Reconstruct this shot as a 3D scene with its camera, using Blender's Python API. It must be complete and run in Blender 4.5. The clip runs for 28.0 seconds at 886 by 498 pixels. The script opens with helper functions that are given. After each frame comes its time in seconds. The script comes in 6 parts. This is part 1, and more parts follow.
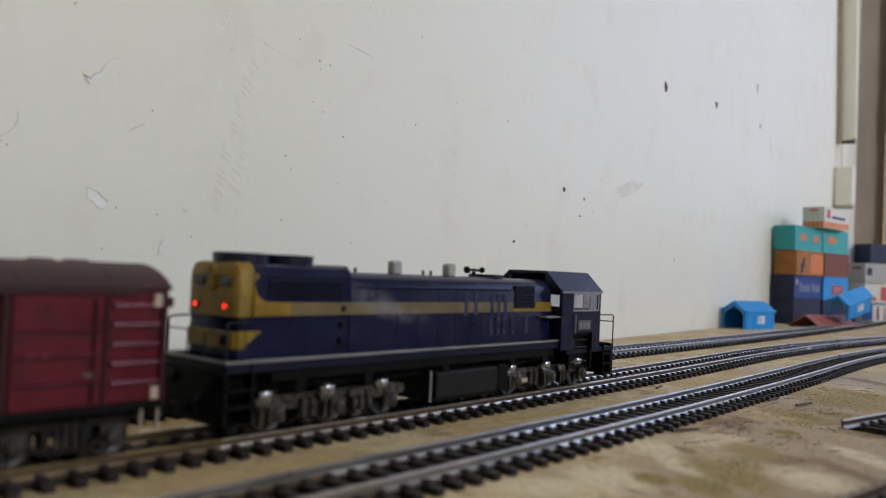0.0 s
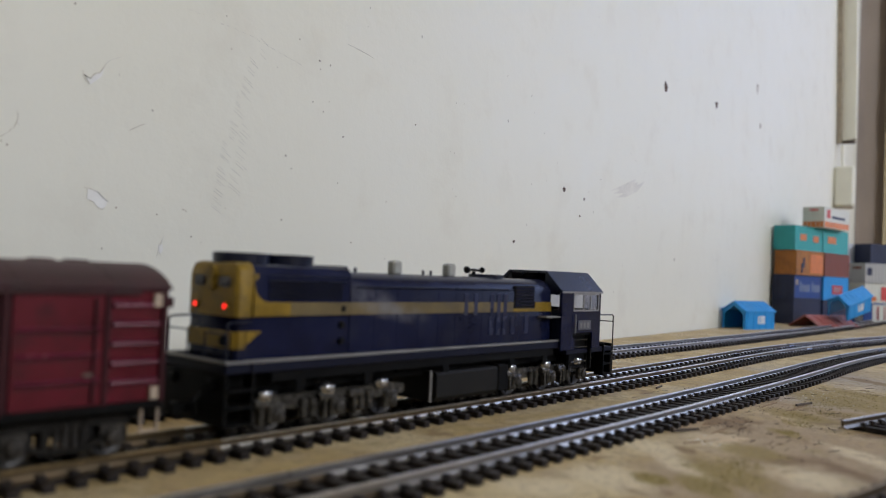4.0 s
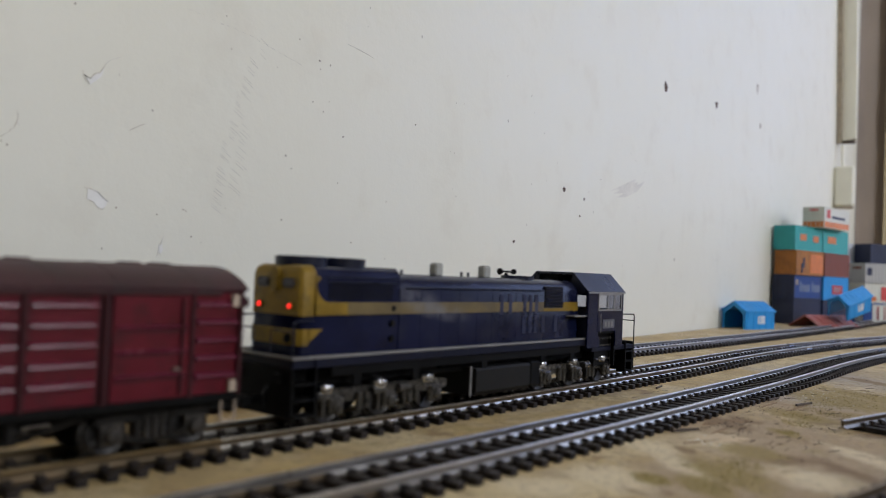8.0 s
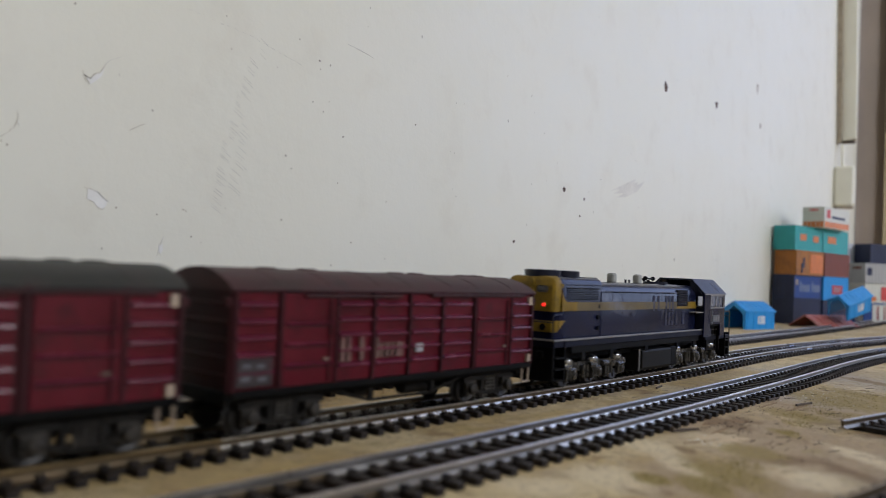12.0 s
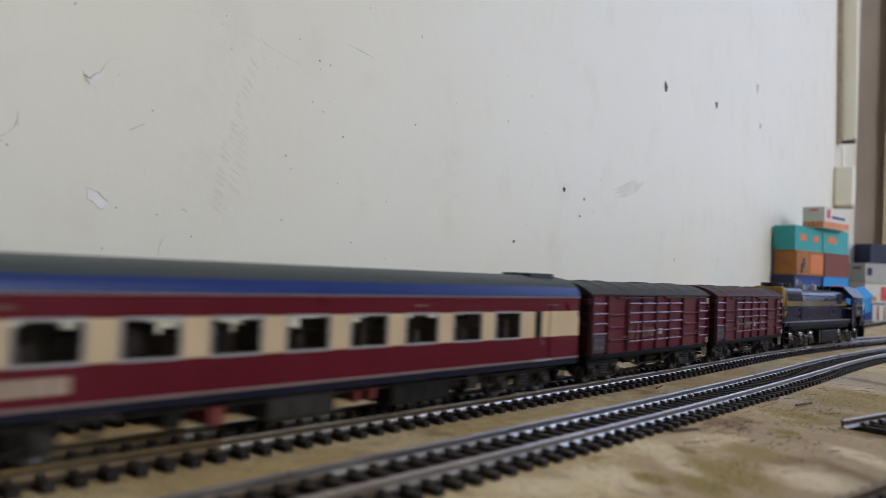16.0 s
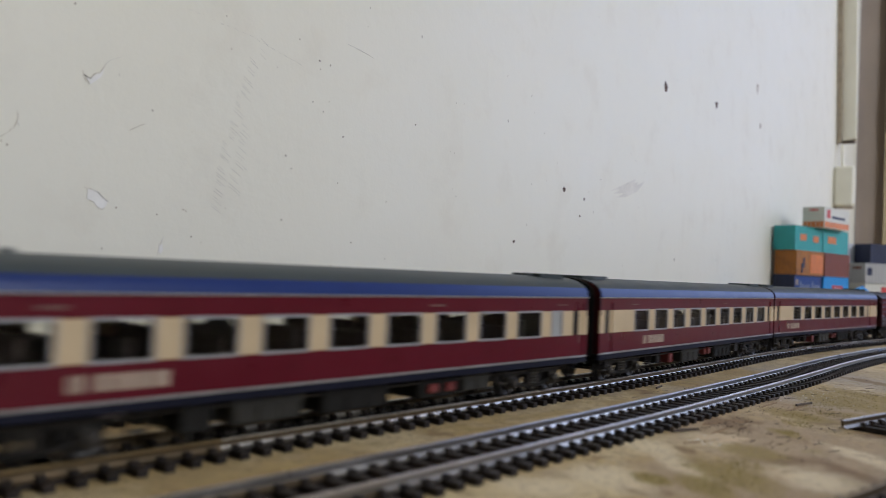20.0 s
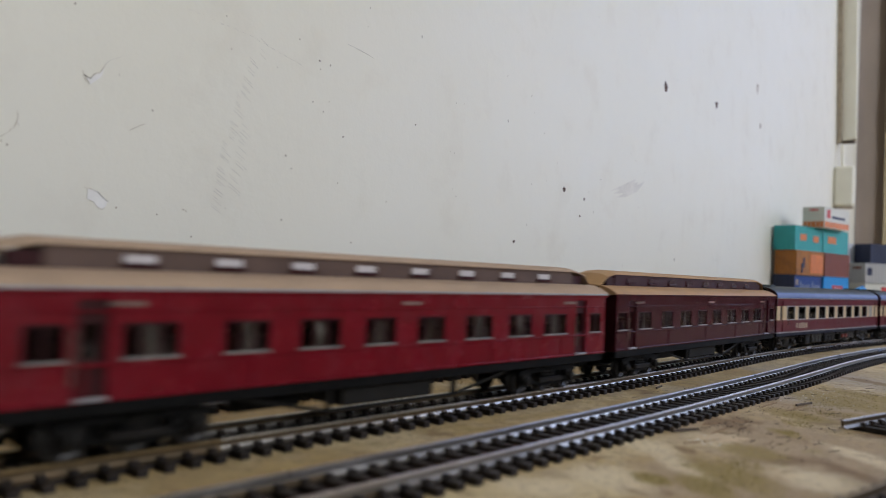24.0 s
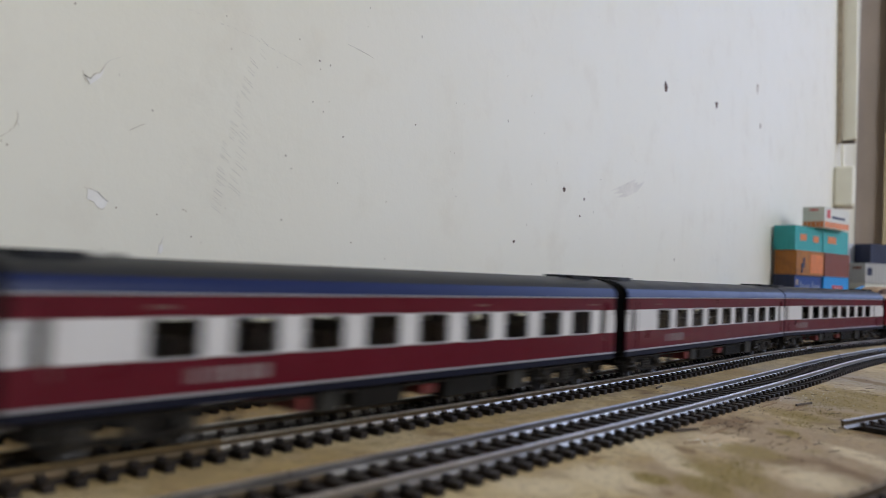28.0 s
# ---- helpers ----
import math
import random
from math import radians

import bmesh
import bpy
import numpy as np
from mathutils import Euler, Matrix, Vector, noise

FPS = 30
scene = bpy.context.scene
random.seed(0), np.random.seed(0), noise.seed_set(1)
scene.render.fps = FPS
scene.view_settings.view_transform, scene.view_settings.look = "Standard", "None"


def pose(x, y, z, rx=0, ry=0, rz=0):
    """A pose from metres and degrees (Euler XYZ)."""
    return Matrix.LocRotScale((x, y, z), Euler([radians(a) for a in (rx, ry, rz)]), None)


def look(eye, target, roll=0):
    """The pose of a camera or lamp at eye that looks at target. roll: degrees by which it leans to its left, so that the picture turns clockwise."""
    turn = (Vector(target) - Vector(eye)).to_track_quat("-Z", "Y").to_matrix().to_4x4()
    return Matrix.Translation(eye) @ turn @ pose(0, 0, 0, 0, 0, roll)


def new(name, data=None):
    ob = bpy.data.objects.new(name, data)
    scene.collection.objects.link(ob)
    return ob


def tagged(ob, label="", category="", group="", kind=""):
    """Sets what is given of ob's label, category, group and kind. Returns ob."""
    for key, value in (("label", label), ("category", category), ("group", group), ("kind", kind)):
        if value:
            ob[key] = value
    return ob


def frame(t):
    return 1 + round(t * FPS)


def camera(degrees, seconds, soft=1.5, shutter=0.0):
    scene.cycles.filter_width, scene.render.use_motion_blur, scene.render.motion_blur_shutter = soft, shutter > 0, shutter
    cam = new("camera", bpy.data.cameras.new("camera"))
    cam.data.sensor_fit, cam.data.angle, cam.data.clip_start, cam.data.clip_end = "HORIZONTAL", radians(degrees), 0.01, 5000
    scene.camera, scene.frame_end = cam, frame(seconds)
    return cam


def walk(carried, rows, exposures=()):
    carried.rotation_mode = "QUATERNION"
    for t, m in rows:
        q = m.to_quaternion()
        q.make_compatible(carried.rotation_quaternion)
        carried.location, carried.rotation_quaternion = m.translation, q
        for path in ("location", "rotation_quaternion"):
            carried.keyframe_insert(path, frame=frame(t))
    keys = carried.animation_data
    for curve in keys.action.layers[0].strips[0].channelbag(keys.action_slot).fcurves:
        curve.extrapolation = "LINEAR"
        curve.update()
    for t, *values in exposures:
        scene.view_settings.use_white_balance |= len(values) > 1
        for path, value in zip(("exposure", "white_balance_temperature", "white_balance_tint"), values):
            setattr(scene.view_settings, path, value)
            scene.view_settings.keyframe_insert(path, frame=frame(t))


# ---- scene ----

# ================= camera =================
MM = 0.001
RAIL = 0.005          # rail top above the board
EYE = (0.0, 0.0, 0.05077)
cam = camera(58.5, 28.0, soft=0.75, shutter=0.8)
cam.data.dof.use_dof = True
cam.data.dof.focus_distance = 0.43
cam.data.dof.aperture_fstop = 12.5
PITCH = radians(1.663)
AHEAD = (0.0, math.cos(PITCH), EYE[2] + math.sin(PITCH))
walk(cam, [(0.0, look(EYE, AHEAD, 2.52)), (28.0, look(EYE, AHEAD, 2.52))], exposures=[(0.0, 0.0), (28.0, 0.0)])

# ================= light =================
# the room's own axes: x along the plastered wall, y into it, z up from the board
ROOM = Matrix.Translation((0.232, 0.800, 0.0)) @ pose(0, 0, 0, 0, 0, 54.0)
world = bpy.data.worlds.new("daylight")
scene.world = world
world.use_nodes = True
wn = world.node_tree.nodes
sky = wn.new("ShaderNodeTexSky")
sky.sky_type = "NISHITA"
sky.sun_disc = False
sky.sun_elevation = radians(40)
sky.sun_rotation = radians(100)
wn["Background"].inputs["Strength"].default_value = 0.12
world.node_tree.links.new(sky.outputs[0], wn["Background"].inputs[0])


def window_light(name, m, sx, sy, watts, colour):
    lamp = bpy.data.lights.new(name, "AREA")
    lamp.shape, lamp.size, lamp.size_y, lamp.energy, lamp.color = "RECTANGLE", sx, sy, watts, colour
    ob = new(name, lamp)
    ob.matrix_world = ROOM @ m
    return ob


# daylight in the room's two window openings: opposite the plastered wall, and in the far end wall
window_light("south_window_daylight", pose(-0.45, -3.72, 1.55, 90, 0, 0), 1.9, 1.1, 67.5, (0.915, 0.943, 1.0))
window_light("east_window_daylight", pose(1.25, -0.925, 0.78, 0, 90, 0), 1.15, 1.25, 7.8, (0.46, 0.56, 1.0))

# ================= materials =================


def shader(name):
    m = bpy.data.materials.new(name)
    m.use_nodes = True
    return m, m.node_tree.nodes, m.node_tree.links, m.node_tree.nodes["Principled BSDF"]


def paint(name, rgb, rough=0.5, metal=0.0, var=0.25, grain=900.0, stain=120.0, bump=0.05, dirt=None, dirt_amount=0.0, spec=0.5, coat=0.0, random_tone=0.0):
    """Coloured surface with fine grain, broader stains and a little relief."""
    m, n, l, p = shader(name)
    tc = n.new("ShaderNodeTexCoord")
    fine, broad = n.new("ShaderNodeTexNoise"), n.new("ShaderNodeTexNoise")
    fine.inputs["Scale"].default_value, fine.inputs["Detail"].default_value = grain, 3
    broad.inputs["Scale"].default_value, broad.inputs["Detail"].default_value = stain, 4
    for t in (fine, broad):
        l.new(tc.outputs["Object"], t.inputs["Vector"])
    mix = n.new("ShaderNodeMath")
    mix.operation = "MULTIPLY_ADD"
    l.new(fine.outputs["Fac"], mix.inputs[0])
    mix.inputs[1].default_value = 0.5
    l.new(broad.outputs["Fac"], mix.inputs[2])
    ramp = n.new("ShaderNodeMapRange")
    ramp.inputs["From Min"].default_value, ramp.inputs["From Max"].default_value = 0.45, 1.05
    ramp.inputs["To Min"].default_value, ramp.inputs["To Max"].default_value = 1 - var, 1 + var * 0.6
    l.new(mix.outputs[0], ramp.inputs["Value"])
    col = n.new("ShaderNodeVectorMath")
    col.operation = "SCALE"
    col.inputs[0].default_value = rgb
    l.new(ramp.outputs[0], col.inputs["Scale"])
    out = col.outputs[0]
    if random_tone:
        oi, rt = n.new("ShaderNodeObjectInfo"), n.new("ShaderNodeMapRange")
        rt.inputs["To Min"].default_value, rt.inputs["To Max"].default_value = 1 - random_tone, 1 + random_tone
        l.new(oi.outputs["Random"], rt.inputs["Value"])
        c2 = n.new("ShaderNodeVectorMath")
        c2.operation = "SCALE"
        l.new(out, c2.inputs[0])
        l.new(rt.outputs[0], c2.inputs["Scale"])
        out = c2.outputs[0]
    if dirt:
        dn, dr, dm = n.new("ShaderNodeTexNoise"), n.new("ShaderNodeMapRange"), n.new("ShaderNodeMix")
        dm.data_type = "RGBA"
        dn.inputs["Scale"].default_value, dn.inputs["Detail"].default_value = stain * 1.7, 6
        l.new(tc.outputs["Object"], dn.inputs["Vector"])
        dr.inputs["From Min"].default_value, dr.inputs["From Max"].default_value = 0.5, 0.72
        dr.inputs["To Max"].default_value = dirt_amount
        l.new(dn.outputs["Fac"], dr.inputs["Value"])
        l.new(dr.outputs[0], dm.inputs[0])
        l.new(out, dm.inputs[6])
        dm.inputs[7].default_value = (*dirt, 1)
        out = dm.outputs[2]
    l.new(out, p.inputs["Base Color"])
    rr = n.new("ShaderNodeMapRange")
    rr.inputs["To Min"].default_value, rr.inputs["To Max"].default_value = max(0.03, rough - 0.1), min(1, rough + 0.12)
    l.new(broad.outputs["Fac"], rr.inputs["Value"])
    l.new(rr.outputs[0], p.inputs["Roughness"])
    p.inputs["Metallic"].default_value = metal
    p.inputs["Specular IOR Level"].default_value = spec
    p.inputs["Coat Weight"].default_value = coat
    if bump:
        b = n.new("ShaderNodeBump")
        b.inputs["Strength"].default_value, b.inputs["Distance"].default_value = bump, 0.0004
        l.new(fine.outputs["Fac"], b.inputs["Height"])
        l.new(b.outputs[0], p.inputs["Normal"])
    return m


def smear(m, spots, rgb, amount):
    """A soft-edged dusty smear on a painted side: centre and half sizes in the vehicle's x and z (m)."""
    n, l = m.node_tree.nodes, m.node_tree.links
    p = n["Principled BSDF"]
    old = p.inputs["Base Color"].links[0].from_socket
    tc, ns = n.new("ShaderNodeTexCoord"), n.new("ShaderNodeTexNoise")
    ns.inputs["Scale"].default_value, ns.inputs["Detail"].default_value = 160.0, 6
    l.new(tc.outputs["Object"], ns.inputs["Vector"])
    for x, z, rx, rz, turn in spots:
        at, g, f, mx = n.new("ShaderNodeMapping"), n.new("ShaderNodeTexGradient"), n.new("ShaderNodeMath"), n.new("ShaderNodeMix")
        at.vector_type, g.gradient_type, mx.data_type, f.operation = "TEXTURE", "SPHERICAL", "RGBA", "MULTIPLY"
        at.inputs["Location"].default_value = (x, 0, z)
        at.inputs["Rotation"].default_value = (0, radians(turn), 0)
        at.inputs["Scale"].default_value = (rx, 1.0, rz)
        l.new(tc.outputs["Object"], at.inputs["Vector"])
        l.new(at.outputs[0], g.inputs["Vector"])
        r = n.new("ShaderNodeMapRange")
        for k, v in (("From Min", 0.36), ("From Max", 0.62), ("To Min", 0.15), ("To Max", amount)):
            r.inputs[k].default_value = v
        l.new(ns.outputs["Fac"], r.inputs["Value"])
        l.new(g.outputs["Fac"], f.inputs[0])
        l.new(r.outputs[0], f.inputs[1])
        l.new(f.outputs[0], mx.inputs[0])
        l.new(old, mx.inputs[6])
        mx.inputs[7].default_value = (*rgb, 1)
        old = mx.outputs[2]
    l.new(old, p.inputs["Base Color"])
    return m


def glass(name, rough=0.02, tint=(1, 1, 1)):
    m, n, l, p = shader(name)
    p.inputs["Base Color"].default_value = (*tint, 1)
    p.inputs["Roughness"].default_value = rough
    p.inputs["Transmission Weight"].default_value = 1.0
    p.inputs["IOR"].default_value = 1.1
    return m


def lamp_lens(name, rgb, strength):
    m, n, l, p = shader(name)
    p.inputs["Base Color"].default_value = (*rgb, 1)
    p.inputs["Emission Color"].default_value = (*rgb, 1)
    p.inputs["Emission Strength"].default_value = strength
    return m


def plaster():
    m, n, l, p = shader("old_cream_plaster")
    tc = n.new("ShaderNodeTexCoord")

    def noise_tex(scale, detail, rough=0.55):
        t = n.new("ShaderNodeTexNoise")
        t.inputs["Scale"].default_value, t.inputs["Detail"].default_value, t.inputs["Roughness"].default_value = scale, detail, rough
        l.new(tc.outputs["Object"], t.inputs["Vector"])
        return t

    def ranged(sock, a, b, c, d):
        r = n.new("ShaderNodeMapRange")
        for k, v in (("From Min", a), ("From Max", b), ("To Min", c), ("To Max", d)):
            r.inputs[k].default_value = v
        l.new(sock, r.inputs["Value"])
        return r.outputs[0]

    def blend(fac, a, b):
        x = n.new("ShaderNodeMix")
        x.data_type = "RGBA"
        l.new(fac, x.inputs[0])
        if isinstance(a, tuple):
            x.inputs[6].default_value = (*a, 1)
        else:
            l.new(a, x.inputs[6])
        x.inputs[7].default_value = (*b, 1)
        return x.outputs[2]
    broad, mid, fine = noise_tex(3.5, 4), noise_tex(22, 5, 0.6), noise_tex(700, 3)
    specks = noise_tex(260, 1)
    c = blend(ranged(broad.outputs["Fac"], 0.35, 0.7, 0, 1), (0.80, 0.788, 0.700), (0.775, 0.757, 0.650))
    c = blend(ranged(mid.outputs["Fac"], 0.55, 0.75, 0, 0.35), c, (0.66, 0.62, 0.53))
    c = blend(ranged(specks.outputs["Fac"], 0.765, 0.79, 0, 0.7), c, (0.30, 0.26, 0.20))
    l.new(c, p.inputs["Base Color"])
    l.new(ranged(mid.outputs["Fac"], 0.3, 0.8, 0.38, 0.6), p.inputs["Roughness"])
    b1, b2 = n.new("ShaderNodeBump"), n.new("ShaderNodeBump")
    b1.inputs["Strength"].default_value, b1.inputs["Distance"].default_value = 0.16, 0.004
    b2.inputs["Strength"].default_value, b2.inputs["Distance"].default_value = 0.05, 0.0008
    l.new(mid.outputs["Fac"], b1.inputs["Height"])
    l.new(fine.outputs["Fac"], b2.inputs["Height"])
    l.new(b1.outputs[0], b2.inputs["Normal"])
    l.new(b2.outputs[0], p.inputs["Normal"])
    return m


# stained areas of the board: centre, half sizes (m) and turn, along and into the plastered wall
OLIVE_SPOTS = [(-0.3833, -0.2216, 0.0169, 0.0326, -39), (-0.4452, -0.2152, 0.0088, 0.0181, -40), (-0.3574, -0.2284, 0.0098, 0.0317, -39), (-0.4889, -0.219, 0.0031, 0.0081, -42), (-0.5645, -0.2211, 0.0082, 0.0175, -44), (-0.5846, -0.2077, 0.004, 0.0066, -44), (-0.5297, -0.2179, 0.0076, 0.0106, -43), (-0.581, -0.2203, 0.0061, 0.0106, -45), (-0.4292, -0.2397, 0.0052, 0.0155, -41)]
BROWN_SPOTS = [(-0.4857, -0.1979, 0.006, 0.0138, -41), (-0.543, -0.2024, 0.003, 0.0059, -43), (-0.5353, -0.2453, 0.0035, 0.0171, -44), (-0.5326, -0.2299, 0.0101, 0.0058, -44), (-0.4737, -0.2013, 0.0043, 0.008, -41), (-0.2885, -0.2236, 0.0063, 0.0303, -37)]
PALE_SPOTS = [(-0.5234, -0.2043, 0.0056, 0.0145, -42), (-0.5628, -0.2075, 0.0058, 0.0188, -44), (-0.5912, -0.199, 0.0115, 0.0143, -44), (-0.5128, -0.2486, 0.0054, 0.0218, -44), (-0.5463, -0.1921, 0.0075, 0.0138, -43), (-0.5534, -0.24, 0.0099, 0.0137, -45), (-0.6113, -0.1903, 0.0114, 0.0084, -45)]
GOLD_SPOTS = [(-0.6513, -0.0559, 0.0254, 0.0194, -41), (-0.6198, -0.0622, 0.0213, 0.0201, -40), (-0.5779, -0.0685, 0.0246, 0.0219, -39), (-0.5234, -0.0721, 0.0244, 0.0251, -38), (-0.4535, -0.0722, 0.0269, 0.0257, -36), (-0.3722, -0.0738, 0.0257, 0.0265, -34), (-0.6752, -0.073, 0.0124, 0.0097, -43), (-0.3821, -0.042, 0.0332, 0.0306, -33)]
GREY_SPOTS = [(-0.2831, -0.206, 0.0283, 0.0579, -36), (-0.3832, -0.1976, 0.019, 0.0343, -38), (-0.2847, -0.1701, 0.0125, 0.0269, -35), (-0.4191, -0.1693, 0.0118, 0.0231, -38)]
TAN_SPOTS = [(-0.5141, -0.2324, 0.0335, 0.0755, -43), (-0.4185, -0.225, 0.0331, 0.07, -40), (-0.5696, -0.2241, 0.0223, 0.0258, -45)]


def plywood():
    m, n, l, p = shader("stained_plywood")
    tc = n.new("ShaderNodeTexCoord")
    mp = n.new("ShaderNodeMapping")
    mp.inputs["Scale"].default_value = (6, 60, 6)
    l.new(tc.outputs["Object"], mp.inputs["Vector"])

    def noise_tex(scale, detail, vec, rough=0.6, dist=0.0):
        t = n.new("ShaderNodeTexNoise")
        t.inputs["Scale"].default_value, t.inputs["Detail"].default_value = scale, detail
        t.inputs["Roughness"].default_value, t.inputs["Distortion"].default_value = rough, dist
        l.new(vec, t.inputs["Vector"])
        return t.outputs["Fac"]

    def ranged(sock, a, b, c, d):
        r = n.new("ShaderNodeMapRange")
        for k, v in (("From Min", a), ("From Max", b), ("To Min", c), ("To Max", d)):
            r.inputs[k].default_value = v
        l.new(sock, r.inputs["Value"])
        return r.outputs[0]

    def blend(fac, a, b):
        x = n.new("ShaderNodeMix")
        x.data_type = "RGBA"
        l.new(fac, x.inputs[0])
        if isinstance(a, tuple):
            x.inputs[6].default_value = (*a, 1)
        else:
            l.new(a, x.inputs[6])
        x.inputs[7].default_value = (*b, 1)
        return x.outputs[2]
    ob = tc.outputs["Object"]

    def total(op, x, y):
        t = n.new("ShaderNodeMath")
        t.operation = op
        for k, v in enumerate((x, y)):
            if isinstance(v, float):
                t.inputs[k].default_value = v
            else:
                l.new(v, t.inputs[k])
        return t.outputs[0]

    def spots(rows, rag):
        """Ragged-edged areas: 1 inside, falling to 0, broken up by a noise."""
        best = None
        for x, y, rx, ry, turn in rows:
            at, g = n.new("ShaderNodeMapping"), n.new("ShaderNodeTexGradient")
            at.vector_type, g.gradient_type = "TEXTURE", "SPHERICAL"
            at.inputs["Location"].default_value = (x, y, 0)
            at.inputs["Rotation"].default_value = (0, 0, radians(turn))
            at.inputs["Scale"].default_value = (rx * 1.5, ry * 1.5, 0.1)
            l.new(ob, at.inputs["Vector"])
            l.new(at.outputs[0], g.inputs["Vector"])
            best = g.outputs["Fac"] if best is None else total("MAXIMUM", best, g.outputs["Fac"])
        return total("ADD", best, total("MULTIPLY", total("SUBTRACT", rag, 0.5), 2.7))

    grain, blot, stain = noise_tex(9, 6, mp.outputs[0]), noise_tex(24, 6, ob, 0.65, 0.8), noise_tex(60, 6, ob, 0.7, 0.6)
    moss, pale, grit = noise_tex(70, 6, ob, 0.75, 0.5), noise_tex(16, 6, ob, 0.65, 1.0), noise_tex(650, 4, ob)
    grey, fleck = noise_tex(11, 6, ob, 0.65, 0.8), noise_tex(300, 5, ob, 0.75)
    streak = noise_tex(20, 5, mp.outputs[0], 0.7, 0.6)
    rag, crumb = noise_tex(130, 12, ob, 0.88, 0.3), noise_tex(420, 4, ob, 0.8)
    c = blend(ranged(grain, 0.3, 0.7, 0, 1), (0.63, 0.47, 0.215), (0.48, 0.35, 0.148))
    c = blend(ranged(grey, 0.52, 0.60, 0, 0.6), c, (0.48, 0.405, 0.30))
    c = blend(ranged(blot, 0.5, 0.62, 0, 0.5), c, (0.40, 0.265, 0.13))
    c = blend(ranged(pale, 0.5, 0.58, 0, 0.75), c, (0.74, 0.61, 0.36))
    c = blend(ranged(spots(GOLD_SPOTS, rag), 0.0, 0.4, 0, 0.95), c, (0.56, 0.365, 0.12))
    c = blend(ranged(total("MULTIPLY", ranged(spots(GOLD_SPOTS, rag), 0.1, 0.6, 0, 1), ranged(crumb, 0.48, 0.62, 0, 1)), 0, 1, 0, 0.6), c, (0.27, 0.165, 0.045))
    c = blend(ranged(spots(TAN_SPOTS, rag), -0.1, 0.5, 0, 0.85), c, (0.40, 0.285, 0.175))
    c = blend(ranged(spots(GREY_SPOTS, rag), 0.0, 0.7, 0, 0.85), c, (0.44, 0.38, 0.315))
    c = blend(ranged(spots(PALE_SPOTS, rag), 0.2, 0.55, 0, 0.9), c, (0.76, 0.64, 0.43))
    c = blend(ranged(spots(BROWN_SPOTS, rag), 0.15, 0.55, 0, 0.9), c, (0.22, 0.13, 0.055))
    c = blend(ranged(spots(OLIVE_SPOTS, rag), 0.12, 0.5, 0, 0.9), c, (0.33, 0.235, 0.06))
    c = blend(ranged(total("MULTIPLY", ranged(spots(OLIVE_SPOTS, rag), 0.0, 0.3, 0, 1), ranged(crumb, 0.5, 0.62, 0, 1)), 0, 1, 0, 0.75), c, (0.20, 0.145, 0.045))
    c = blend(ranged(moss, 0.56, 0.64, 0, 0.55), c, (0.36, 0.27, 0.10))
    c = blend(ranged(stain, 0.58, 0.65, 0, 0.75), c, (0.25, 0.15, 0.075))
    c = blend(ranged(streak, 0.62, 0.70, 0, 0.5), c, (0.24, 0.155, 0.08))
    c = blend(ranged(fleck, 0.56, 0.66, 0, 0.65), c, (0.24, 0.165, 0.08))
    c = blend(ranged(grit, 0.58, 0.7, 0, 0.6), c, (0.16, 0.11, 0.06))
    l.new(c, p.inputs["Base Color"])
    p.inputs["Roughness"].default_value = 0.62
    b = n.new("ShaderNodeBump")
    b.inputs["Strength"].default_value, b.inputs["Distance"].default_value = 0.3, 0.0006
    l.new(grit, b.inputs["Height"])
    l.new(b.outputs[0], p.inputs["Normal"])
    return m


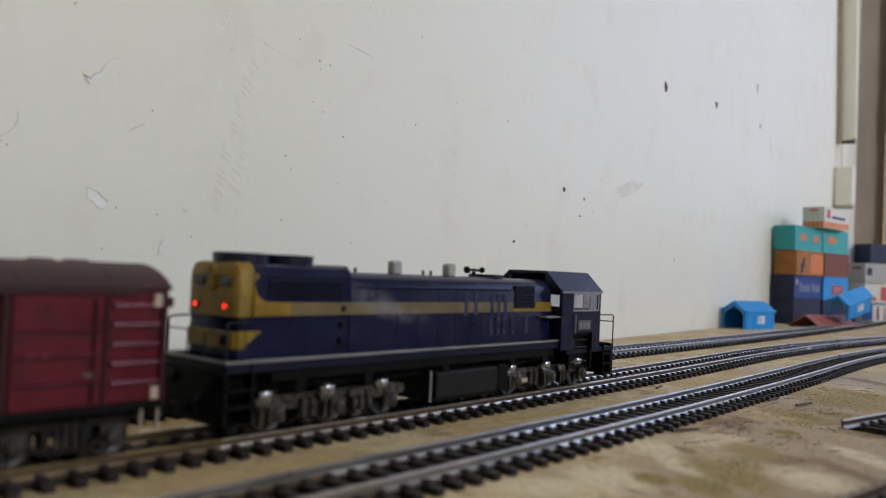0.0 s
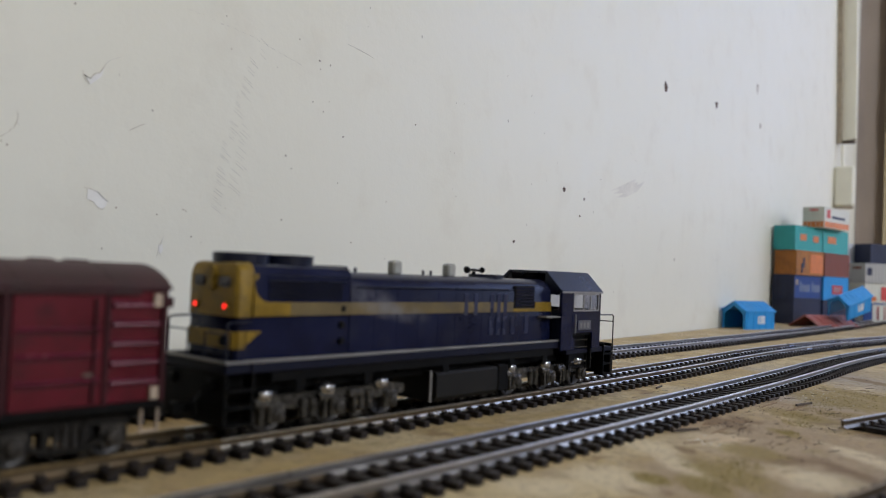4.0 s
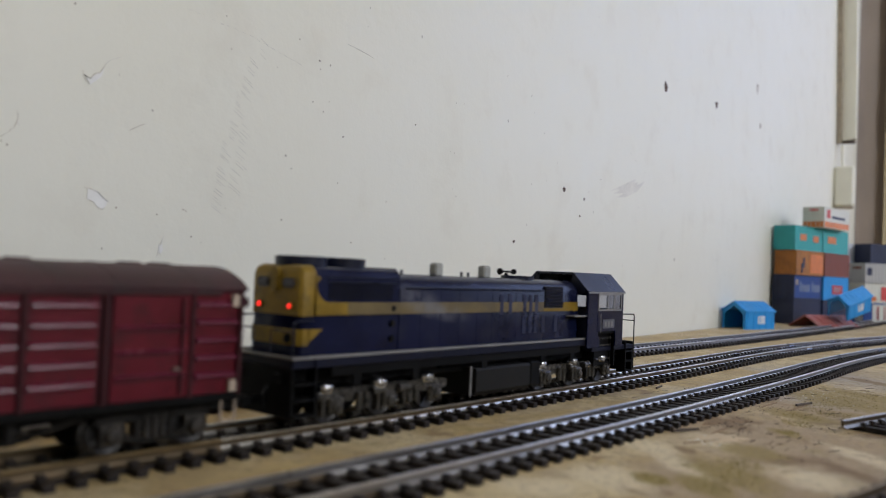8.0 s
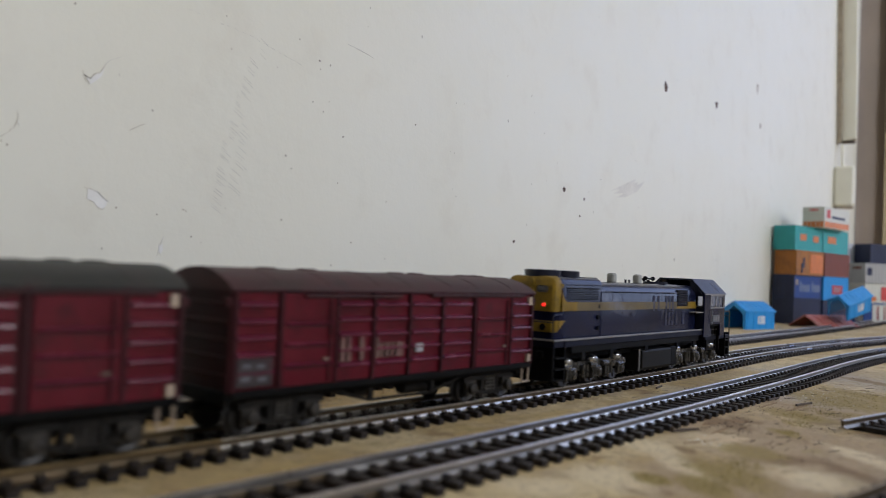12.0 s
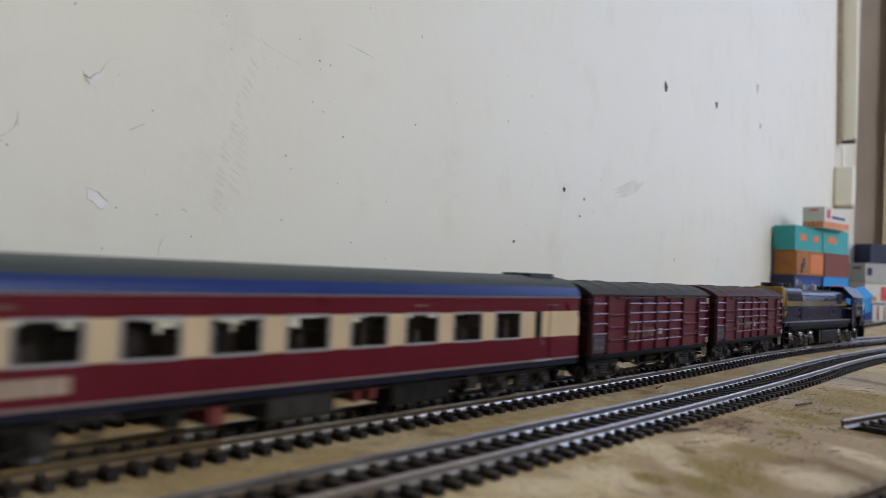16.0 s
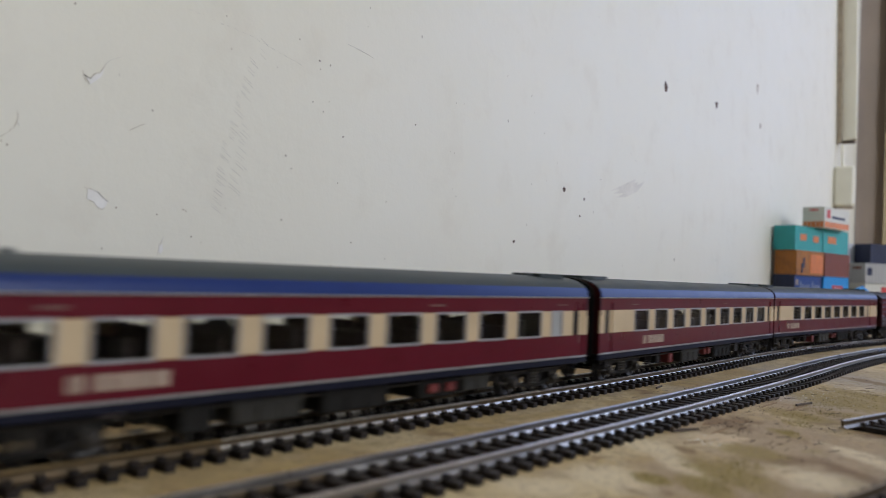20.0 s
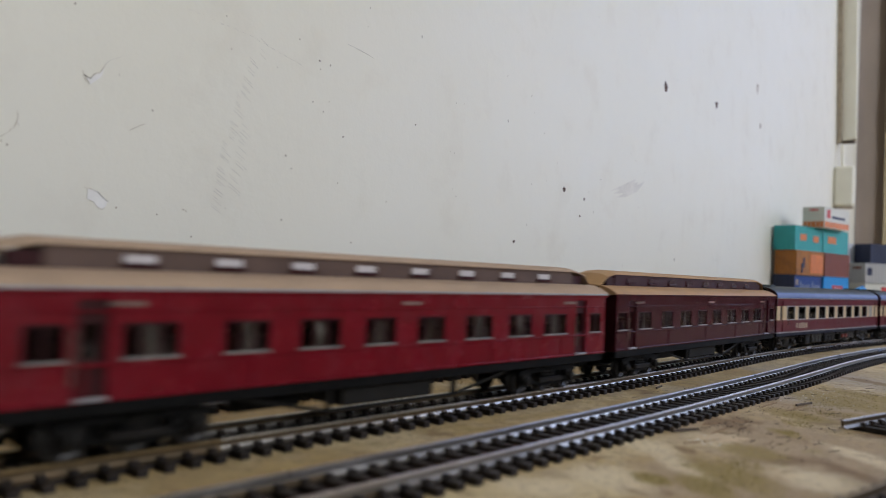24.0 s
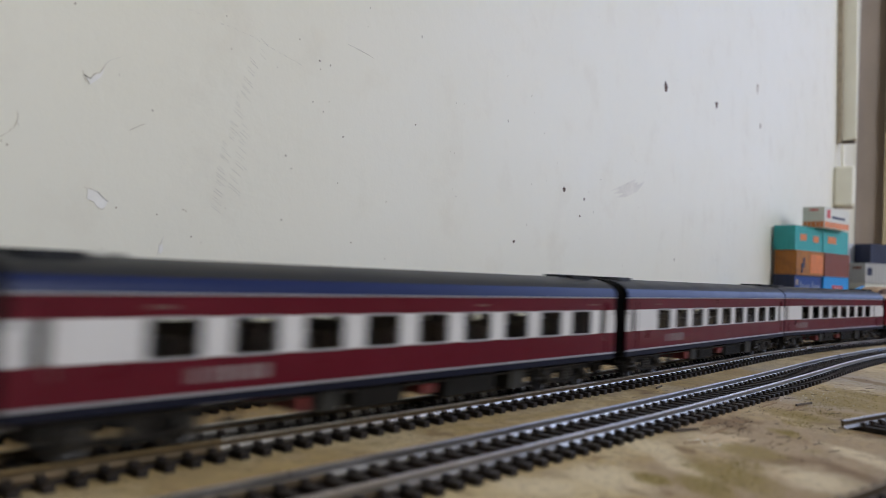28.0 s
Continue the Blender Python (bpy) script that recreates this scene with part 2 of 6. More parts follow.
M = {
    "plaster": plaster(),
    "ply": plywood(),
    # brown puts the end wall's shade into its colour
    "brown_wall": paint("shade_brown_wall", (0.30, 0.245, 0.205), 0.7, grain=300, stain=6, var=0.2),
    "ceiling": paint("white_ceiling_paint", (0.75, 0.74, 0.7), 0.8, grain=300, stain=5, var=0.05),
    "plain_wall": paint("dull_wall_paint", (0.20, 0.19, 0.175), 0.8, grain=300, stain=5, var=0.1),
    "carpet": paint("grey_floor", (0.18, 0.16, 0.14), 0.9, grain=400, stain=8, var=0.3),
    "trim": paint("yellowed_gloss_trim", (0.62, 0.54, 0.36), 0.4, grain=300, stain=20, var=0.1),
    "conduit": paint("cream_plastic_trunking", (0.84, 0.82, 0.70), 0.4, grain=400, stain=20, var=0.06),
    "dark_dirt": paint("dark_dirt", (0.05, 0.04, 0.03), 0.9),
    "chip": paint("bare_white_plaster", (0.84, 0.83, 0.80), 0.9, grain=800, var=0.08),
    "scuff": paint("brown_scuff", (0.42, 0.36, 0.28), 0.8, grain=2500, var=0.4),
    "pencil": paint("grey_scuff", (0.60, 0.585, 0.54), 0.8, grain=2500, var=0.3),
    "hole": paint("dark_hole", (0.13, 0.088, 0.07), 1.0, var=0.5),
    "rail_side_clean": paint("rail_clean_side", (0.36, 0.345, 0.325), 0.38, 0.9, grain=1500, stain=70, var=0.3, dirt=(0.20, 0.16, 0.13), dirt_amount=0.4),
    "rail_side": paint("rail_grimy_side", (0.115, 0.082, 0.045), 0.42, 0.6, grain=1500, stain=70, dirt=(0.095, 0.06, 0.026), dirt_amount=0.7),
    # three tones of rail foot: some grime, plus reflected glare put into the colour
    "rail_foot": paint("rail_bright_foot", (0.76, 0.725, 0.65), 0.28, 1.0, grain=2500, stain=60, var=0.25),
    "rail_foot_half": paint("rail_dull_foot", (0.41, 0.39, 0.355), 0.34, 0.95, grain=2500, stain=50, var=0.3, dirt=(0.24, 0.19, 0.14), dirt_amount=0.4),
    "rail_foot_dim_dirty": paint("rail_dim_rusty_foot", (0.11, 0.08, 0.046), 0.45, 0.7, grain=2500, stain=50, var=0.3, dirt=(0.22, 0.15, 0.085), dirt_amount=0.6),
    "rail_top_bright": paint("rail_polished_top", (0.72, 0.695, 0.64), 0.3, 1.0, grain=2500, stain=60, var=0.25),
    "rail_top": paint("rail_worn_top", (0.74, 0.72, 0.69), 0.38, 1.0, grain=2500, stain=60, var=0.35),
    "sleeper": paint("dark_brown_sleeper_plastic", (0.019, 0.0145, 0.013), 0.5, grain=1800, stain=150, var=0.5, dirt=(0.05, 0.038, 0.028), dirt_amount=0.4, random_tone=0.3, spec=0.22),
    "loco_blue": paint("weathered_navy_paint", (0.0062, 0.0088, 0.034), 0.22, grain=1600, stain=70, var=0.5, dirt=(0.016, 0.0185, 0.044), dirt_amount=0.5, bump=0.05, spec=0.2),
    "loco_roof": paint("navy_roof_paint", (0.009, 0.012, 0.028), 0.28, grain=1500, stain=80, var=0.4, spec=0.3),
    "loco_gold": paint("golden_yellow_paint", (0.25, 0.155, 0.016), 0.42, grain=1500, stain=130, var=0.35, dirt=(0.10, 0.07, 0.022), dirt_amount=0.75, spec=0.25),
    "loco_gold_faded": paint("sooty_gold_paint", (0.150, 0.106, 0.034), 0.5, grain=1500, stain=90, var=0.45, dirt=(0.05, 0.045, 0.045), dirt_amount=0.6),
    "silver_dull": paint("dulled_silver_paint", (0.26, 0.25, 0.24), 0.45, 0.2, grain=1500, stain=120, var=0.3),
    "black": paint("grimy_black", (0.004, 0.004, 0.004), 0.5, grain=1500, stain=120, var=0.5, dirt=(0.009, 0.0075, 0.006), dirt_amount=0.5, spec=0.1),
    "bogie_grey": paint("dusty_bogie_grey", (0.10, 0.092, 0.08), 0.24, 0.45, grain=1800, stain=340, var=0.8, dirt=(0.006, 0.0055, 0.005), dirt_amount=0.95, bump=0.3),
    "bogie_dark": paint("dark_bogie", (0.013, 0.0115, 0.010), 0.5, grain=1800, stain=160, var=0.5, dirt=(0.02, 0.016, 0.013), dirt_amount=0.5, spec=0.15),
    "bogie_dusty": paint("brown_dusted_casting", (0.040, 0.034, 0.028), 0.45, grain=1800, stain=260, var=0.6, dirt=(0.008, 0.007, 0.006), dirt_amount=0.9, bump=0.3, spec=0.3),
    "line_tan": paint("faded_pinkish_line", (0.21, 0.15, 0.14), 0.45, grain=1500, stain=120, var=0.2),
    "wheel": paint("dull_wheel_steel", (0.035, 0.032, 0.03), 0.4, 0.5, grain=1800, stain=200, var=0.4),
    "bright_steel": paint("bright_steel", (0.75, 0.75, 0.76), 0.22, 1.0, grain=1800, stain=200, var=0.15),
    "stack_grey": paint("pale_grey_stack", (0.36, 0.36, 0.33), 0.6, grain=1200, stain=150),
    "glass": glass("clear_window", 0.02, (0.86, 0.85, 0.80)),
    "cab_glass": glass("tinted_cab_window", 0.12, (0.52, 0.53, 0.6)),
    "red_lens": lamp_lens("red_marker_lens", (1.0, 0.02, 0.015), 1.8),
    "number": paint("dull_number_plate", (0.10, 0.10, 0.115), 0.5),
    # brighter, pinker copy of van_red: part of the slats' sheen is in the colour
    "van_slat": paint("sheen_van_red", (0.115, 0.013, 0.032), 0.24, grain=1500, stain=90, var=0.35, spec=0.4),
    "loco_panel": paint("lighter_navy_paint", (0.020, 0.026, 0.066), 0.28, grain=1500, stain=90, var=0.4, spec=0.35),
    "van_red": paint("faded_van_red", (0.105, 0.007, 0.015), 0.36, grain=1500, stain=90, var=0.3, dirt=(0.045, 0.008, 0.011), dirt_amount=0.7, spec=0.22),
    "data_black": paint("grimy_data_panel", (0.028, 0.019, 0.021), 0.5, grain=2500, stain=160, var=0.5, dirt=(0.05, 0.01, 0.014), dirt_amount=0.8),
    # darker copy of van_red: shade on ends and under ribs, dark posts too
    "van_shadow": paint("shaded_van_red", (0.040, 0.006, 0.009), 0.55, grain=1500, stain=90, var=0.35, spec=0.22),
    "van_roof": paint("sooty_brown_roof", (0.058, 0.022, 0.025), 0.5, grain=1300, stain=60, var=0.45, dirt=(0.025, 0.02, 0.02), dirt_amount=0.6, spec=0.22),
    "cream": paint("cream_coach_paint", (0.57, 0.445, 0.285), 0.4, grain=1500, stain=90, var=0.1, spec=0.22),
    "white": paint("white_coach_paint", (0.66, 0.65, 0.65), 0.35, grain=1500, stain=90, var=0.05, spec=0.22),
    "coach_red": paint("deep_coach_red", (0.102, 0.0055, 0.0145), 0.3, grain=1500, stain=90, var=0.15, spec=0.22),
    "coach_roof": paint("dark_grey_coach_roof", (0.048, 0.060, 0.064), 0.45, grain=1300, stain=60, var=0.25, spec=0.22),
    "coach_roof_dark": paint("near_black_coach_roof", (0.019, 0.020, 0.024), 0.45, grain=1300, stain=60, var=0.25, spec=0.22),
    "coach_blue": paint("blue_roof_edge", (0.012, 0.032, 0.150), 0.33, grain=1500, stain=90, var=0.12, spec=0.22),
    "silver": paint("silver_lining", (0.34, 0.34, 0.36), 0.35, 0.3, grain=1500, stain=120, var=0.1),
    "coach_inside": paint("dark_interior", (0.085, 0.064, 0.068), 0.8, grain=900),
    "seat_cloth": paint("seat_brown", (0.058, 0.044, 0.048), 0.9, grain=1200),
    "under_grey": paint("dark_underframe_grey", (0.014, 0.013, 0.0115), 0.6, spec=0.15, grain=1500, stain=150, var=0.4),
    "under_dusty": paint("dusty_grey_equipment", (0.034, 0.032, 0.027), 0.5, grain=1500, stain=150, var=0.4, spec=0.25),
    "under_red": paint("red_valve_box", (0.17, 0.026, 0.022), 0.5, grain=1500, stain=200, var=0.4, dirt=(0.03, 0.018, 0.014), dirt_amount=0.7),
    # its paler dirt blotches stand for streaky highlights on the varnish
    "wood_red": paint("varnished_carriage_red", (0.155, 0.0045, 0.012), 0.25, grain=1500, stain=80, var=0.25, spec=0.2, dirt=(0.19, 0.045, 0.06), dirt_amount=0.18),
    "wood_red_deep": paint("deep_carriage_red", (0.050, 0.0026, 0.007), 0.22, grain=1500, stain=80, var=0.25, spec=0.12),
    "wood_red_dark": paint("dark_carriage_red", (0.036, 0.004, 0.006), 0.4, grain=1500, stain=90, var=0.2, spec=0.22),
    "tan_roof": paint("tan_canvas_roof", (0.44, 0.31, 0.21), 0.7, grain=1300, stain=60, var=0.14),
    "clere_glass": paint("milky_clerestory_pane", (0.58, 0.55, 0.56), 0.2, var=0.05),
    "blind": paint("grey_blind", (0.085, 0.07, 0.068), 0.8, grain=1500, var=0.2),
    "sole_navy": paint("navy_sole_bar", (0.004, 0.005, 0.016), 0.5, grain=1500, stain=90, var=0.3, spec=0.2),
    "slot_glass": paint("dark_door_glass", (0.006, 0.006, 0.007), 0.3, grain=900, var=0.2, spec=0.2),
    "frosted_pane": paint("frosted_pane", (0.36, 0.37, 0.37), 0.4, grain=900, var=0.1),
    "clere_side": paint("dusty_brown_clerestory", (0.105, 0.066, 0.052), 0.5, grain=1300, stain=80, var=0.3, spec=0.3),
    "dome_steel": paint("glossy_dome", (0.66, 0.66, 0.68), 0.22, 1.0, grain=1800, stain=200, var=0.2),
    "mark_dull": paint("worn_cream_lettering", (0.20, 0.13, 0.105), 0.6, grain=2500, var=0.6, dirt=(0.10, 0.02, 0.025), dirt_amount=0.8),
    "rail_top_brown": paint("rail_brown_top", (0.33, 0.235, 0.115), 0.38, 0.9, grain=2500, stain=60, var=0.3),
    "van_roof_grey": paint("sooty_grey_roof", (0.033, 0.033, 0.031), 0.5, grain=1300, stain=60, var=0.4, dirt=(0.05, 0.03, 0.03), dirt_amount=0.5, spec=0.22),
    "number_pale": paint("pale_paper_label", (0.36, 0.35, 0.36), 0.6, var=0.15),
    "coach_blue_dark": paint("dark_blue_roof_edge", (0.008, 0.018, 0.085), 0.36, grain=1500, stain=90, var=0.12, spec=0.22),
    "loco_hood": paint("dusty_navy_paint", (0.0065, 0.0092, 0.034), 0.22, grain=1600, stain=45, var=0.5, dirt=(0.022, 0.024, 0.042), dirt_amount=0.7, bump=0.05, spec=0.2),
    "mark_grey": paint("thin_grey_lettering", (0.21, 0.15, 0.15), 0.6, grain=2500, var=0.5),
    "smudge": paint("soft_grey_smudge", (0.735, 0.715, 0.65), 0.7, grain=500, stain=60, var=0.15),
    "orange_tan_roof": paint("orange_tan_roof", (0.46, 0.27, 0.125), 0.6, grain=1300, stain=60, var=0.2),
    "dark_pane": paint("glossy_clerestory_pane", (0.085, 0.055, 0.062), 0.12, var=0.1),
    "teal": paint("teal_container_paint", (0.03, 0.36, 0.37), 0.5, grain=900, stain=60, var=0.15),
    "orange": paint("rusty_orange_container", (0.42, 0.16, 0.03), 0.6, grain=900, stain=60, var=0.3, dirt=(0.14, 0.07, 0.03), dirt_amount=0.6),
    "navy": paint("navy_container", (0.012, 0.020, 0.062), 0.5, grain=900, stain=60, var=0.3),
    "royal": paint("royal_blue_container", (0.010, 0.055, 0.24), 0.45, grain=900, stain=60, var=0.2),
    "azure": paint("bright_blue_plastic", (0.016, 0.30, 0.74), 0.35, grain=900, stain=60, var=0.1),
    "rust": paint("brown_red_container", (0.20, 0.055, 0.035), 0.6, grain=900, stain=60, var=0.2),
    "pale": paint("off_white_container", (0.66, 0.66, 0.60), 0.5, grain=900, stain=60, var=0.08),
    "grey_box": paint("light_grey_container", (0.42, 0.42, 0.42), 0.55, grain=900, stain=60, var=0.1),
    "red_roof": paint("faded_red_plastic", (0.36, 0.10, 0.085), 0.5, grain=900, stain=60, var=0.25, dirt=(0.42, 0.33, 0.31), dirt_amount=0.6),
    "orange_mark": paint("orange_marking", (0.68, 0.20, 0.05), 0.5),
    "red_mark": paint("red_marking", (0.60, 0.07, 0.07), 0.5),
    "white_mark": paint("white_marking", (0.62, 0.66, 0.74), 0.5),
    "mark_pale": paint("greyed_white_marking", (0.24, 0.29, 0.42), 0.5),
    "mark_worn": paint("half_worn_lettering", (0.20, 0.115, 0.092), 0.6, grain=2500, stain=260, var=0.6, dirt=(0.10, 0.012, 0.022), dirt_amount=0.85),
    "moss": paint("olive_flock", (0.46, 0.37, 0.15), 0.95, grain=1500, stain=300, var=0.5, random_tone=0.3),
    "glue": paint("pale_glue_stain", (0.64, 0.50, 0.32), 0.6, grain=900, stain=90, var=0.15),
    "stain": paint("brown_wood_stain", (0.30, 0.19, 0.10), 0.7, grain=900, stain=90, var=0.35),
    "sawdust": paint("golden_sawdust", (0.43, 0.29, 0.12), 0.9, grain=1500, stain=300, var=0.5),
    "splinter": paint("dark_splinter", (0.09, 0.065, 0.048), 0.7, grain=1500, var=0.4),
    "mark_cream": paint("cream_lettering", (0.42, 0.33, 0.25), 0.6, grain=2500, var=0.35),
}

EXHAUST = [(-0.0470, 0.0360, 0.015, 0.0052, 14), (-0.0360, 0.0325, 0.018, 0.0036, 8)]
smear(M["loco_hood"], EXHAUST, (0.13, 0.13, 0.15), 0.9)
smear(M["loco_gold_faded"], EXHAUST[:2], (0.17, 0.165, 0.17), 0.9)

# ================= mesh helpers =================


class Geo:
    """Vertices and faces in millimetres."""

    def __init__(self):
        self.v, self.f = [], []

    def add(self, verts, faces):
        k = len(self.v)
        self.v += [tuple(a) for a in verts]
        self.f += [tuple(i + k for i in f) for f in faces]
        return self

    def box(self, x0, x1, y0, y1, z0, z1, c=0.0):
        if c <= 0:
            v = [(x, y, z) for x in (x0, x1) for y in (y0, y1) for z in (z0, z1)]
            return self.add(v, [(0, 1, 3, 2), (4, 6, 7, 5), (0, 4, 5, 1), (2, 3, 7, 6), (0, 2, 6, 4), (1, 5, 7, 3)])
        v, idx = [], {}
        for i, x in enumerate((x0, x1)):
            for j, y in enumerate((y0, y1)):
                for k, z in enumerate((z0, z1)):
                    sx, sy, sz = (c, -c)[i], (c, -c)[j], (c, -c)[k]
                    for a, p in enumerate(((x, y + sy, z + sz), (x + sx, y, z + sz), (x + sx, y + sy, z))):
                        idx[i, j, k, a] = len(v)
                        v.append(p)
        g = lambda *q: idx[q]
        f = []
        for s in (0, 1):
            f += [(g(s, 0, 0, 0), g(s, 0, 1, 0), g(s, 1, 1, 0), g(s, 1, 0, 0)), (g(0, s, 0, 1), g(0, s, 1, 1), g(1, s, 1, 1), g(1, s, 0, 1)), (g(0, 0, s, 2), g(0, 1, s, 2), g(1, 1, s, 2), g(1, 0, s, 2))]
            for t in (0, 1):
                f += [(g(s, t, 0, 0), g(s, t, 1, 0), g(s, t, 1, 1), g(s, t, 0, 1)), (g(s, 0, t, 0), g(s, 1, t, 0), g(s, 1, t, 2), g(s, 0, t, 2)), (g(0, s, t, 1), g(1, s, t, 1), g(1, s, t, 2), g(0, s, t, 2))]
                for u in (0, 1):
                    f.append((g(s, t, u, 0), g(s, t, u, 1), g(s, t, u, 2)))
        return self.add(v, f)

    def prism(self, outline, x0, x1):
        """A closed (y, z) outline drawn out along x."""
        k = len(outline)
        v = [(x0, y, z) for y, z in outline] + [(x1, y, z) for y, z in outline]
        f = [(i, (i + 1) % k, k + (i + 1) % k, k + i) for i in range(k)]
        return self.add(v, f + [tuple(range(k))[::-1], tuple(range(k, 2 * k))])

    def plate(self, outline, y0, y1):
        """A closed (x, z) outline given a thickness along y."""
        k = len(outline)
        v = [(x, y0, z) for x, z in outline] + [(x, y1, z) for x, z in outline]
        f = [(i, (i + 1) % k, k + (i + 1) % k, k + i) for i in range(k)]
        return self.add(v, f + [tuple(range(k))[::-1], tuple(range(k, 2 * k))])

    def slab(self, outline, z0, z1):
        """A closed (x, y) outline given a thickness along z."""
        k = len(outline)
        v = [(x, y, z0) for x, y in outline] + [(x, y, z1) for x, y in outline]
        f = [(i, (i + 1) % k, k + (i + 1) % k, k + i) for i in range(k)]
        return self.add(v, f + [tuple(range(k))[::-1], tuple(range(k, 2 * k))])

    def sheet(self, xs, zs, open_at, y0, y1):
        """One panel in x and z with openings where open_at(x, z) is true, given a thickness along y."""
        n, m = len(xs), len(zs)
        k = len(self.v)
        self.v += [(x, y, z) for y in (y0, y1) for x in xs for z in zs]
        at = lambda s, i, j: k + s * n * m + i * m + j
        solid_at = {(i, j): not open_at((xs[i] + xs[i + 1]) / 2, (zs[j] + zs[j + 1]) / 2) for i in range(n - 1) for j in range(m - 1)}
        for (i, j), ok in solid_at.items():
            if not ok:
                continue
            self.f += [(at(0, i, j), at(0, i + 1, j), at(0, i + 1, j + 1), at(0, i, j + 1)), (at(1, i, j), at(1, i, j + 1), at(1, i + 1, j + 1), at(1, i + 1, j))]
            for di, dj, p, q in ((-1, 0, (i, j), (i, j + 1)), (1, 0, (i + 1, j), (i + 1, j + 1)), (0, -1, (i, j), (i + 1, j)), (0, 1, (i, j + 1), (i + 1, j + 1))):
                if not solid_at.get((i + di, j + dj), False):
                    self.f.append((at(0, *p), at(0, *q), at(1, *q), at(1, *p)))
        used = sorted({a for f in self.f for a in f})
        new_at = {a: i for i, a in enumerate(used)}
        self.v, self.f = [self.v[a] for a in used], [tuple(new_at[a] for a in f) for f in self.f]
        return self

    def rod(self, a, b, r, seg=8, r2=None):
        a, b = Vector(a), Vector(b)
        r2 = r if r2 is None else r2
        d = (b - a).normalized()
        u = d.orthogonal().normalized()
        w = d.cross(u)
        v = []
        for p, q in ((a, r), (b, r2)):
            v += [p + (u * math.cos(2 * math.pi * i / seg) + w * math.sin(2 * math.pi * i / seg)) * q for i in range(seg)]
        f = [(i, (i + 1) % seg, seg + (i + 1) % seg, seg + i) for i in range(seg)]
        return self.add(v, f + [tuple(range(seg))[::-1], tuple(range(seg, 2 * seg))])

    def wire(self, pts, r, seg=6):
        for a, b in zip(pts, pts[1:]):
            self.rod(a, b, r, seg)
        return self

    def turned(self, rings, centre, axis="y", seg=20):
        """Rings of (along, radius) turned about an axis through the centre."""
        v, f = [], []
        cx, cy, cz = centre
        for t, r in rings:
            for i in range(seg):
                a = 2 * math.pi * i / seg
                p, q = r * math.cos(a), r * math.sin(a)
                v.append((cx + p, cy + t, cz + q) if axis == "y" else (cx + p, cy + q, cz + t) if axis == "z" else (cx + t, cy + p, cz + q))
        for k in range(len(rings) - 1):
            f += [(k * seg + i, k * seg + (i + 1) % seg, (k + 1) * seg + (i + 1) % seg, (k + 1) * seg + i) for i in range(seg)]
        f += [tuple(range(seg))[::-1], tuple(range((len(rings) - 1) * seg, len(rings) * seg))]
        return self.add(v, f)


def mesh_of(name, geo, material):
    me = bpy.data.meshes.new(name)
    me.from_pydata([(a * MM, b * MM, c * MM) for a, b, c in geo.v], [], geo.f)
    bm = bmesh.new()
    bm.from_mesh(me)
    bmesh.ops.recalc_face_normals(bm, faces=bm.faces)
    for fc in bm.faces:
        fc.smooth = True
    for e in bm.edges:
        if len(e.link_faces) != 2 or e.calc_face_angle(3) > 0.55:
            e.smooth = False
    bm.to_mesh(me)
    bm.free()
    me.materials.append(M[material])
    return me


def part(name, geo, material, parent, label=""):
    me = geo if isinstance(geo, bpy.types.Mesh) else mesh_of(name, geo, material)
    ob = new(name, me)
    ob.parent = parent
    return tagged(ob, label)


def thing(name, label, category, group="", m=None):
    ob = new(name)
    ob.empty_display_size = 0.02
    if m is not None:
        ob.matrix_world = m
    return tagged(ob, label, category, group)


def solid(name, geo, material, m, label="", category="", kind=""):
    ob = new(name, mesh_of(name, geo, material))
    ob.matrix_world = m
    return tagged(ob, label, category, "", kind)


# ================= the line of the track =================
# curvature per millimetre, stretch by stretch, from the point nearest the camera
BENDS = [(-9000, 0.0), (-750, 0.235e-3), (-150, -0.1628e-3), (506, 0.4847e-3), (900, 0.0), (960, 1.43e-3), (9000, 0.0)]
ORIGIN, HEADING = (-139.07, 127.17), radians(42.436)


def bend(s):
    k = 0.0
    for s0, v in BENDS:
        if s >= s0:
            k = v
    return k


def lay(origin, heading, curve, lo, hi, step=5.0):
    """Points along a line: rows of s, x, y, heading (mm)."""
    rows = {0: (0.0, origin[0], origin[1], heading)}
    for sign, end in ((1, hi), (-1, lo)):
        x, y, th = origin[0], origin[1], heading
        for i in range(1, int(abs(end) / step) + 1):
            k = curve(sign * (i - 0.5) * step)
            mid = th + sign * k * step / 2
            x, y, th = x + sign * math.sin(mid) * step, y + sign * math.cos(mid) * step, th + sign * k * step
            rows[sign * i] = (sign * i * step, x, y, th)
    return np.array([rows[i] for i in sorted(rows)])


LINE = lay(ORIGIN, HEADING, bend, -2560, 2800)


def on_line(line, s, side=0.0):
    x, y, th = (float(np.interp(s, line[:, 0], line[:, k])) for k in (1, 2, 3))
    return x + math.cos(th) * side, y - math.sin(th) * side, th


def place(line, s, side=0.0, z=0.0):
    x, y, th = on_line(line, s, side)
    return pose(x * MM, y * MM, z, 0, 0, 90 - math.degrees(th))


# ================= room =================


def rbox(name, x0, x1, y0, y1, z0, z1, material, label, category, c=2.0):
    return solid(name, Geo().box(x0 * 1000, x1 * 1000, y0 * 1000, y1 * 1000, z0 * 1000, z1 * 1000, c), material, ROOM, label, category, "structure")


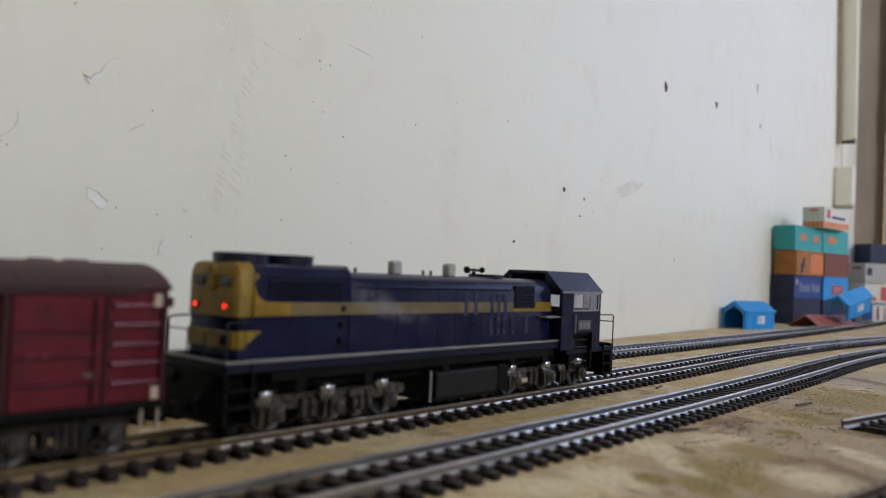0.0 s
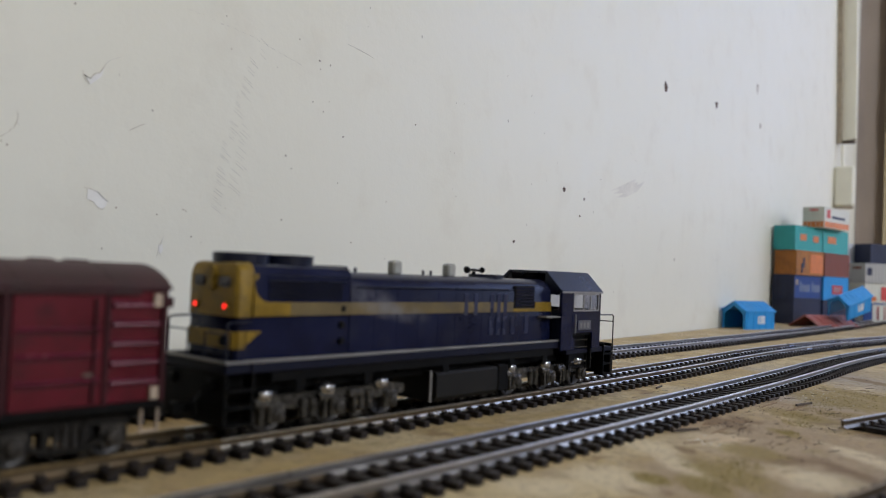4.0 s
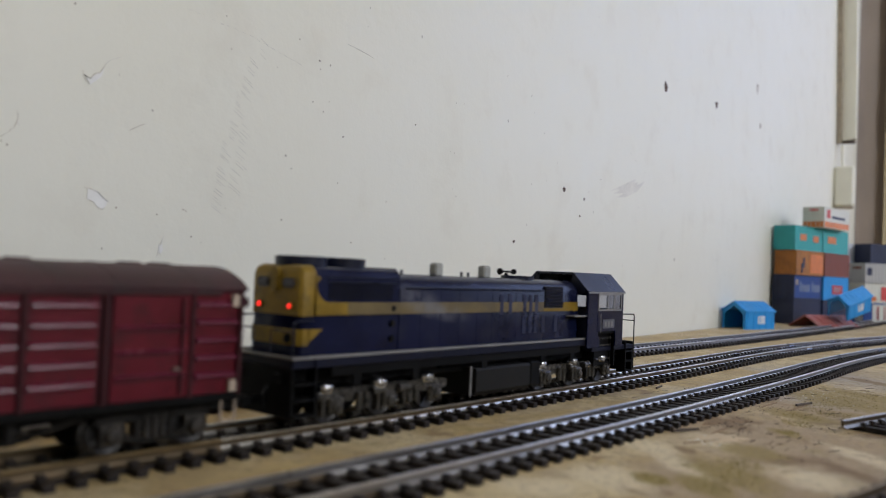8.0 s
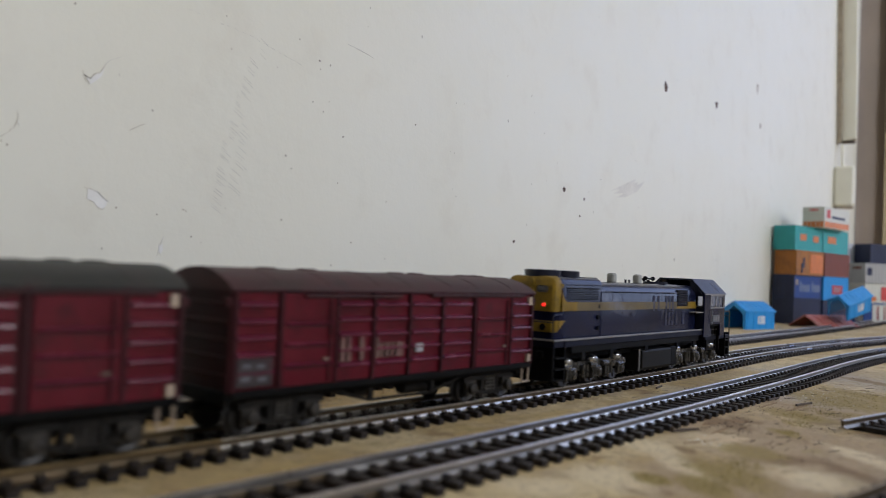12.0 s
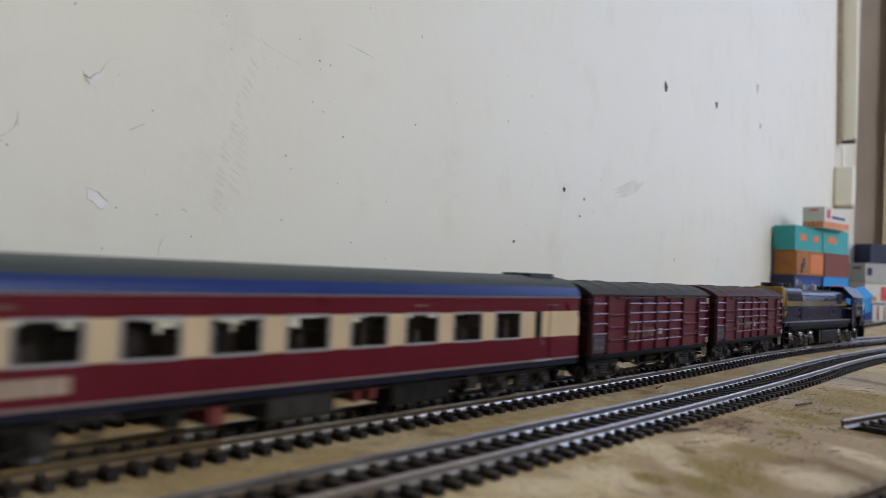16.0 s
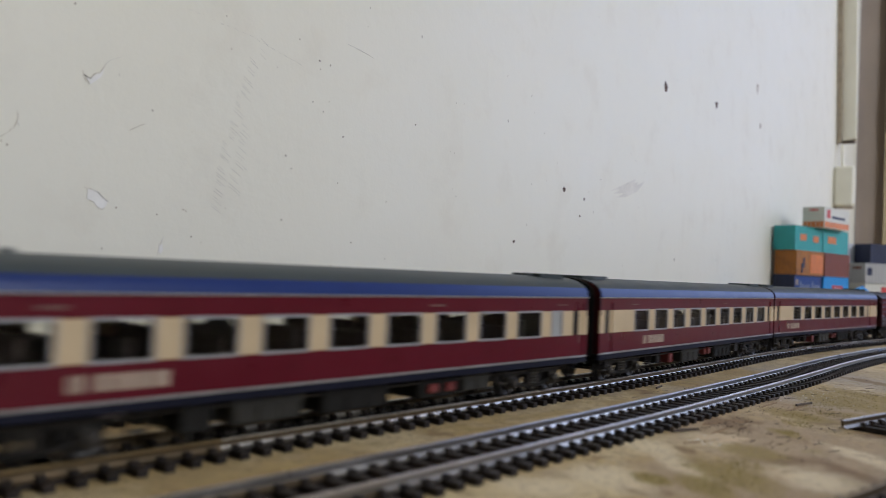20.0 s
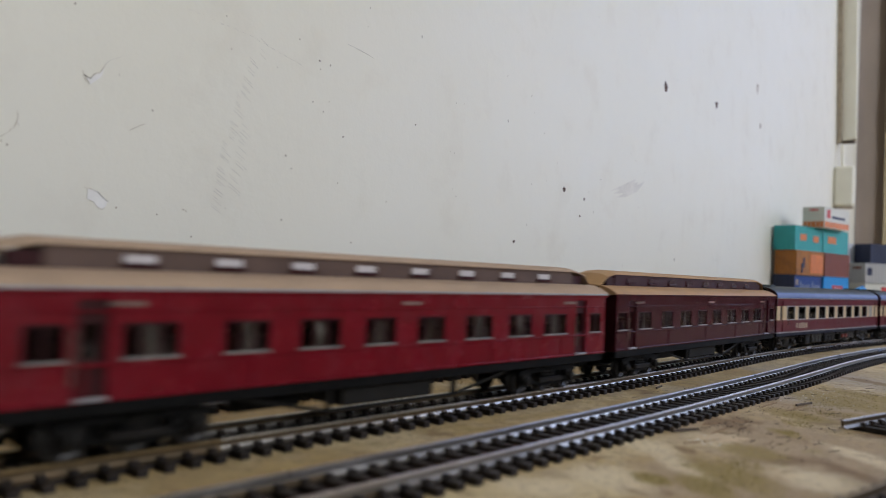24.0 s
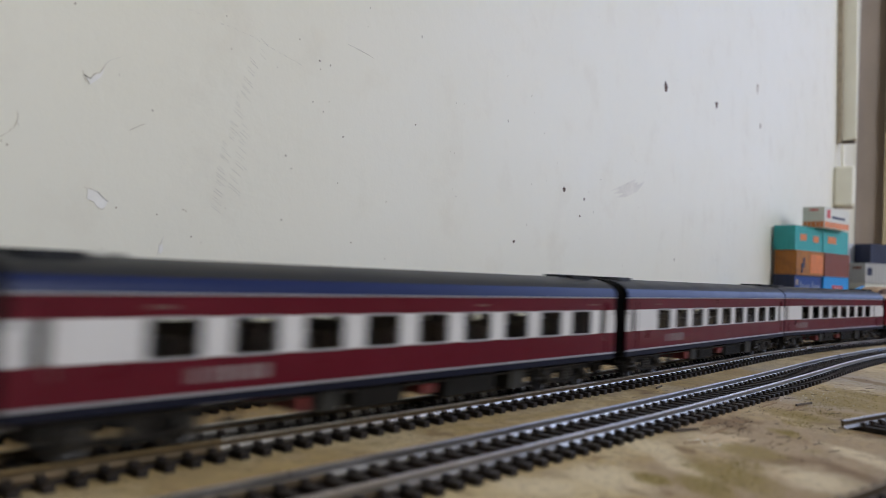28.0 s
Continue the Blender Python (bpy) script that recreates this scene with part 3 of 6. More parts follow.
X0, X1, Y0, ZF, ZC = -3.4, 1.18, -3.60, -0.90, 2.20
wall_north = rbox("wall_north", X0, X1 + 0.1, 0.0, 0.12, ZF, ZC, "plaster", "old cream plaster wall with chips, holes and scuffs", "wall")
for nm, a, b, z0, z1 in (("wall_east_1", -0.275, -0.002, ZF, ZC), ("wall_east_2", Y0, -1.575, ZF, ZC), ("wall_east_3", -1.575, -0.275, ZF, 0.18), ("wall_east_4", -1.575, -0.275, 1.38, ZC)):
    rbox(nm, X1, X1 + 0.14, a, b, z0, z1, "brown_wall", "end wall painted brown to stand for its shade", "wall")
# rounded corner in the same brown grades from plaster into the painted shade
cove = [(X1 - 0.085 + 0.085 * math.sin(i * math.pi / 24), -0.085 + 0.0845 * math.cos(i * math.pi / 24)) for i in range(13)]
solid("wall_corner", Geo().slab([(1000 * a, 1000 * b) for a, b in cove + [(X1 - 0.001, -0.0005)]], 1.0, ZC * 1000), "brown_wall", ROOM, "rounded corner of the room, brown for the shade in it", "wall", "structure")
rbox("wall_west", X0 - 0.12, X0, Y0, 0.12, ZF, ZC, "plain_wall", "plain dull end wall", "wall")
for nm, a, b, z0, z1 in (("wall_south_1", X0 - 0.12, -1.42, ZF, ZC), ("wall_south_2", 0.52, X1 + 0.14, ZF, ZC), ("wall_south_3", -1.42, 0.52, ZF, 0.98), ("wall_south_4", -1.42, 0.52, 2.12, ZC)):
    rbox(nm, a, b, Y0 - 0.14, Y0 - 0.002, z0, z1, "plain_wall", "plain dull wall with a window opening", "wall")
rbox("floor", X0 - 0.12, X1 + 0.12, Y0 - 0.14, 0.12, ZF - 0.1, ZF - 0.002, "carpet", "plain grey floor of the room", "floor")
rbox("ceiling", X0 - 0.12, X1 + 0.12, Y0 - 0.14, 0.12, ZC + 0.002, ZC + 0.1, "ceiling", "plain white ceiling", "ceiling")
board = rbox("baseboard", X0 + 0.02, X1 - 0.003, -1.90, -0.003, -0.018, 0.0, "ply", "stained plywood layout board with moss and glue marks", "board", 0.0)

# ================= tracks =================
RAIL_OUTLINE = [(-0.3, 2.5), (0.3, 2.5), (0.3, 3.9), (0.52, 4.15), (0.52, 4.85), (0.4, 4.96), (-0.4, 4.96), (-0.52, 4.85), (-0.52, 4.15), (-0.3, 3.9)]
FOOT_OUTLINE = [(-1.25, 1.9), (1.25, 1.9), (1.25, 2.25), (1.15, 2.35), (0.62, 2.48), (0.46, 2.75), (0.34, 3.05), (-0.34, 3.05), (-0.46, 2.75), (-0.62, 2.48), (-1.15, 2.35), (-1.25, 2.25)]
HEAD_OUTLINE = [(-0.56, 4.45), (0.56, 4.45), (0.56, 4.78), (0.38, 5.0), (-0.38, 5.0), (-0.56, 4.78)]


def swept(line, side, lo, hi, outline):
    g = Geo()
    st = [float(s) for s in np.linspace(lo, hi, max(2, int((hi - lo) / 12.0) + 1))]
    k = len(outline)
    v, f = [], []
    for s in st:
        x, y, th = on_line(line, s, side)
        for a, z in outline:
            v.append((x + math.cos(th) * a, y - math.sin(th) * a, z))
    for i in range(len(st) - 1):
        f += [(i * k + j, i * k + (j + 1) % k, (i + 1) * k + (j + 1) % k, (i + 1) * k + j) for j in range(k)]
    f += [tuple(range(k))[::-1], tuple(range((len(st) - 1) * k, len(st) * k))]
    return g.add(v, f)


def sleeper_geo():
    g = Geo().box(-1.4, 1.4, -14.8, 14.8, 0.0, 2.0, 0.22)
    for y in (-8.75, 8.75):
        g.box(-1.15, 1.15, y - 2.1, y - 0.4, 1.9, 3.1, 0.3)
        g.box(-1.15, 1.15, y + 0.4, y + 2.1, 1.9, 3.1, 0.3)
    return g


SLEEPER = mesh_of("sleeper", sleeper_geo(), "sleeper")
PITCH_MM = 7.0


def track(line, side, lo, hi, near_lo, near_hi, label, brighter_from=(), feet=("rail_foot_dim_dirty", "rail_foot_half", "rail_foot"), head="rail_top_bright", flank="rail_side_clean", dull_head="", bare=0.0, joints=()):
    tr = thing("model_railway_track", label, "track", "tracks on the board")
    for rs in (-8.75, 8.75):
        rail = part("rail", swept(line, side + rs, lo, hi, RAIL_OUTLINE), flank, tr, "nickel rail with grimy sides")
        # foot and head tones change by stretch, painting in the glare further along
        for a, b, grade in zip([lo] + list(brighter_from), list(brighter_from) + [hi], feet[-1 - len(brighter_from):]):
            part("rail_foot", swept(line, side + rs, a, b, FOOT_OUTLINE), grade, rail, "rail foot, less grimy and with painted glare further along")
            part("rail_head", swept(line, side + rs, a, b, HEAD_OUTLINE), head if grade != "rail_foot_dim_dirty" else dull_head or head, rail, "worn running surface")
    web = Geo()
    n0, n1 = int(lo / PITCH_MM) + 1, int(hi / PITCH_MM)
    for i in range(n0, n1):
        s = i * PITCH_MM
        if s < lo + bare:
            continue
        m = place(line, s, side)
        if near_lo <= s <= near_hi:
            sl = part("sleeper", SLEEPER, "sleeper", tr)
            sl.matrix_basis = m
        else:
            g = Geo().box(-1.4, 1.4, -14.8, 14.8, 0.0, 2.0)
            web.add([(m @ (Vector(p) * MM)) / MM for p in g.v], g.f)
    if web.v:
        tagged(part("sleeper_strip", web, "sleeper", tr, "further sleepers beyond the near stretch"), kind="stuff")
    for rs, at_s in joints:
        part("rail_joiner", swept(line, side + rs, at_s - 5.5, at_s + 5.5, [(-1.35, 1.95), (1.35, 1.95), (1.35, 2.6), (0.62, 3.2), (0.62, 4.3), (-0.62, 4.3), (-0.62, 3.2), (-1.35, 2.6)]), "bright_steel", tr, "bright folded rail joiner")
    # moulded strips that tie the sleepers together under the rails
    for rs in (-8.75, 8.75):
        part("sleeper_web", swept(line, side + rs, lo + bare, hi, [(-0.9, 0.3), (0.9, 0.3), (0.9, 1.4), (-0.9, 1.4)]), "sleeper", tr)
    return tr


LINE_A = lay((114, 528), radians(40.5), lambda s: 0.235e-3 if -330 < s < 0 else -0.07e-3 if 0 <= s < 850 else 2.4e-3 if s >= 960 else 0.0, -1500, 1400)
track(LINE, 0.0, -2540, 2780, -10, 1000, "dark-sleepered flexible model track carrying the train", (115, 165), head="rail_top_bright", flank="rail_side", dull_head="rail_top_brown", joints=((-8.75, 672), (8.75, 660)))
track(LINE, 55.0, -900, 1500, 0, 900, "dark-sleepered flexible model track with clean bright rails", (120, 190), joints=((-8.75, 712),))
track(LINE_A, 0.0, -1300, 1390, -60, 1100, "dark-sleepered model track running close along the wall", feet=("rail_foot_half",))

# ================= rolling stock =================
# every vehicle: x forward, y to the left of travel, z up from the rail head (mm)


def wheelset_mesh(r=5.6, bright=True):
    g = Geo()
    for y in (-1, 1):
        g.turned([(y * 6.9, r + 0.7), (y * 7.6, r + 0.7), (y * 7.8, r), (y * 9.6, r - 0.1), (y * 9.7, r - 0.6), (y * 9.4, r - 1.1), (y * 9.4, 1.4), (y * 10.0, 1.2), (y * 10.0, 0.5)], (0, 0, 0), "y", 20)
        for a in range(4):
            c, s = math.cos(a * math.pi / 2), math.sin(a * math.pi / 2)
            g.rod((1.2 * c, y * 9.5, 1.2 * s), ((r - 1.0) * c, y * 9.5, (r - 1.0) * s), 0.35, 5)
    g.rod((0, -12, 0), (0, 12, 0), 0.7, 8)
    return mesh_of("wheelset", g, "wheel")


WHEEL_BIG, WHEEL_SMALL = wheelset_mesh(5.7), wheelset_mesh(5.0)
WHEELS = []


def add_wheelset(bogie, mesh, x, r):
    w = part("wheelset", mesh, "wheel", bogie, "bright steel wheels on an axle")
    w.location = (x * MM, 0, r * MM)
    WHEELS.append((w, x, r))
    return w


def coupler(veh, x, sign):
    g = Geo().box(x - 1.0 if sign > 0 else x - 5.0, x + 5.0 if sign > 0 else x + 1.0, -1.2, 1.2, 6.6, 8.8, 0.2)
    xe = x + sign * 5.0
    g.box(min(xe, xe + sign * 2.0), max(xe, xe + sign * 2.0), -2.0, 2.0, 6.2, 9.2, 0.3)
    g.box(min(xe + sign * 1.2, xe + sign * 3.0), max(xe + sign * 1.2, xe + sign * 3.0), -2.0, -0.6, 6.2, 9.2, 0.2)
    part("coupler", g, "black", veh, "black knuckle coupler")


def freight_bogie(veh, x, wb=10.5, r=5.0, mat="bogie_dark"):
    b = part("bogie", Geo().box(x - 2.5, x + 2.5, -9, 9, 6.0, 9.0, 0.4).box(x - 1.5, x + 1.5, -5, 5, 8.5, 11.5, 0.2), mat, veh, "dark cast bogie")
    for y in (-1, 1):
        ya, yb = sorted((y * 10.6, y * 12.2))
        g = Geo().plate([(x - wb - 4, 7.4), (x - wb - 4, 9.0), (x - wb + 1, 9.8), (x - 4, 9.8), (x - 3, 10.6), (x + 3, 10.6), (x + 4, 9.8), (x + wb - 1, 9.8), (x + wb + 4, 9.0), (x + wb + 4, 7.4), (x + wb, 8.0), (x - wb, 8.0)], ya, yb)
        for sg in (-1, 1):
            g.plate([(x + sg * (wb - 1.6), 4.4), (x + sg * (wb - 1.6), 5.8), (x + sg * 4.6, 3.9), (x + sg * 4.6, 2.6)], ya, yb)
            g.plate([(x + sg * 3.4, 2.6), (x + sg * 4.8, 2.6), (x + sg * 4.8, 10.0), (x + sg * 3.4, 10.0)], ya, yb)
        g.box(x - 4.2, x + 4.2, ya, yb, 2.5, 3.6, 0.1)
        part("side_frame", g, mat, b)
        for dx in (-wb, wb):
            g = Geo().plate([(x + dx - 2.6, 3.4), (x + dx - 2.6, 8.0), (x + dx + 2.6, 8.0), (x + dx + 2.6, 3.4), (x + dx + 1.6, 2.8), (x + dx - 1.6, 2.8)], ya, yb)
            g.turned([(y * 12.0, 1.9), (y * 13.6, 1.9), (y * 14.0, 1.4), (y * 14.1, 0.5)], (x + dx, 0, 5.2), "y", 12)
            part("axle_box", g, "bogie_dark" if mat == "black" else "bogie_dusty", b)
        for dx in (-2.0, 0, 2.0):
            part("coil_spring", Geo().turned([(3.6 + k * 0.6, 0.95 if k % 2 else 0.6) for k in range(10)], (x + dx, y * 12.0, 0), "z", 8), "bogie_dark" if mat == "black" else "bogie_dusty", b)
        part("brake_hanger", Geo().box(x - wb + 5.4, x - wb + 6.4, *sorted((y * 9.0, y * 11.0)), 3.0, 9.0, 0.1).box(x + wb - 6.4, x + wb - 5.4, *sorted((y * 9.0, y * 11.0)), 3.0, 9.0, 0.1), mat, b)
    for dx in (-wb, wb):
        add_wheelset(b, WHEEL_SMALL, x + dx, r)
    return b


def loco_bogie(veh, axles, lean):
    xm = sum(axles) / 3
    b = part("bogie", Geo().box(axles[0] - 6, axles[2] + 6, -6, 6, 7.5, 10.5, 0.4), "black", veh, "three-axle bogie in dusty grey")
    for y in (-1, 1):
        g = Geo()
        ya, yb = sorted((y * 11.0, y * 12.6))
        g.plate([(axles[0] - 7, 7.2), (axles[0] - 7, 9.8), (axles[0] - 3, 10.4), (axles[2] + 3, 10.4), (axles[2] + 7, 9.8), (axles[2] + 7, 7.2), (axles[2] + 3, 6.6), (axles[0] - 3, 6.6)], ya, yb)
        for a in axles:
            yc, yd = sorted((y * 12.0, y * 14.4))
            g.box(a - 2.8, a + 2.8, yc, yd, 3.2, 8.4, 0.6)
            g.turned([(y * 14.0, 2.0), (y * 15.0, 1.7), (y * 15.2, 0.8)], (a, 0, 5.6), "y", 12)
        part("side_frame", g, "bogie_grey", b, "dust-grey cast side frame with axle boxes")
        for a in (axles[0] + 11, axles[1] + 11):
            for dx in (-1.6, 1.6):
                part("coil_spring", Geo().rod((a + dx, y * 13.4, 4.0), (a + dx, y * 13.4, 9.0), 1.1, 8), "bogie_grey", b)
        for a in (axles[0] - 5.5, axles[1] - 5.5, axles[1] + 6):
            yc, yd = sorted((y * 12.4, y * 14.8))
            g = Geo().rod((a - 2, y * 13.6, 9.0), (a + 3, y * 13.6, 9.0), 1.3, 10)
            g.box(a - 0.6, a + 0.6, yc, yd, 3.0, 9.0, 0.2)
            part("brake_cylinder", g, "bogie_grey", b)
        for a in axles:
            g = Geo().turned([(9.8, 2.5), (11.4, 2.9), (12.1, 2.7), (12.8, 1.9), (13.1, 0.8)], (a - 4.1, y * 12.6, 0), "z", 20)
            part("brake_drum", g, "dome_steel", b, "shiny drum above each axle")
    for a in axles:
        add_wheelset(b, WHEEL_BIG, a, 5.7)
    return b


def locomotive():
    L = thing("diesel_locomotive", "navy blue and gold model diesel locomotive, grimy, red tail lights lit", "locomotive")
    part("underframe", Geo().box(-99.5, 99.5, -9, 9, 11.0, 17.8, 0.5), "black", L)
    sill = Geo().box(-93.0, 62.0, -15.6, 15.6, 17.4, 20.0, 0.3).box(-100.6, -92.5, -15.0, 15.0, 17.4, 20.0, 0.3).box(62.3, 100.6, -14.6, 14.6, 14.2, 16.4, 0.3)
    part("footplate", sill, "sole_navy", L, "navy footplate")
    trim = Geo()
    for y in (-1, 1):
        a, b = sorted((y * 15.7, y * 13.2))
        trim.box(-93.4, 62.0, a, b, 20.05, 20.7, 0.1)
    trim.box(-101.0, -99.9, -15.2, 15.2, 20.05, 20.7, 0.1)
    for y in (-1, 1):
        a, b = sorted((y * 15.4, y * 14.2))
        trim.box(-101.0, -93.4, a, b, 20.05, 20.7, 0.1)
    part("footplate_edge", trim, "silver_dull", L, "dulled silver edge line")
    side = Geo()
    for y in (-1, 1):
        a, b = sorted((y * 14.8, y * 14.0))
        side.box(-86, 52, a, b, 14.6, 17.5, 0.2)
        for x in (-76, -50, -14, 24, 46):
            side.box(x - 1.6, x + 1.6, a, b, 11.2, 15.0, 0.2)
    part("side_skirt", side, "black", L)
    # long hood in two heights
    hw = 12.0
    sec = lambda top, w: [(-w, 20.0), (w, 20.0), (w, top - 4.6), (w - 0.5, top - 3.4), (w - 1.6, top - 2.0), (w - 3.4, top - 0.7), (w - 5.5, top), (-(w - 5.5), top), (-(w - 3.4), top - 0.7), (-(w - 1.6), top - 2.0), (-(w - 0.5), top - 3.4), (-w, top - 4.6)]
    rw, rt = hw - 0.3, 45.8
    rear_sec = [(-rw, 20.0), (rw, 20.0), (rw, rt - 3.0), (rw - 0.4, rt - 1.7), (rw - 1.2, rt - 0.6), (rw - 2.6, rt), (-(rw - 2.6), rt), (-(rw - 1.2), rt - 0.6), (-(rw - 0.4), rt - 1.7), (-rw, rt - 3.0)]
    part("radiator_hood", Geo().prism(rear_sec, -87.0, -56.0), "loco_blue", L)
    part("engine_hood", Geo().prism(sec(44.4, hw), -56.2, 53.0), "loco_hood", L, "navy hood, greyed with exhaust")
    # rounded tail end
    g = Geo()
    base = rear_sec
    rings = [(-87.0, 1.0, 0), (-93.2, 0.995, 0), (-94.7, 0.96, 0), (-95.4, 0.88, 0)]
    v, f, k = [], [], len(base)
    for x, sc, _ in rings:
        v += [(x, y * sc, 20.0 + (z - 20.0) * (1 - (1 - sc) * 0.55)) for y, z in base]
    for i in range(len(rings) - 1):
        f += [(i * k + j, i * k + (j + 1) % k, (i + 1) * k + (j + 1) % k, (i + 1) * k + j) for j in range(k)]
    f += [tuple(range(k)), tuple(range((len(rings) - 1) * k, len(rings) * k))]
    tail = part("tail_end", g.add(v, f), "loco_blue", L)
    # gold cap of the tail: the same rounded form, above the stripe
    g = Geo()
    up = [(y, z) for y, z in base]
    v, f = [], []
    for x, sc in ((-91.0, 1.012), (-91.6, 1.012), (-93.4, 1.007), (-95.0, 0.972), (-95.75, 0.89)):
        for y, z in up:
            z2 = max(z, 31.6)
            v.append((x, y * sc, 31.6 + (z2 - 31.6) * (1 - (1 - sc) * 0.9) + (0.15 if z2 > 32 else 0)))
    for i in range(4):
        f += [(i * k + j, i * k + (j + 1) % k, (i + 1) * k + (j + 1) % k, (i + 1) * k + j) for j in range(k)]
    f += [tuple(range(k)), tuple(range(4 * k, 5 * k))]
    part("gold_end_cap", g.add(v, f), "loco_gold", L, "golden yellow tail panel")
    g = Geo()
    for y in (-1, 1):
        a, b = sorted((y * (hw + 0.36), y * (hw + 0.55)))
        g.plate([(-93.2, 24.2), (-93.2, 28.0), (-88.4, 28.0), (-88.9, 27.3), (-90.0, 27.0), (-90.4, 26.2), (-91.4, 26.0), (-91.8, 25.2), (-92.6, 25.0)], a, b)
        g.add([(-93.2, y * (hw + 0.2), 23.4), (-93.2, y * (hw + 0.2), 28.0), (-94.9, y * (hw - 0.3), 28.0), (-94.9, y * (hw - 0.3), 23.3), (-95.7, y * (hw - 1.5), 27.8), (-95.7, y * (hw - 1.5), 23.2)], [(0, 1, 2, 3), (3, 2, 4, 5)])
    g.box(-95.9, -95.3, -hw + 1.5, hw - 1.5, 23.2, 27.8, 0.1)
    part("gold_whisker", g, "loco_gold", L, "golden yellow speed whisker")
    g = Geo()
    for y in (-1, 1):
        a, b = sorted((y * (hw + 0.1), y * (hw + 0.62)))
        g.box(-79.0, -56.0, a, b, 31.9, 35.6, 0.05)
        a, b = sorted((y * (hw - 0.2), y * (hw + 0.25)))
        g.box(-56.0, 27.0, a, b, 31.9, 35.6, 0.05)
    part("gold_band", g, "loco_gold_faded", L, "gold side band dulled by soot")
    g = Geo()
    for y in (-1, 1):
        a, b = sorted((y * (hw - 0.2), y * (hw + 0.3)))
        g.box(27.0, 41.5, a, b, 31.9, 33.2, 0.05)
        g.box(41.5, 53.0, a, b, 31.9, 35.6, 0.05)
    part("gold_band", g, "loco_gold", L, "bright gold end of the side band")
    # gold runs from the tail cap into the band with a hollow curve above it
    g = Geo()
    for y in (-1, 1):
        a, b = sorted((y * (hw + 0.1), y * (hw + 0.62)))
        arc = [(-91.2 + 5.2 - 5.2 * math.cos(i * math.pi / 16), 40.8 - 5.2 * math.sin(i * math.pi / 16)) for i in range(9)]
        g.plate([(-91.2, 31.9), (-79.0, 31.9), (-79.0, 35.6)] + arc[::-1], a, b)
        g.plate([(-91.2, 41.0), (-90.1, 41.5), (-89.5, 42.4), (-89.7, 43.0), (-91.2, 43.0)], *sorted((y * (hw - 0.3), y * (hw + 0.1))))
    part("gold_cap_side", g, "loco_gold", L, "gold sweep from the tail cap into the band")
    for y in (-1, 1):
        for i in range(7):
            z = 36.5 + i * 0.75
            part("radiator_slat", Geo().box(-86.0, -59.5, *sorted((y * (hw - 0.5), y * (hw + 0.12))), z, z + 0.3), "black", L)
        for z in (41.3, 42.6):
            part("hood_rib", Geo().box(-86.5, -57.5, *sorted((y * (hw - 0.9), y * (hw + 0.05))), z, z + 0.35, 0.08), "loco_roof", L)
    g = Geo()
    for y in (-1, 1):
        a, b = sorted((y * 11.0, y * (hw + 0.3)))
        g.box(27.5, 41.0, a, b, 33.4, 41.8, 0.3)
    part("air_intake", g, "black", L, "black air intake grille")
    for y in (-1, 1):
        for i in range(6):
            a, b = sorted((y * (hw + 0.2), y * (hw + 0.5)))
            part("grille_slat", Geo().box(28.2, 40.3, a, b, 34.2 + i * 1.25, 34.8 + i * 1.25), "loco_blue", L)
    # raised door panels and latches along the hood
    for y in (-1, 1):
        a, b = sorted((y * (hw - 0.1), y * (hw + 0.28)))
        for x in (-1.5, 4.0, 13.5, 17.6, 21.7):
            part("louvre_door", Geo().box(x - 1.2, x + 1.2, a, b, 30.8 if x > 10 else 31.0, 38.6, 0.15), "loco_panel", L)
        for x in (13.5, 17.6, 21.7, 26.8, 36.0):
            part("louvre_door", Geo().box(x - 1.3, x + 1.3, a, b, 23.6, 30.4, 0.15), "loco_panel", L)
        for x in (-46, -36, -26, -16, -7, 8):
            part("door_seam", Geo().box(x - 0.15, x + 0.15, *sorted((y * (hw - 0.1), y * (hw + 0.05))), 21.0, 39.5), "loco_blue", L)
        for z in (24.3, 29.0, 33.7):
            part("vent_hole", Geo().turned([(y * (hw - 0.3), 1.0), (y * (hw + 0.65), 1.0), (y * (hw + 0.68), 0.7)], (-59.5, 0, z), "y", 12), "black", L)
        part("hood_rail", Geo().wire([(-54, y * (hw + 0.7), 40.2), (26, y * (hw + 0.7), 40.2)], 0.25), "loco_roof", L)
    # roof
    for x in (-87.0, -71.2):
        fan = part("radiator_fan", Geo().turned([(45.6, 7.6), (48.5, 7.8), (48.7, 7.2), (47.6, 6.9), (47.4, 0.8), (48.2, 0.7)], (x, 0, 0), "z", 28), "loco_roof", L, "round radiator fan housing")
        for i in range(8):
            a = i * math.pi / 8
            part("fan_blade", Geo().rod((x - 6.9 * math.cos(a), -6.9 * math.sin(a), 48.2), (x + 6.9 * math.cos(a), 6.9 * math.sin(a), 48.2), 0.25, 5), "black", fan)
    for x in (-27.4, 0.7):
        st = part("exhaust_pipe", Geo().box(x - 2.1, x + 2.1, -3.6, 0.0, 44.2, 48.7, 0.6), "stack_grey", L, "pale grey exhaust stack")
        part("stack_opening", Geo().box(x - 1.3, x + 1.3, -2.8, -0.8, 48.6, 48.8), "black", st)
    for x in (-14, -10, -46, -52):
        part("roof_lifting_eye", Geo().rod((x, -2.5, 44.2), (x, -2.5, 46.0), 0.5, 6), "loco_roof", L)
    g = Geo().rod((17.5, 0, 44.0), (17.5, 0, 46.4), 0.8, 8).rod((12.8, -0.8, 47.1), (21.5, -0.8, 46.9), 0.45, 8, 0.45)
    for x, r in ((12.6, 1.2), (22.0, 1.1)):
        g.turned([(-0.9, r), (0.0, r), (0.6, 0.5)], (x, -0.8, 47.1), "x", 10)
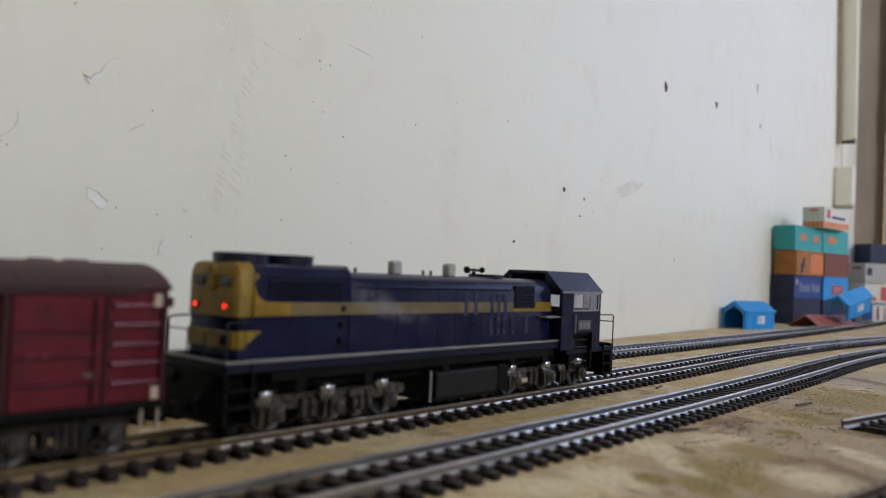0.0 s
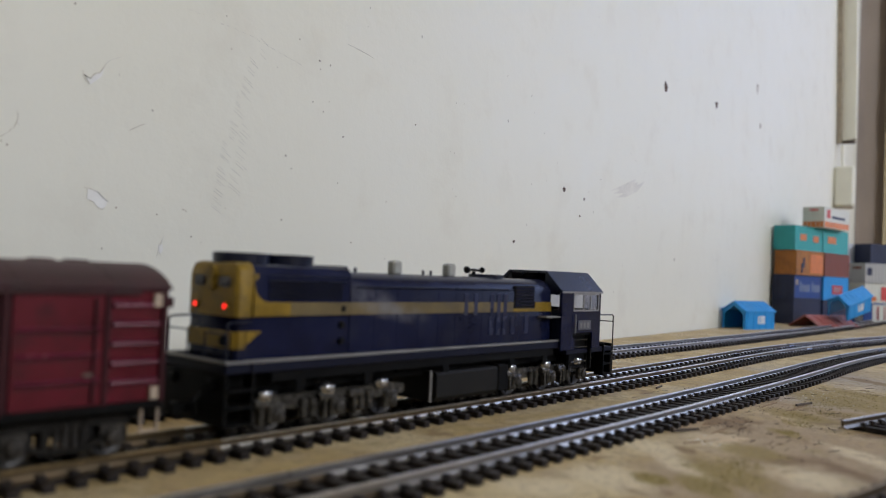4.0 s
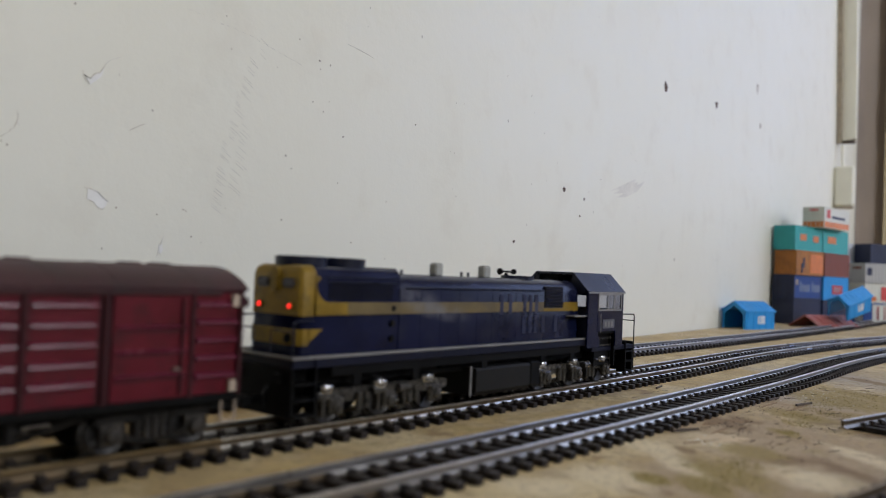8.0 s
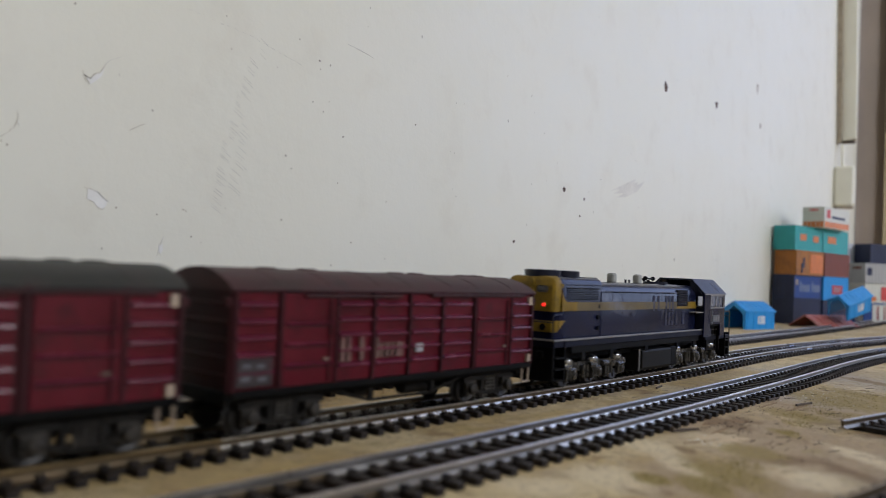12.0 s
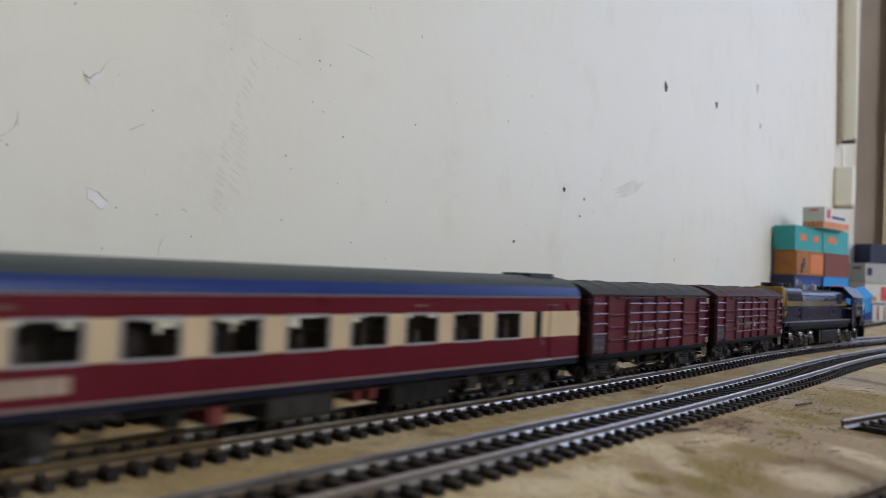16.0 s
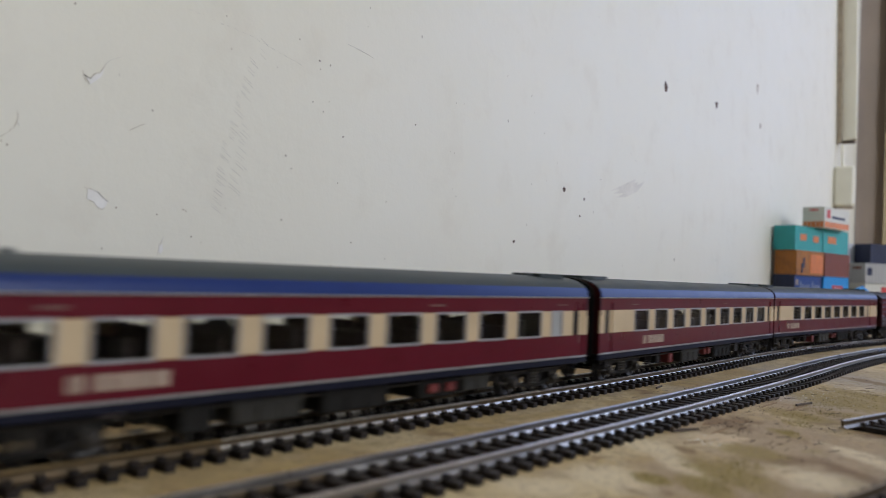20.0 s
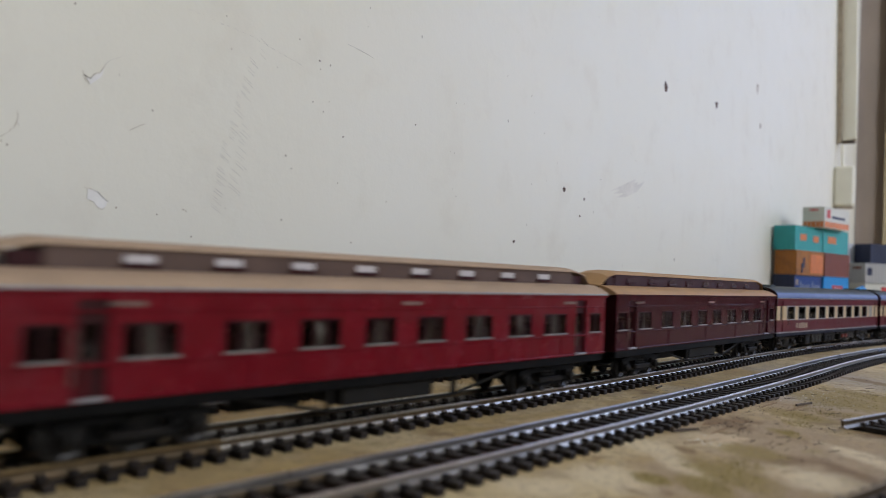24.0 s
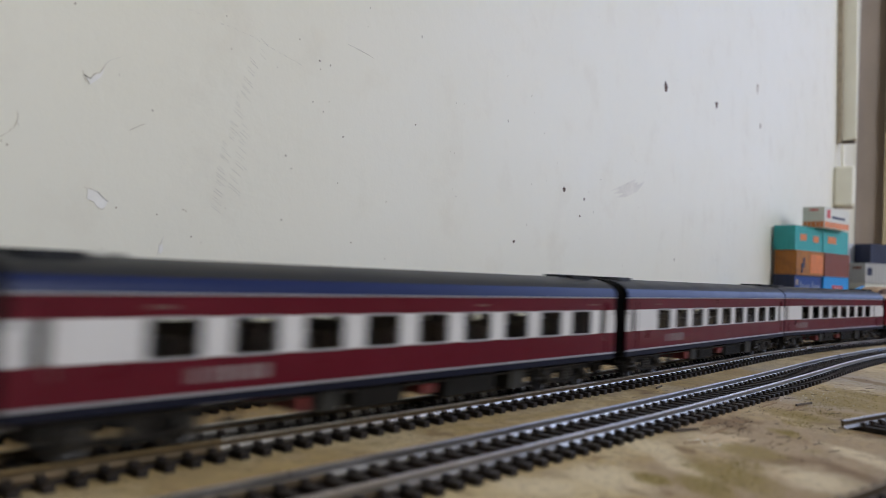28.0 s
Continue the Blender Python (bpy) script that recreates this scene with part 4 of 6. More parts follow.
    g.turned([(-1.0, 1.0), (0.8, 0.5)], (15.6, 1.2, 46.6), "x", 10)
    part("air_horn", g, "black", L, "black twin air horns")
    part("roof_hatch", Geo().slab([(24 + 8 * math.cos(a * math.pi / 8), -1 + 6.0 * math.sin(a * math.pi / 8)) for a in range(16)], 44.2, 45.6), "loco_roof", L)
    part("roof_rib", Geo().box(-57.2, -55.0, -hw + 3, hw - 3, 44.2, 46.2, 0.3), "loco_roof", L)
    # cab
    cw = 16.8
    g = Geo()
    for y in (-1, 1):
        a, b = sorted((y * cw, y * (cw - 0.8)))
        g.box(54.0, 62.8, a, b, 21.0, 39.9)
        g.box(83.2, 85.0, a, b, 16.5, 39.9)
        g.box(62.8, 83.2, a, b, 39.2, 39.9)
        g.box(62.8, 83.2, a, b, 23.2, 32.6)
        g.box(54.0, 64.5, a, b, 16.5, 21.0)
        g.box(78.5, 83.2, a, b, 16.5, 23.2)
        part("cab_side", g, "loco_blue", L, "navy cab side")
        g = Geo()
    for x in (54.0, 84.4):
        g = Geo()
        for y in (-1, 1):
            a, b = sorted((y * (cw - 0.8), y * (hw + 0.1)))
            g.box(x, x + 0.6, a, b, 21.0, 32.6)
            a2, b2 = sorted((y * (cw - 0.8), y * (cw - 1.3)))
            g.box(x, x + 0.6, a2, b2, 32.6, 38.6)
            g.prism([(y * (cw - 0.8), 38.6), (y * 8.4, 38.6), (y * 8.4, 47.4), (y * 9.2, 47.4)], x, x + 0.6)
        if x > 80:
            g.box(x, x + 0.6, -hw, hw, 21.0, 32.6)
            g.box(x, x + 0.6, -1.2, 1.2, 32.6, 38.6)
            g.box(x, x + 0.6, -8.4, 8.4, 38.6, 47.4)
        part("cab_end", g, "loco_roof", L)
        for y in (-1, 1):
            part("end_window", Geo().box(x + 0.2, x + 0.4, *sorted((y * (cw - 1.3), y * 8.4)), 32.4, 38.8), "cab_glass", L, "tinted cab end window")
    roof = [(-cw - 0.3, 39.6), (-cw - 0.3, 40.3), (-9.3, 48.1), (9.3, 48.1), (cw + 0.3, 40.3), (cw + 0.3, 39.6), (cw - 0.8, 39.6), (9.0, 47.2), (-9.0, 47.2), (-cw + 0.8, 39.6)]
    part("cab_roof", Geo().prism(roof, 53.2, 86.0), "loco_roof", L, "angular navy cab roof")
    part("cab_floor", Geo().box(54.6, 84.4, -cw + 1, cw - 1, 22.0, 23.4), "black", L)
    for y in (-1, 1):
        yy = sorted((y * (cw - 0.1), y * (cw + 0.15)))
        g = Geo()
        for x in (62.6, 70.4, 76.0, 82.6):
            g.box(x, x + 0.8, *yy, 32.2, 39.4)
        g.box(62.6, 83.4, *yy, 38.8, 39.6)
        g.box(62.6, 83.4, *yy, 32.0, 32.7)
        wf = part("cab_window", g, "silver_dull", L, "silver-framed sliding cab window")
        part("pane", Geo().box(63.2, 83.0, y * (cw - 0.45) - 0.1, y * (cw - 0.45) + 0.1, 32.5, 39.0), "cab_glass", wf)
        part("eave_line", Geo().box(53.4, 85.8, *sorted((y * (cw + 0.25), y * (cw + 0.5))), 39.5, 40.2), "silver_dull", L)
        part("number_plate", Geo().box(66.8, 77.0, *sorted((y * (cw - 0.1), y * (cw + 0.2))), 24.4, 28.3, 0.05), "number", L, "cast number plate with blurred raised bars")
        for i in range(3):
            part("number_bar", Geo().box(68.2 + i * 2.8, 69.6 + i * 2.8, *sorted((y * (cw + 0.1), y * (cw + 0.35))), 25.2, 27.4), "silver_dull", L)
        part("cab_ledge", Geo().box(44.0, 54.0, *sorted((y * hw, y * (cw - 0.5))), 29.6, 30.2, 0.1), "silver_dull", L)
        st = part("cab_steps", Geo().box(65.0, 78.0, *sorted((y * 10, y * 14.5)), 8.5, 9.2).box(65.0, 78.0, *sorted((y * 10, y * 14.5)), 14.0, 14.8).box(64.2, 65.0, *sorted((y * 13, y * 14.5)), 8.0, 22.0).box(78.0, 78.8, *sorted((y * 13, y * 14.5)), 8.0, 22.0), "black", L)
        for z in (11.0, 17.0, 20.0):
            part("rung", Geo().rod((65, y * 14.8, z), (78, y * 14.8, z), 0.35, 6), "bogie_grey", st)
        part("cab_grab_rail", Geo().wire([(63.6, y * (cw + 0.8), 23), (63.6, y * (cw + 0.8), 31)], 0.25), "silver_dull", L)
    part("step_well", Geo().box(64.0, 79.0, -13.8, 13.8, 9.0, 23.4), "black", L)
    part("step_bulkhead", Geo().box(79.0, 79.8, -16.0, 16.0, 8.0, 23.3), "black", L)
    part("cab_backboard", Geo().box(57.0, 84.0, 9.0, 9.4, 23.4, 35.0), "black", L)
    part("driver_desk", Geo().box(74, 82, -8, 8, 23.4, 31.0, 0.8).box(60, 66, -10, -4, 23.4, 33.0, 0.8).box(60, 66, 4, 10, 23.4, 33.0, 0.8), "coach_inside", L)
    # pilots, steps and handrails at both ends
    for sg, x in ((-1, -100.4), (1, 100.4)):
        xs = sorted((x, x - sg * 1.2))
        part("pilot", Geo().box(*xs, -14.6, 14.6, 3.8, 17.6, 0.3), "black", L, "black end pilot")
        for y in (-1, 1):
            g = Geo()
            for z in (4.0, 8.4, 12.8):
                g.box(*sorted((x - sg * 1.0, x - sg * 8.0)), *sorted((y * 10.8, y * 15.2)), z, z + 0.7)
            g.box(*sorted((x - sg * 8.0, x - sg * 8.6)), *sorted((y * 10.8, y * 15.2)), 3.8, 17.6)
            part("end_steps", g, "black", L)
            xa = x - sg * 0.5 if sg < 0 else x + 1.8
            zt = 30.0 if sg > 0 else 30.5
            rmat = "bogie_grey" if sg > 0 else "loco_roof"
            part("handrail", Geo().wire([(xa, y * 13.8, 5.0), (xa, y * 13.8, zt - 0.8), (xa - sg * 0.8, y * 13.8, zt), (xa - sg * (7.0 if sg < 0 else 16.5), y * 13.8, zt + 0.2)], 0.3), rmat, L, "thin wire handrail")
            part("handrail", Geo().wire([(xa, y * 4.0, 17.6), (xa, y * 4.0, zt - 3.0), (xa, y * 13.8, zt - 3.0)], 0.25), rmat, L, "thin wire handrail")
        for y in (-9, 9):
            part("buffer_pad", Geo().box(*sorted((x, x + sg * 1.0)), y - 1.6, y + 1.6, 13.0, 16.0, 0.4), "black", L)
        coupler(L, x - sg * 1.5, sg)
        part("brake_hose", Geo().wire([(x + sg * 0.6, -5, 12), (x + sg * 2.4, -5, 10), (x + sg * 2.0, -5, 6)], 0.45), "black", L)
    # tail lamps, number boxes and headlamp on the tail end
    for y in (-1, 1):
        lamp = part("marker_lamp", Geo().turned([(0.0, 1.2), (-0.9, 1.1), (-1.0, 0.8)], (-95.4, y * 6.9, 34.3), "x", 14), "loco_gold", L)
        part("lens", Geo().turned([(-0.9, 0.8), (-1.2, 0.6), (-1.35, 0.25)], (-95.4, y * 6.9, 34.3), "x", 14), "red_lens", lamp, "glowing red lens")
        part("number_box", Geo().box(-96.3, -95.4, y * 5.8 - 2.6, y * 5.8 + 2.6, 39.4, 42.2, 0.8), "number", L, "rounded number box with a dark glass")
    g = Geo().turned([(0.2, 2.0), (-1.2, 2.0), (-1.3, 1.4)], (-95.6, 0, 43.2), "x", 14).turned([(0.2, 1.7), (-1.0, 1.7), (-1.1, 1.2)], (-95.6, 0, 40.0), "x", 14)
    part("headlamp", g, "loco_gold", L, "twin headlamp in a yellow case")
    part("vent_hole", Geo().turned([(0, 1.5), (-0.5, 1.4)], (-95.8, -6.4, 25.2), "x", 12), "black", L)
    # tank and gear between the bogies
    part("fuel_tank", Geo().prism([(-14.6, 12.6), (14.6, 12.6), (15.2, 11.8), (15.2, 4.4), (13.6, 2.7), (-13.6, 2.7), (-15.2, 4.4), (-15.2, 11.8)], -19.0, 14.5), "under_grey", L, "dark fuel tank")
    part("battery_box", Geo().box(16.0, 22.5, -14.6, 14.6, 3.4, 13.0, 0.5), "black", L)
    for y in (-1, 1):
        part("sight_gauge", Geo().box(-21.8, -20.9, *sorted((y * 14.2, y * 14.8)), 3.0, 13.4, 0.1), "silver_dull", L, "pale tank gauge strip")
        part("air_tank", Geo().rod((-33, y * 9.5, 14.6), (-22, y * 9.5, 14.6), 1.6, 12), "black", L)
    loco_bogie(L, (-83.0, -61.0, -39.0), -1)
    loco_bogie(L, (29.0, 52.5, 76.5), 1)
    return L


def louvre_van(roof="van_roof", note="brown"):
    V = thing("louvre_van", "faded red louvred model goods van with a sooty " + note + " roof", "goods van", "goods vans")
    hw, h = 16.2, 66.4
    part("underframe", Geo().box(-h, h, -14.5, 14.5, 10.2, 12.9, 0.3).box(-h + 2, h - 2, -4, 4, 7.6, 10.4, 0.2), "black", V, "black underframe")
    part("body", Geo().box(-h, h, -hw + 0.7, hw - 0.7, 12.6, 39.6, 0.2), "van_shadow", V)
    arc = [(-hw - 0.4 + i * (2 * hw + 0.8) / 12, 39.3 + 5.3 * math.sin(math.pi * i / 12) ** 0.75) for i in range(13)]
    part("roof", Geo().prism([(-hw - 0.4, 38.7)] + arc + [(hw + 0.4, 38.7)], -h - 1.2, h + 1.2), roof, V, "curved sooty roof")
    for x in (-52, -34, -14, 0, 20, 34, 54):
        part("roof_rib", Geo().prism([(-hw - 0.3, 39.3)] + [(y, z + 0.12) for y, z in arc[1:-1]] + [(hw + 0.3, 39.3)], x - 0.35, x + 0.35), roof, V)
    for x in (-45, -30, 8, 18, 44, 52):
        part("roof_vent", Geo().box(x - 2.4, x + 2.4, -1.5, 2.5, 44.2, 45.0, 0.3), roof, V)
    # panels between posts: x range and kind
    bays = [(-66.4, -52.6, "louvre"), (-50.6, -32.4, "door"), (-31.4, -17.6, "louvre"), (-16.6, -2.0, "louvre"), (-0.8, 13.6, "louvre"), (14.8, 30.0, "louvre"), (33.0, 52.0, "door"), (53.2, 66.4, "louvre")]
    for y in (-1, 1):
        for a, b, kind in bays:
            proud = 0.15 if kind == "louvre" else 0.75
            ya, yb = sorted((y * (hw - 1.0), y * (hw - 0.75 + proud)))
            panel = part("panel" if kind == "louvre" else "sliding_door", Geo().box(a, b, ya, yb, 13.2, 38.2, 0.1), "van_red", V)
            if kind == "louvre":
                ll = max(a, -65.8) + 0.7
                for i in range(5):
                    z = 17.2 + i * 4.35
                    y0, y1 = y * (hw - 0.8), y * (hw + 0.55)
                    o = [(y0, z), (y1, z + 0.1), (y1, z + 0.3), (y * (hw + 0.36), z + 0.9), (y0, z + 1.6)]
                    part("louvre_slat", Geo().prism(o, ll, min(b, 65.8) - 0.7), "van_slat", panel)
            else:
                for i in range(3):
                    z = 18.4 + i * 5.6
                    part("door_rib", Geo().prism([(y * (hw - 0.1), z - 0.2), (y * (hw + 0.55), z + 0.3), (y * (hw + 0.55), z + 0.7), (y * (hw - 0.1), z + 1.0)], a + 0.8, b - 0.8), "van_slat", panel)
                    # dark strip painted in for the shade under each rib
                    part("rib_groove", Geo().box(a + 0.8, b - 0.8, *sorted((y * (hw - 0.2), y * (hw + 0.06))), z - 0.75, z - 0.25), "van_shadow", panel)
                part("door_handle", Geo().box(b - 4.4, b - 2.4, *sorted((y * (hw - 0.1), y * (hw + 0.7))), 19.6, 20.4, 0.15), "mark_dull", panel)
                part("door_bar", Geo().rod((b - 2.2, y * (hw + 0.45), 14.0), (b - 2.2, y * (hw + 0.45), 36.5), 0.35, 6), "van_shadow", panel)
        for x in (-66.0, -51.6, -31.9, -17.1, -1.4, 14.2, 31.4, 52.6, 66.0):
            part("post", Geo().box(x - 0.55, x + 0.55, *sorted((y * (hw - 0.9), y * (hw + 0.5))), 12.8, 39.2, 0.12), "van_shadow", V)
        part("door_track", Geo().box(8.0, 60.0, *sorted((y * (hw - 0.5), y * (hw + 1.0))), 37.6, 38.5, 0.15), "van_roof", V)
        part("door_track", Geo().box(-44.0, -6.0, *sorted((y * (hw - 0.5), y * (hw + 1.0))), 37.2, 38.1, 0.15), "van_roof", V)
        part("bottom_rail", Geo().box(-h, h, *sorted((y * (hw - 0.9), y * (hw + 0.3))), 11.4, 13.2, 0.15), "black", V)
        # pale lettering kept as plain bars
        for a, b, z0, z1 in ((-30.2, -28.8, 18.8, 25.8), (-27.6, -26.4, 18.8, 25.8), (-22.6, -21.2, 18.8, 25.8), (-16.0, -15.0, 19.2, 25.2), (-14.2, -13.2, 19.4, 23.6), (-12.0, -10.8, 19.4, 23.6), (-9.8, -8.6, 19.4, 23.6), (-7.4, -4.6, 19.4, 23.6)):
            part("lettering_bar", Geo().box(a, b, *sorted((y * (hw - 0.6), y * (hw + 0.42))), z0, z1), "mark_worn", V, "worn cream lettering reduced to bars")
        part("paper_label", Geo().box(1.4, 4.8, *sorted((y * (hw - 0.5), y * (hw + 0.5))), 20.2, 22.8), "number_pale", V)
        dp = part("data_panel", Geo().box(-65.2, -54.0, *sorted((y * (hw - 0.5), y * (hw + 0.5))), 14.0, 21.4, 0.1), "data_black", V, "grimy dark data panel with pale bars")
        for i, (a, z) in enumerate(((-63.6, 18.9), (-59.2, 18.7), (-63.8, 15.6), (-58.6, 15.3))):
            part("data_bar", Geo().box(a, a + 2.6, *sorted((y * (hw + 0.4), y * (hw + 0.6))), z, z + 1.2), "number", dp)
        part("end_mark", Geo().box(63.3, 65.2, *sorted((y * (hw - 0.5), y * (hw + 0.6))), 13.6, 16.4), "mark_cream", V)
        part("end_mark", Geo().box(63.3, 65.2, *sorted((y * (hw - 0.5), y * (hw + 0.6))), 34.8, 37.8), "mark_cream", V)
        part("end_step", Geo().wire([(62, y * 15.4, 12), (62, y * 15.4, 6), (66, y * 15.4, 6), (66, y * 15.4, 12)], 0.4), "mark_cream" if y < 0 else "black", V)
    # ends take the darker red, putting their lack of light into the colour
    for sg in (-1, 1):
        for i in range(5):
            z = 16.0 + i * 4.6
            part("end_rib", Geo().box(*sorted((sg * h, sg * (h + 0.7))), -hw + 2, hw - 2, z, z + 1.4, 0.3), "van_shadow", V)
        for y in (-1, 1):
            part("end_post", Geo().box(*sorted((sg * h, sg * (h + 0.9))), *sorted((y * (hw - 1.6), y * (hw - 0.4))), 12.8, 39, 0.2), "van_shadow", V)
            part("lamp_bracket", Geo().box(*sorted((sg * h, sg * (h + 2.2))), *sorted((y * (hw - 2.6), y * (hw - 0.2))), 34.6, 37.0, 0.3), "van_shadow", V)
        part("headstock", Geo().box(*sorted((sg * (h - 0.5), sg * (h + 1.2))), -15.5, 15.5, 9.6, 13.0, 0.3), "black", V)
        coupler(V, sg * (h - 0.5), sg)
    freight_bogie(V, 46.5)
    freight_bogie(V, -46.5)
    part("brake_cylinder", Geo().rod((-16, -6, 8.2), (-8, -6, 8.2), 2.2, 12), "bogie_dark", V)
    part("air_reservoir", Geo().rod((6, -6, 7.6), (18, -6, 7.6), 2.4, 12), "bogie_dark", V)
    g = Geo()
    for y in (-1, 1):
        g.wire([(-30, y * 12.5, 10.2), (-14, y * 12.5, 6.0), (14, y * 12.5, 6.0), (30, y * 12.5, 10.2)], 0.55)
        for x in (-14, 14):
            part("truss_post", Geo().box(x - 0.8, x + 0.8, y * 12.5 - 0.8, y * 12.5 + 0.8, 6.0, 10.4), "bogie_dark", V)
        part("truss_rod", g, "bogie_dark", V)
        g = Geo()
    return V


def coach_bogie(veh, x, mat="bogie_dark"):
    return freight_bogie(veh, x, 14.0, 5.0, mat)


def steel_coach(length, windows, narrow, doors, band, roof_mat, label, logo_x, line="silver", gear=0):
    """windows, narrow, doors: distances of their front and rear edges from the front end."""
    C = thing("passenger_coach", label, "coach", "steel passenger coaches")
    h, hw = length / 2, 16.6
    at = lambda d: h - d
    z0, zw0, zw1, zt = 13.6, 22.4, 32.3, 37.4
    cuts = sorted([(at(b), at(a), zw0, zw1, "w") for a, b in windows] + [(at(b), at(a), 22.8, 32.0, "n") for a, b in narrow] + [(at(b), at(a), 14.2, 35.6, "d") for a, b, _, _ in doors])
    slots = {at(b): (at(d), at(c)) for _, b, c, d in doors}
    part("underframe", Geo().box(-h + 1, h - 1, -13.5, 13.5, 10.6, 13.4, 0.3).box(-h + 6, h - 6, -3, 3, 8.4, 10.7, 0.2), "black", C)
    part("floor", Geo().box(-h + 0.8, h - 0.8, -hw + 0.9, hw - 0.9, 13.5, 14.3), "coach_inside", C)
    for y in (-1, 1):
        yy = sorted((y * hw, y * (hw - 0.8)))
        xs = sorted({-h, h, *(c[0] for c in cuts), *(c[1] for c in cuts)})
        in_door = lambda x: any(a < x < b for a, b, _, _, kind in cuts if kind == "d")
        part("lower_side", Geo().sheet(xs, [z0, 14.2, zw0], lambda x, z: z > 14.2 and in_door(x), *yy), "coach_red", C, "deep red lower side panel")
        part("upper_side", Geo().sheet(xs, [zw1, 35.6, zt], lambda x, z: z < 35.6 and in_door(x), *yy), "coach_red", C, "deep red upper side panel")
        x = -h
        for a, b, *_ in cuts + [(h, h)]:
            if a - x > 0.3:
                part("band_panel", Geo().box(x, a, *yy, zw0, zw1), band, C, "pale painted panel between windows")
            x = b
        for a, b, za, zb, kind in cuts:
            if kind == "w":
                g = Geo()
                ya, yb = sorted((y * (hw - 0.5), y * (hw + 0.22)))
                g.box(a - 0.2, b + 0.2, ya, yb, zb - 0.5, zb + 0.25).box(a - 0.2, b + 0.2, ya, yb, za - 0.25, za + 0.5)
                g.box(a - 0.2, a + 0.45, ya, yb, za + 0.5, zb - 0.5).box(b - 0.45, b + 0.2, ya, yb, za + 0.5, zb - 0.5)
                w = part("window", g, "silver", C, "bright metal window frame")
                part("pane", Geo().box(a + 0.3, b - 0.3, y * (hw - 0.45) - 0.12, y * (hw - 0.45) + 0.12, za + 0.3, zb - 0.3), "glass", w)
            elif kind == "n":
                ya, yb = sorted((y * (hw - 0.5), y * (hw + 0.22)))
                g = Geo().box(a, b, ya, yb, zb - 0.2, zb + 0.45).box(a, b, ya, yb, za - 0.45, za + 0.2)
                g.box(a, a + 0.6, ya, yb, za + 0.2, zb - 0.2).box(b - 0.6, b, ya, yb, za + 0.2, zb - 0.2)
                w = part("window", g, "silver", C, "narrow frosted window in a metal frame")
                part("pane", Geo().box(a + 0.4, b - 0.4, y * (hw - 0.5) - 0.2, y * (hw - 0.5) + 0.2, za, zb), "frosted_pane", w, "frosted grey pane")
            else:
                sa, sb = slots[a]
                leaf = sorted((y * (hw - 0.4), y * (hw - 1.0)))
                d = part("door", Geo().box(a, b, *leaf, 14.2, 22.4).box(a, b, *leaf, 32.3, 35.8), "coach_red", C, "recessed red side door")
                pale_bits = Geo().box(sb, b, *leaf, 22.4, 32.3)
                if sa - a > 0.3:
                    pale_bits.box(a, sa, *leaf, 22.4, 32.3)
                part("door_band", pale_bits, band, d, "pale band across the door")
                part("pane", Geo().box(sa, sb, y * (hw - 0.62) - 0.1, y * (hw - 0.62) + 0.1, 22.4, 32.3), "slot_glass", d, "narrow dark door window")
                part("door_handle", Geo().rod((sb + 0.6, y * (hw - 0.4), 19), (sb + 0.6, y * (hw - 0.4), 22), 0.2, 5), "silver_dull", d)
                part("door_step", Geo().box(a - 0.5, b + 0.5, *sorted((y * (hw - 2), y * (hw + 0.5))), 13.2, 13.8, 0.1), "silver", d)
        part("gutter_line", Geo().box(-h, h, *sorted((y * (hw - 0.4), y * (hw + 0.35))), 37.45, 38.05, 0.1), line, C, "pale line under the roof")
        part("waist_line", Geo().box(-h, h, *sorted((y * (hw - 0.4), y * (hw + 0.2))), 13.2, 14.0, 0.1), line, C, "pale line along the bottom")
        part("sole_bar", Geo().box(-h, h, *sorted((y * (hw - 1.2), y * (hw + 0.1))), 11.0, 13.2, 0.1), "sole_navy", C, "dark navy sole bar")
        # plain bars in place of lettering
        lx = at(logo_x)
        for da, db in ((0.0, 1.1), (1.8, 3.6), (6.0, 8.6), (9.4, 11.8), (12.6, 15.4), (16.2, 19.4), (20.2, 23.6)):
            part("lettering_bar", Geo().box(lx + da, lx + db, *sorted((y * (hw - 0.2), y * (hw + 0.06))), 16.2, 20.0), "mark_cream" if band == "cream" else "mark_grey", C, "pale lettering reduced to bars")
        for d in (16, 92, length - 38):
            part("number_bar", Geo().box(at(d + 7), at(d), *sorted((y * (hw - 0.2), y * (hw + 0.1))), 34.5, 35.0), "mark_dull", C)
    # roof: rounded, blue along both edges
    n = 16
    prof = [(-(hw + 0.3) * math.cos(math.pi * i / n), 38.0 + 8.0 * math.sin(math.pi * i / n) ** 0.8) for i in range(n + 1)]
    top = [p for p in prof if p[1] >= 41.2]
    part("roof", Geo().prism([(top[0][0], 39.4)] + top + [(top[-1][0], 39.4)], -h + 0.4, h - 0.4), roof_mat, C, "rounded dark grey roof")
    for y in (-1, 1):
        low = [(y * abs(a), b) for a, b in prof[: n // 2 + 1] if b <= 41.9]
        low = low + [(y * (abs(low[-1][0]) - 1.0), low[-1][1] - 0.6), (y * (hw - 1.2), 37.9)]
        part("roof_edge", Geo().prism(low, -h + 0.4, h - 0.4), "coach_blue" if band == "cream" else "coach_blue_dark", C, "glossy blue roof edge")
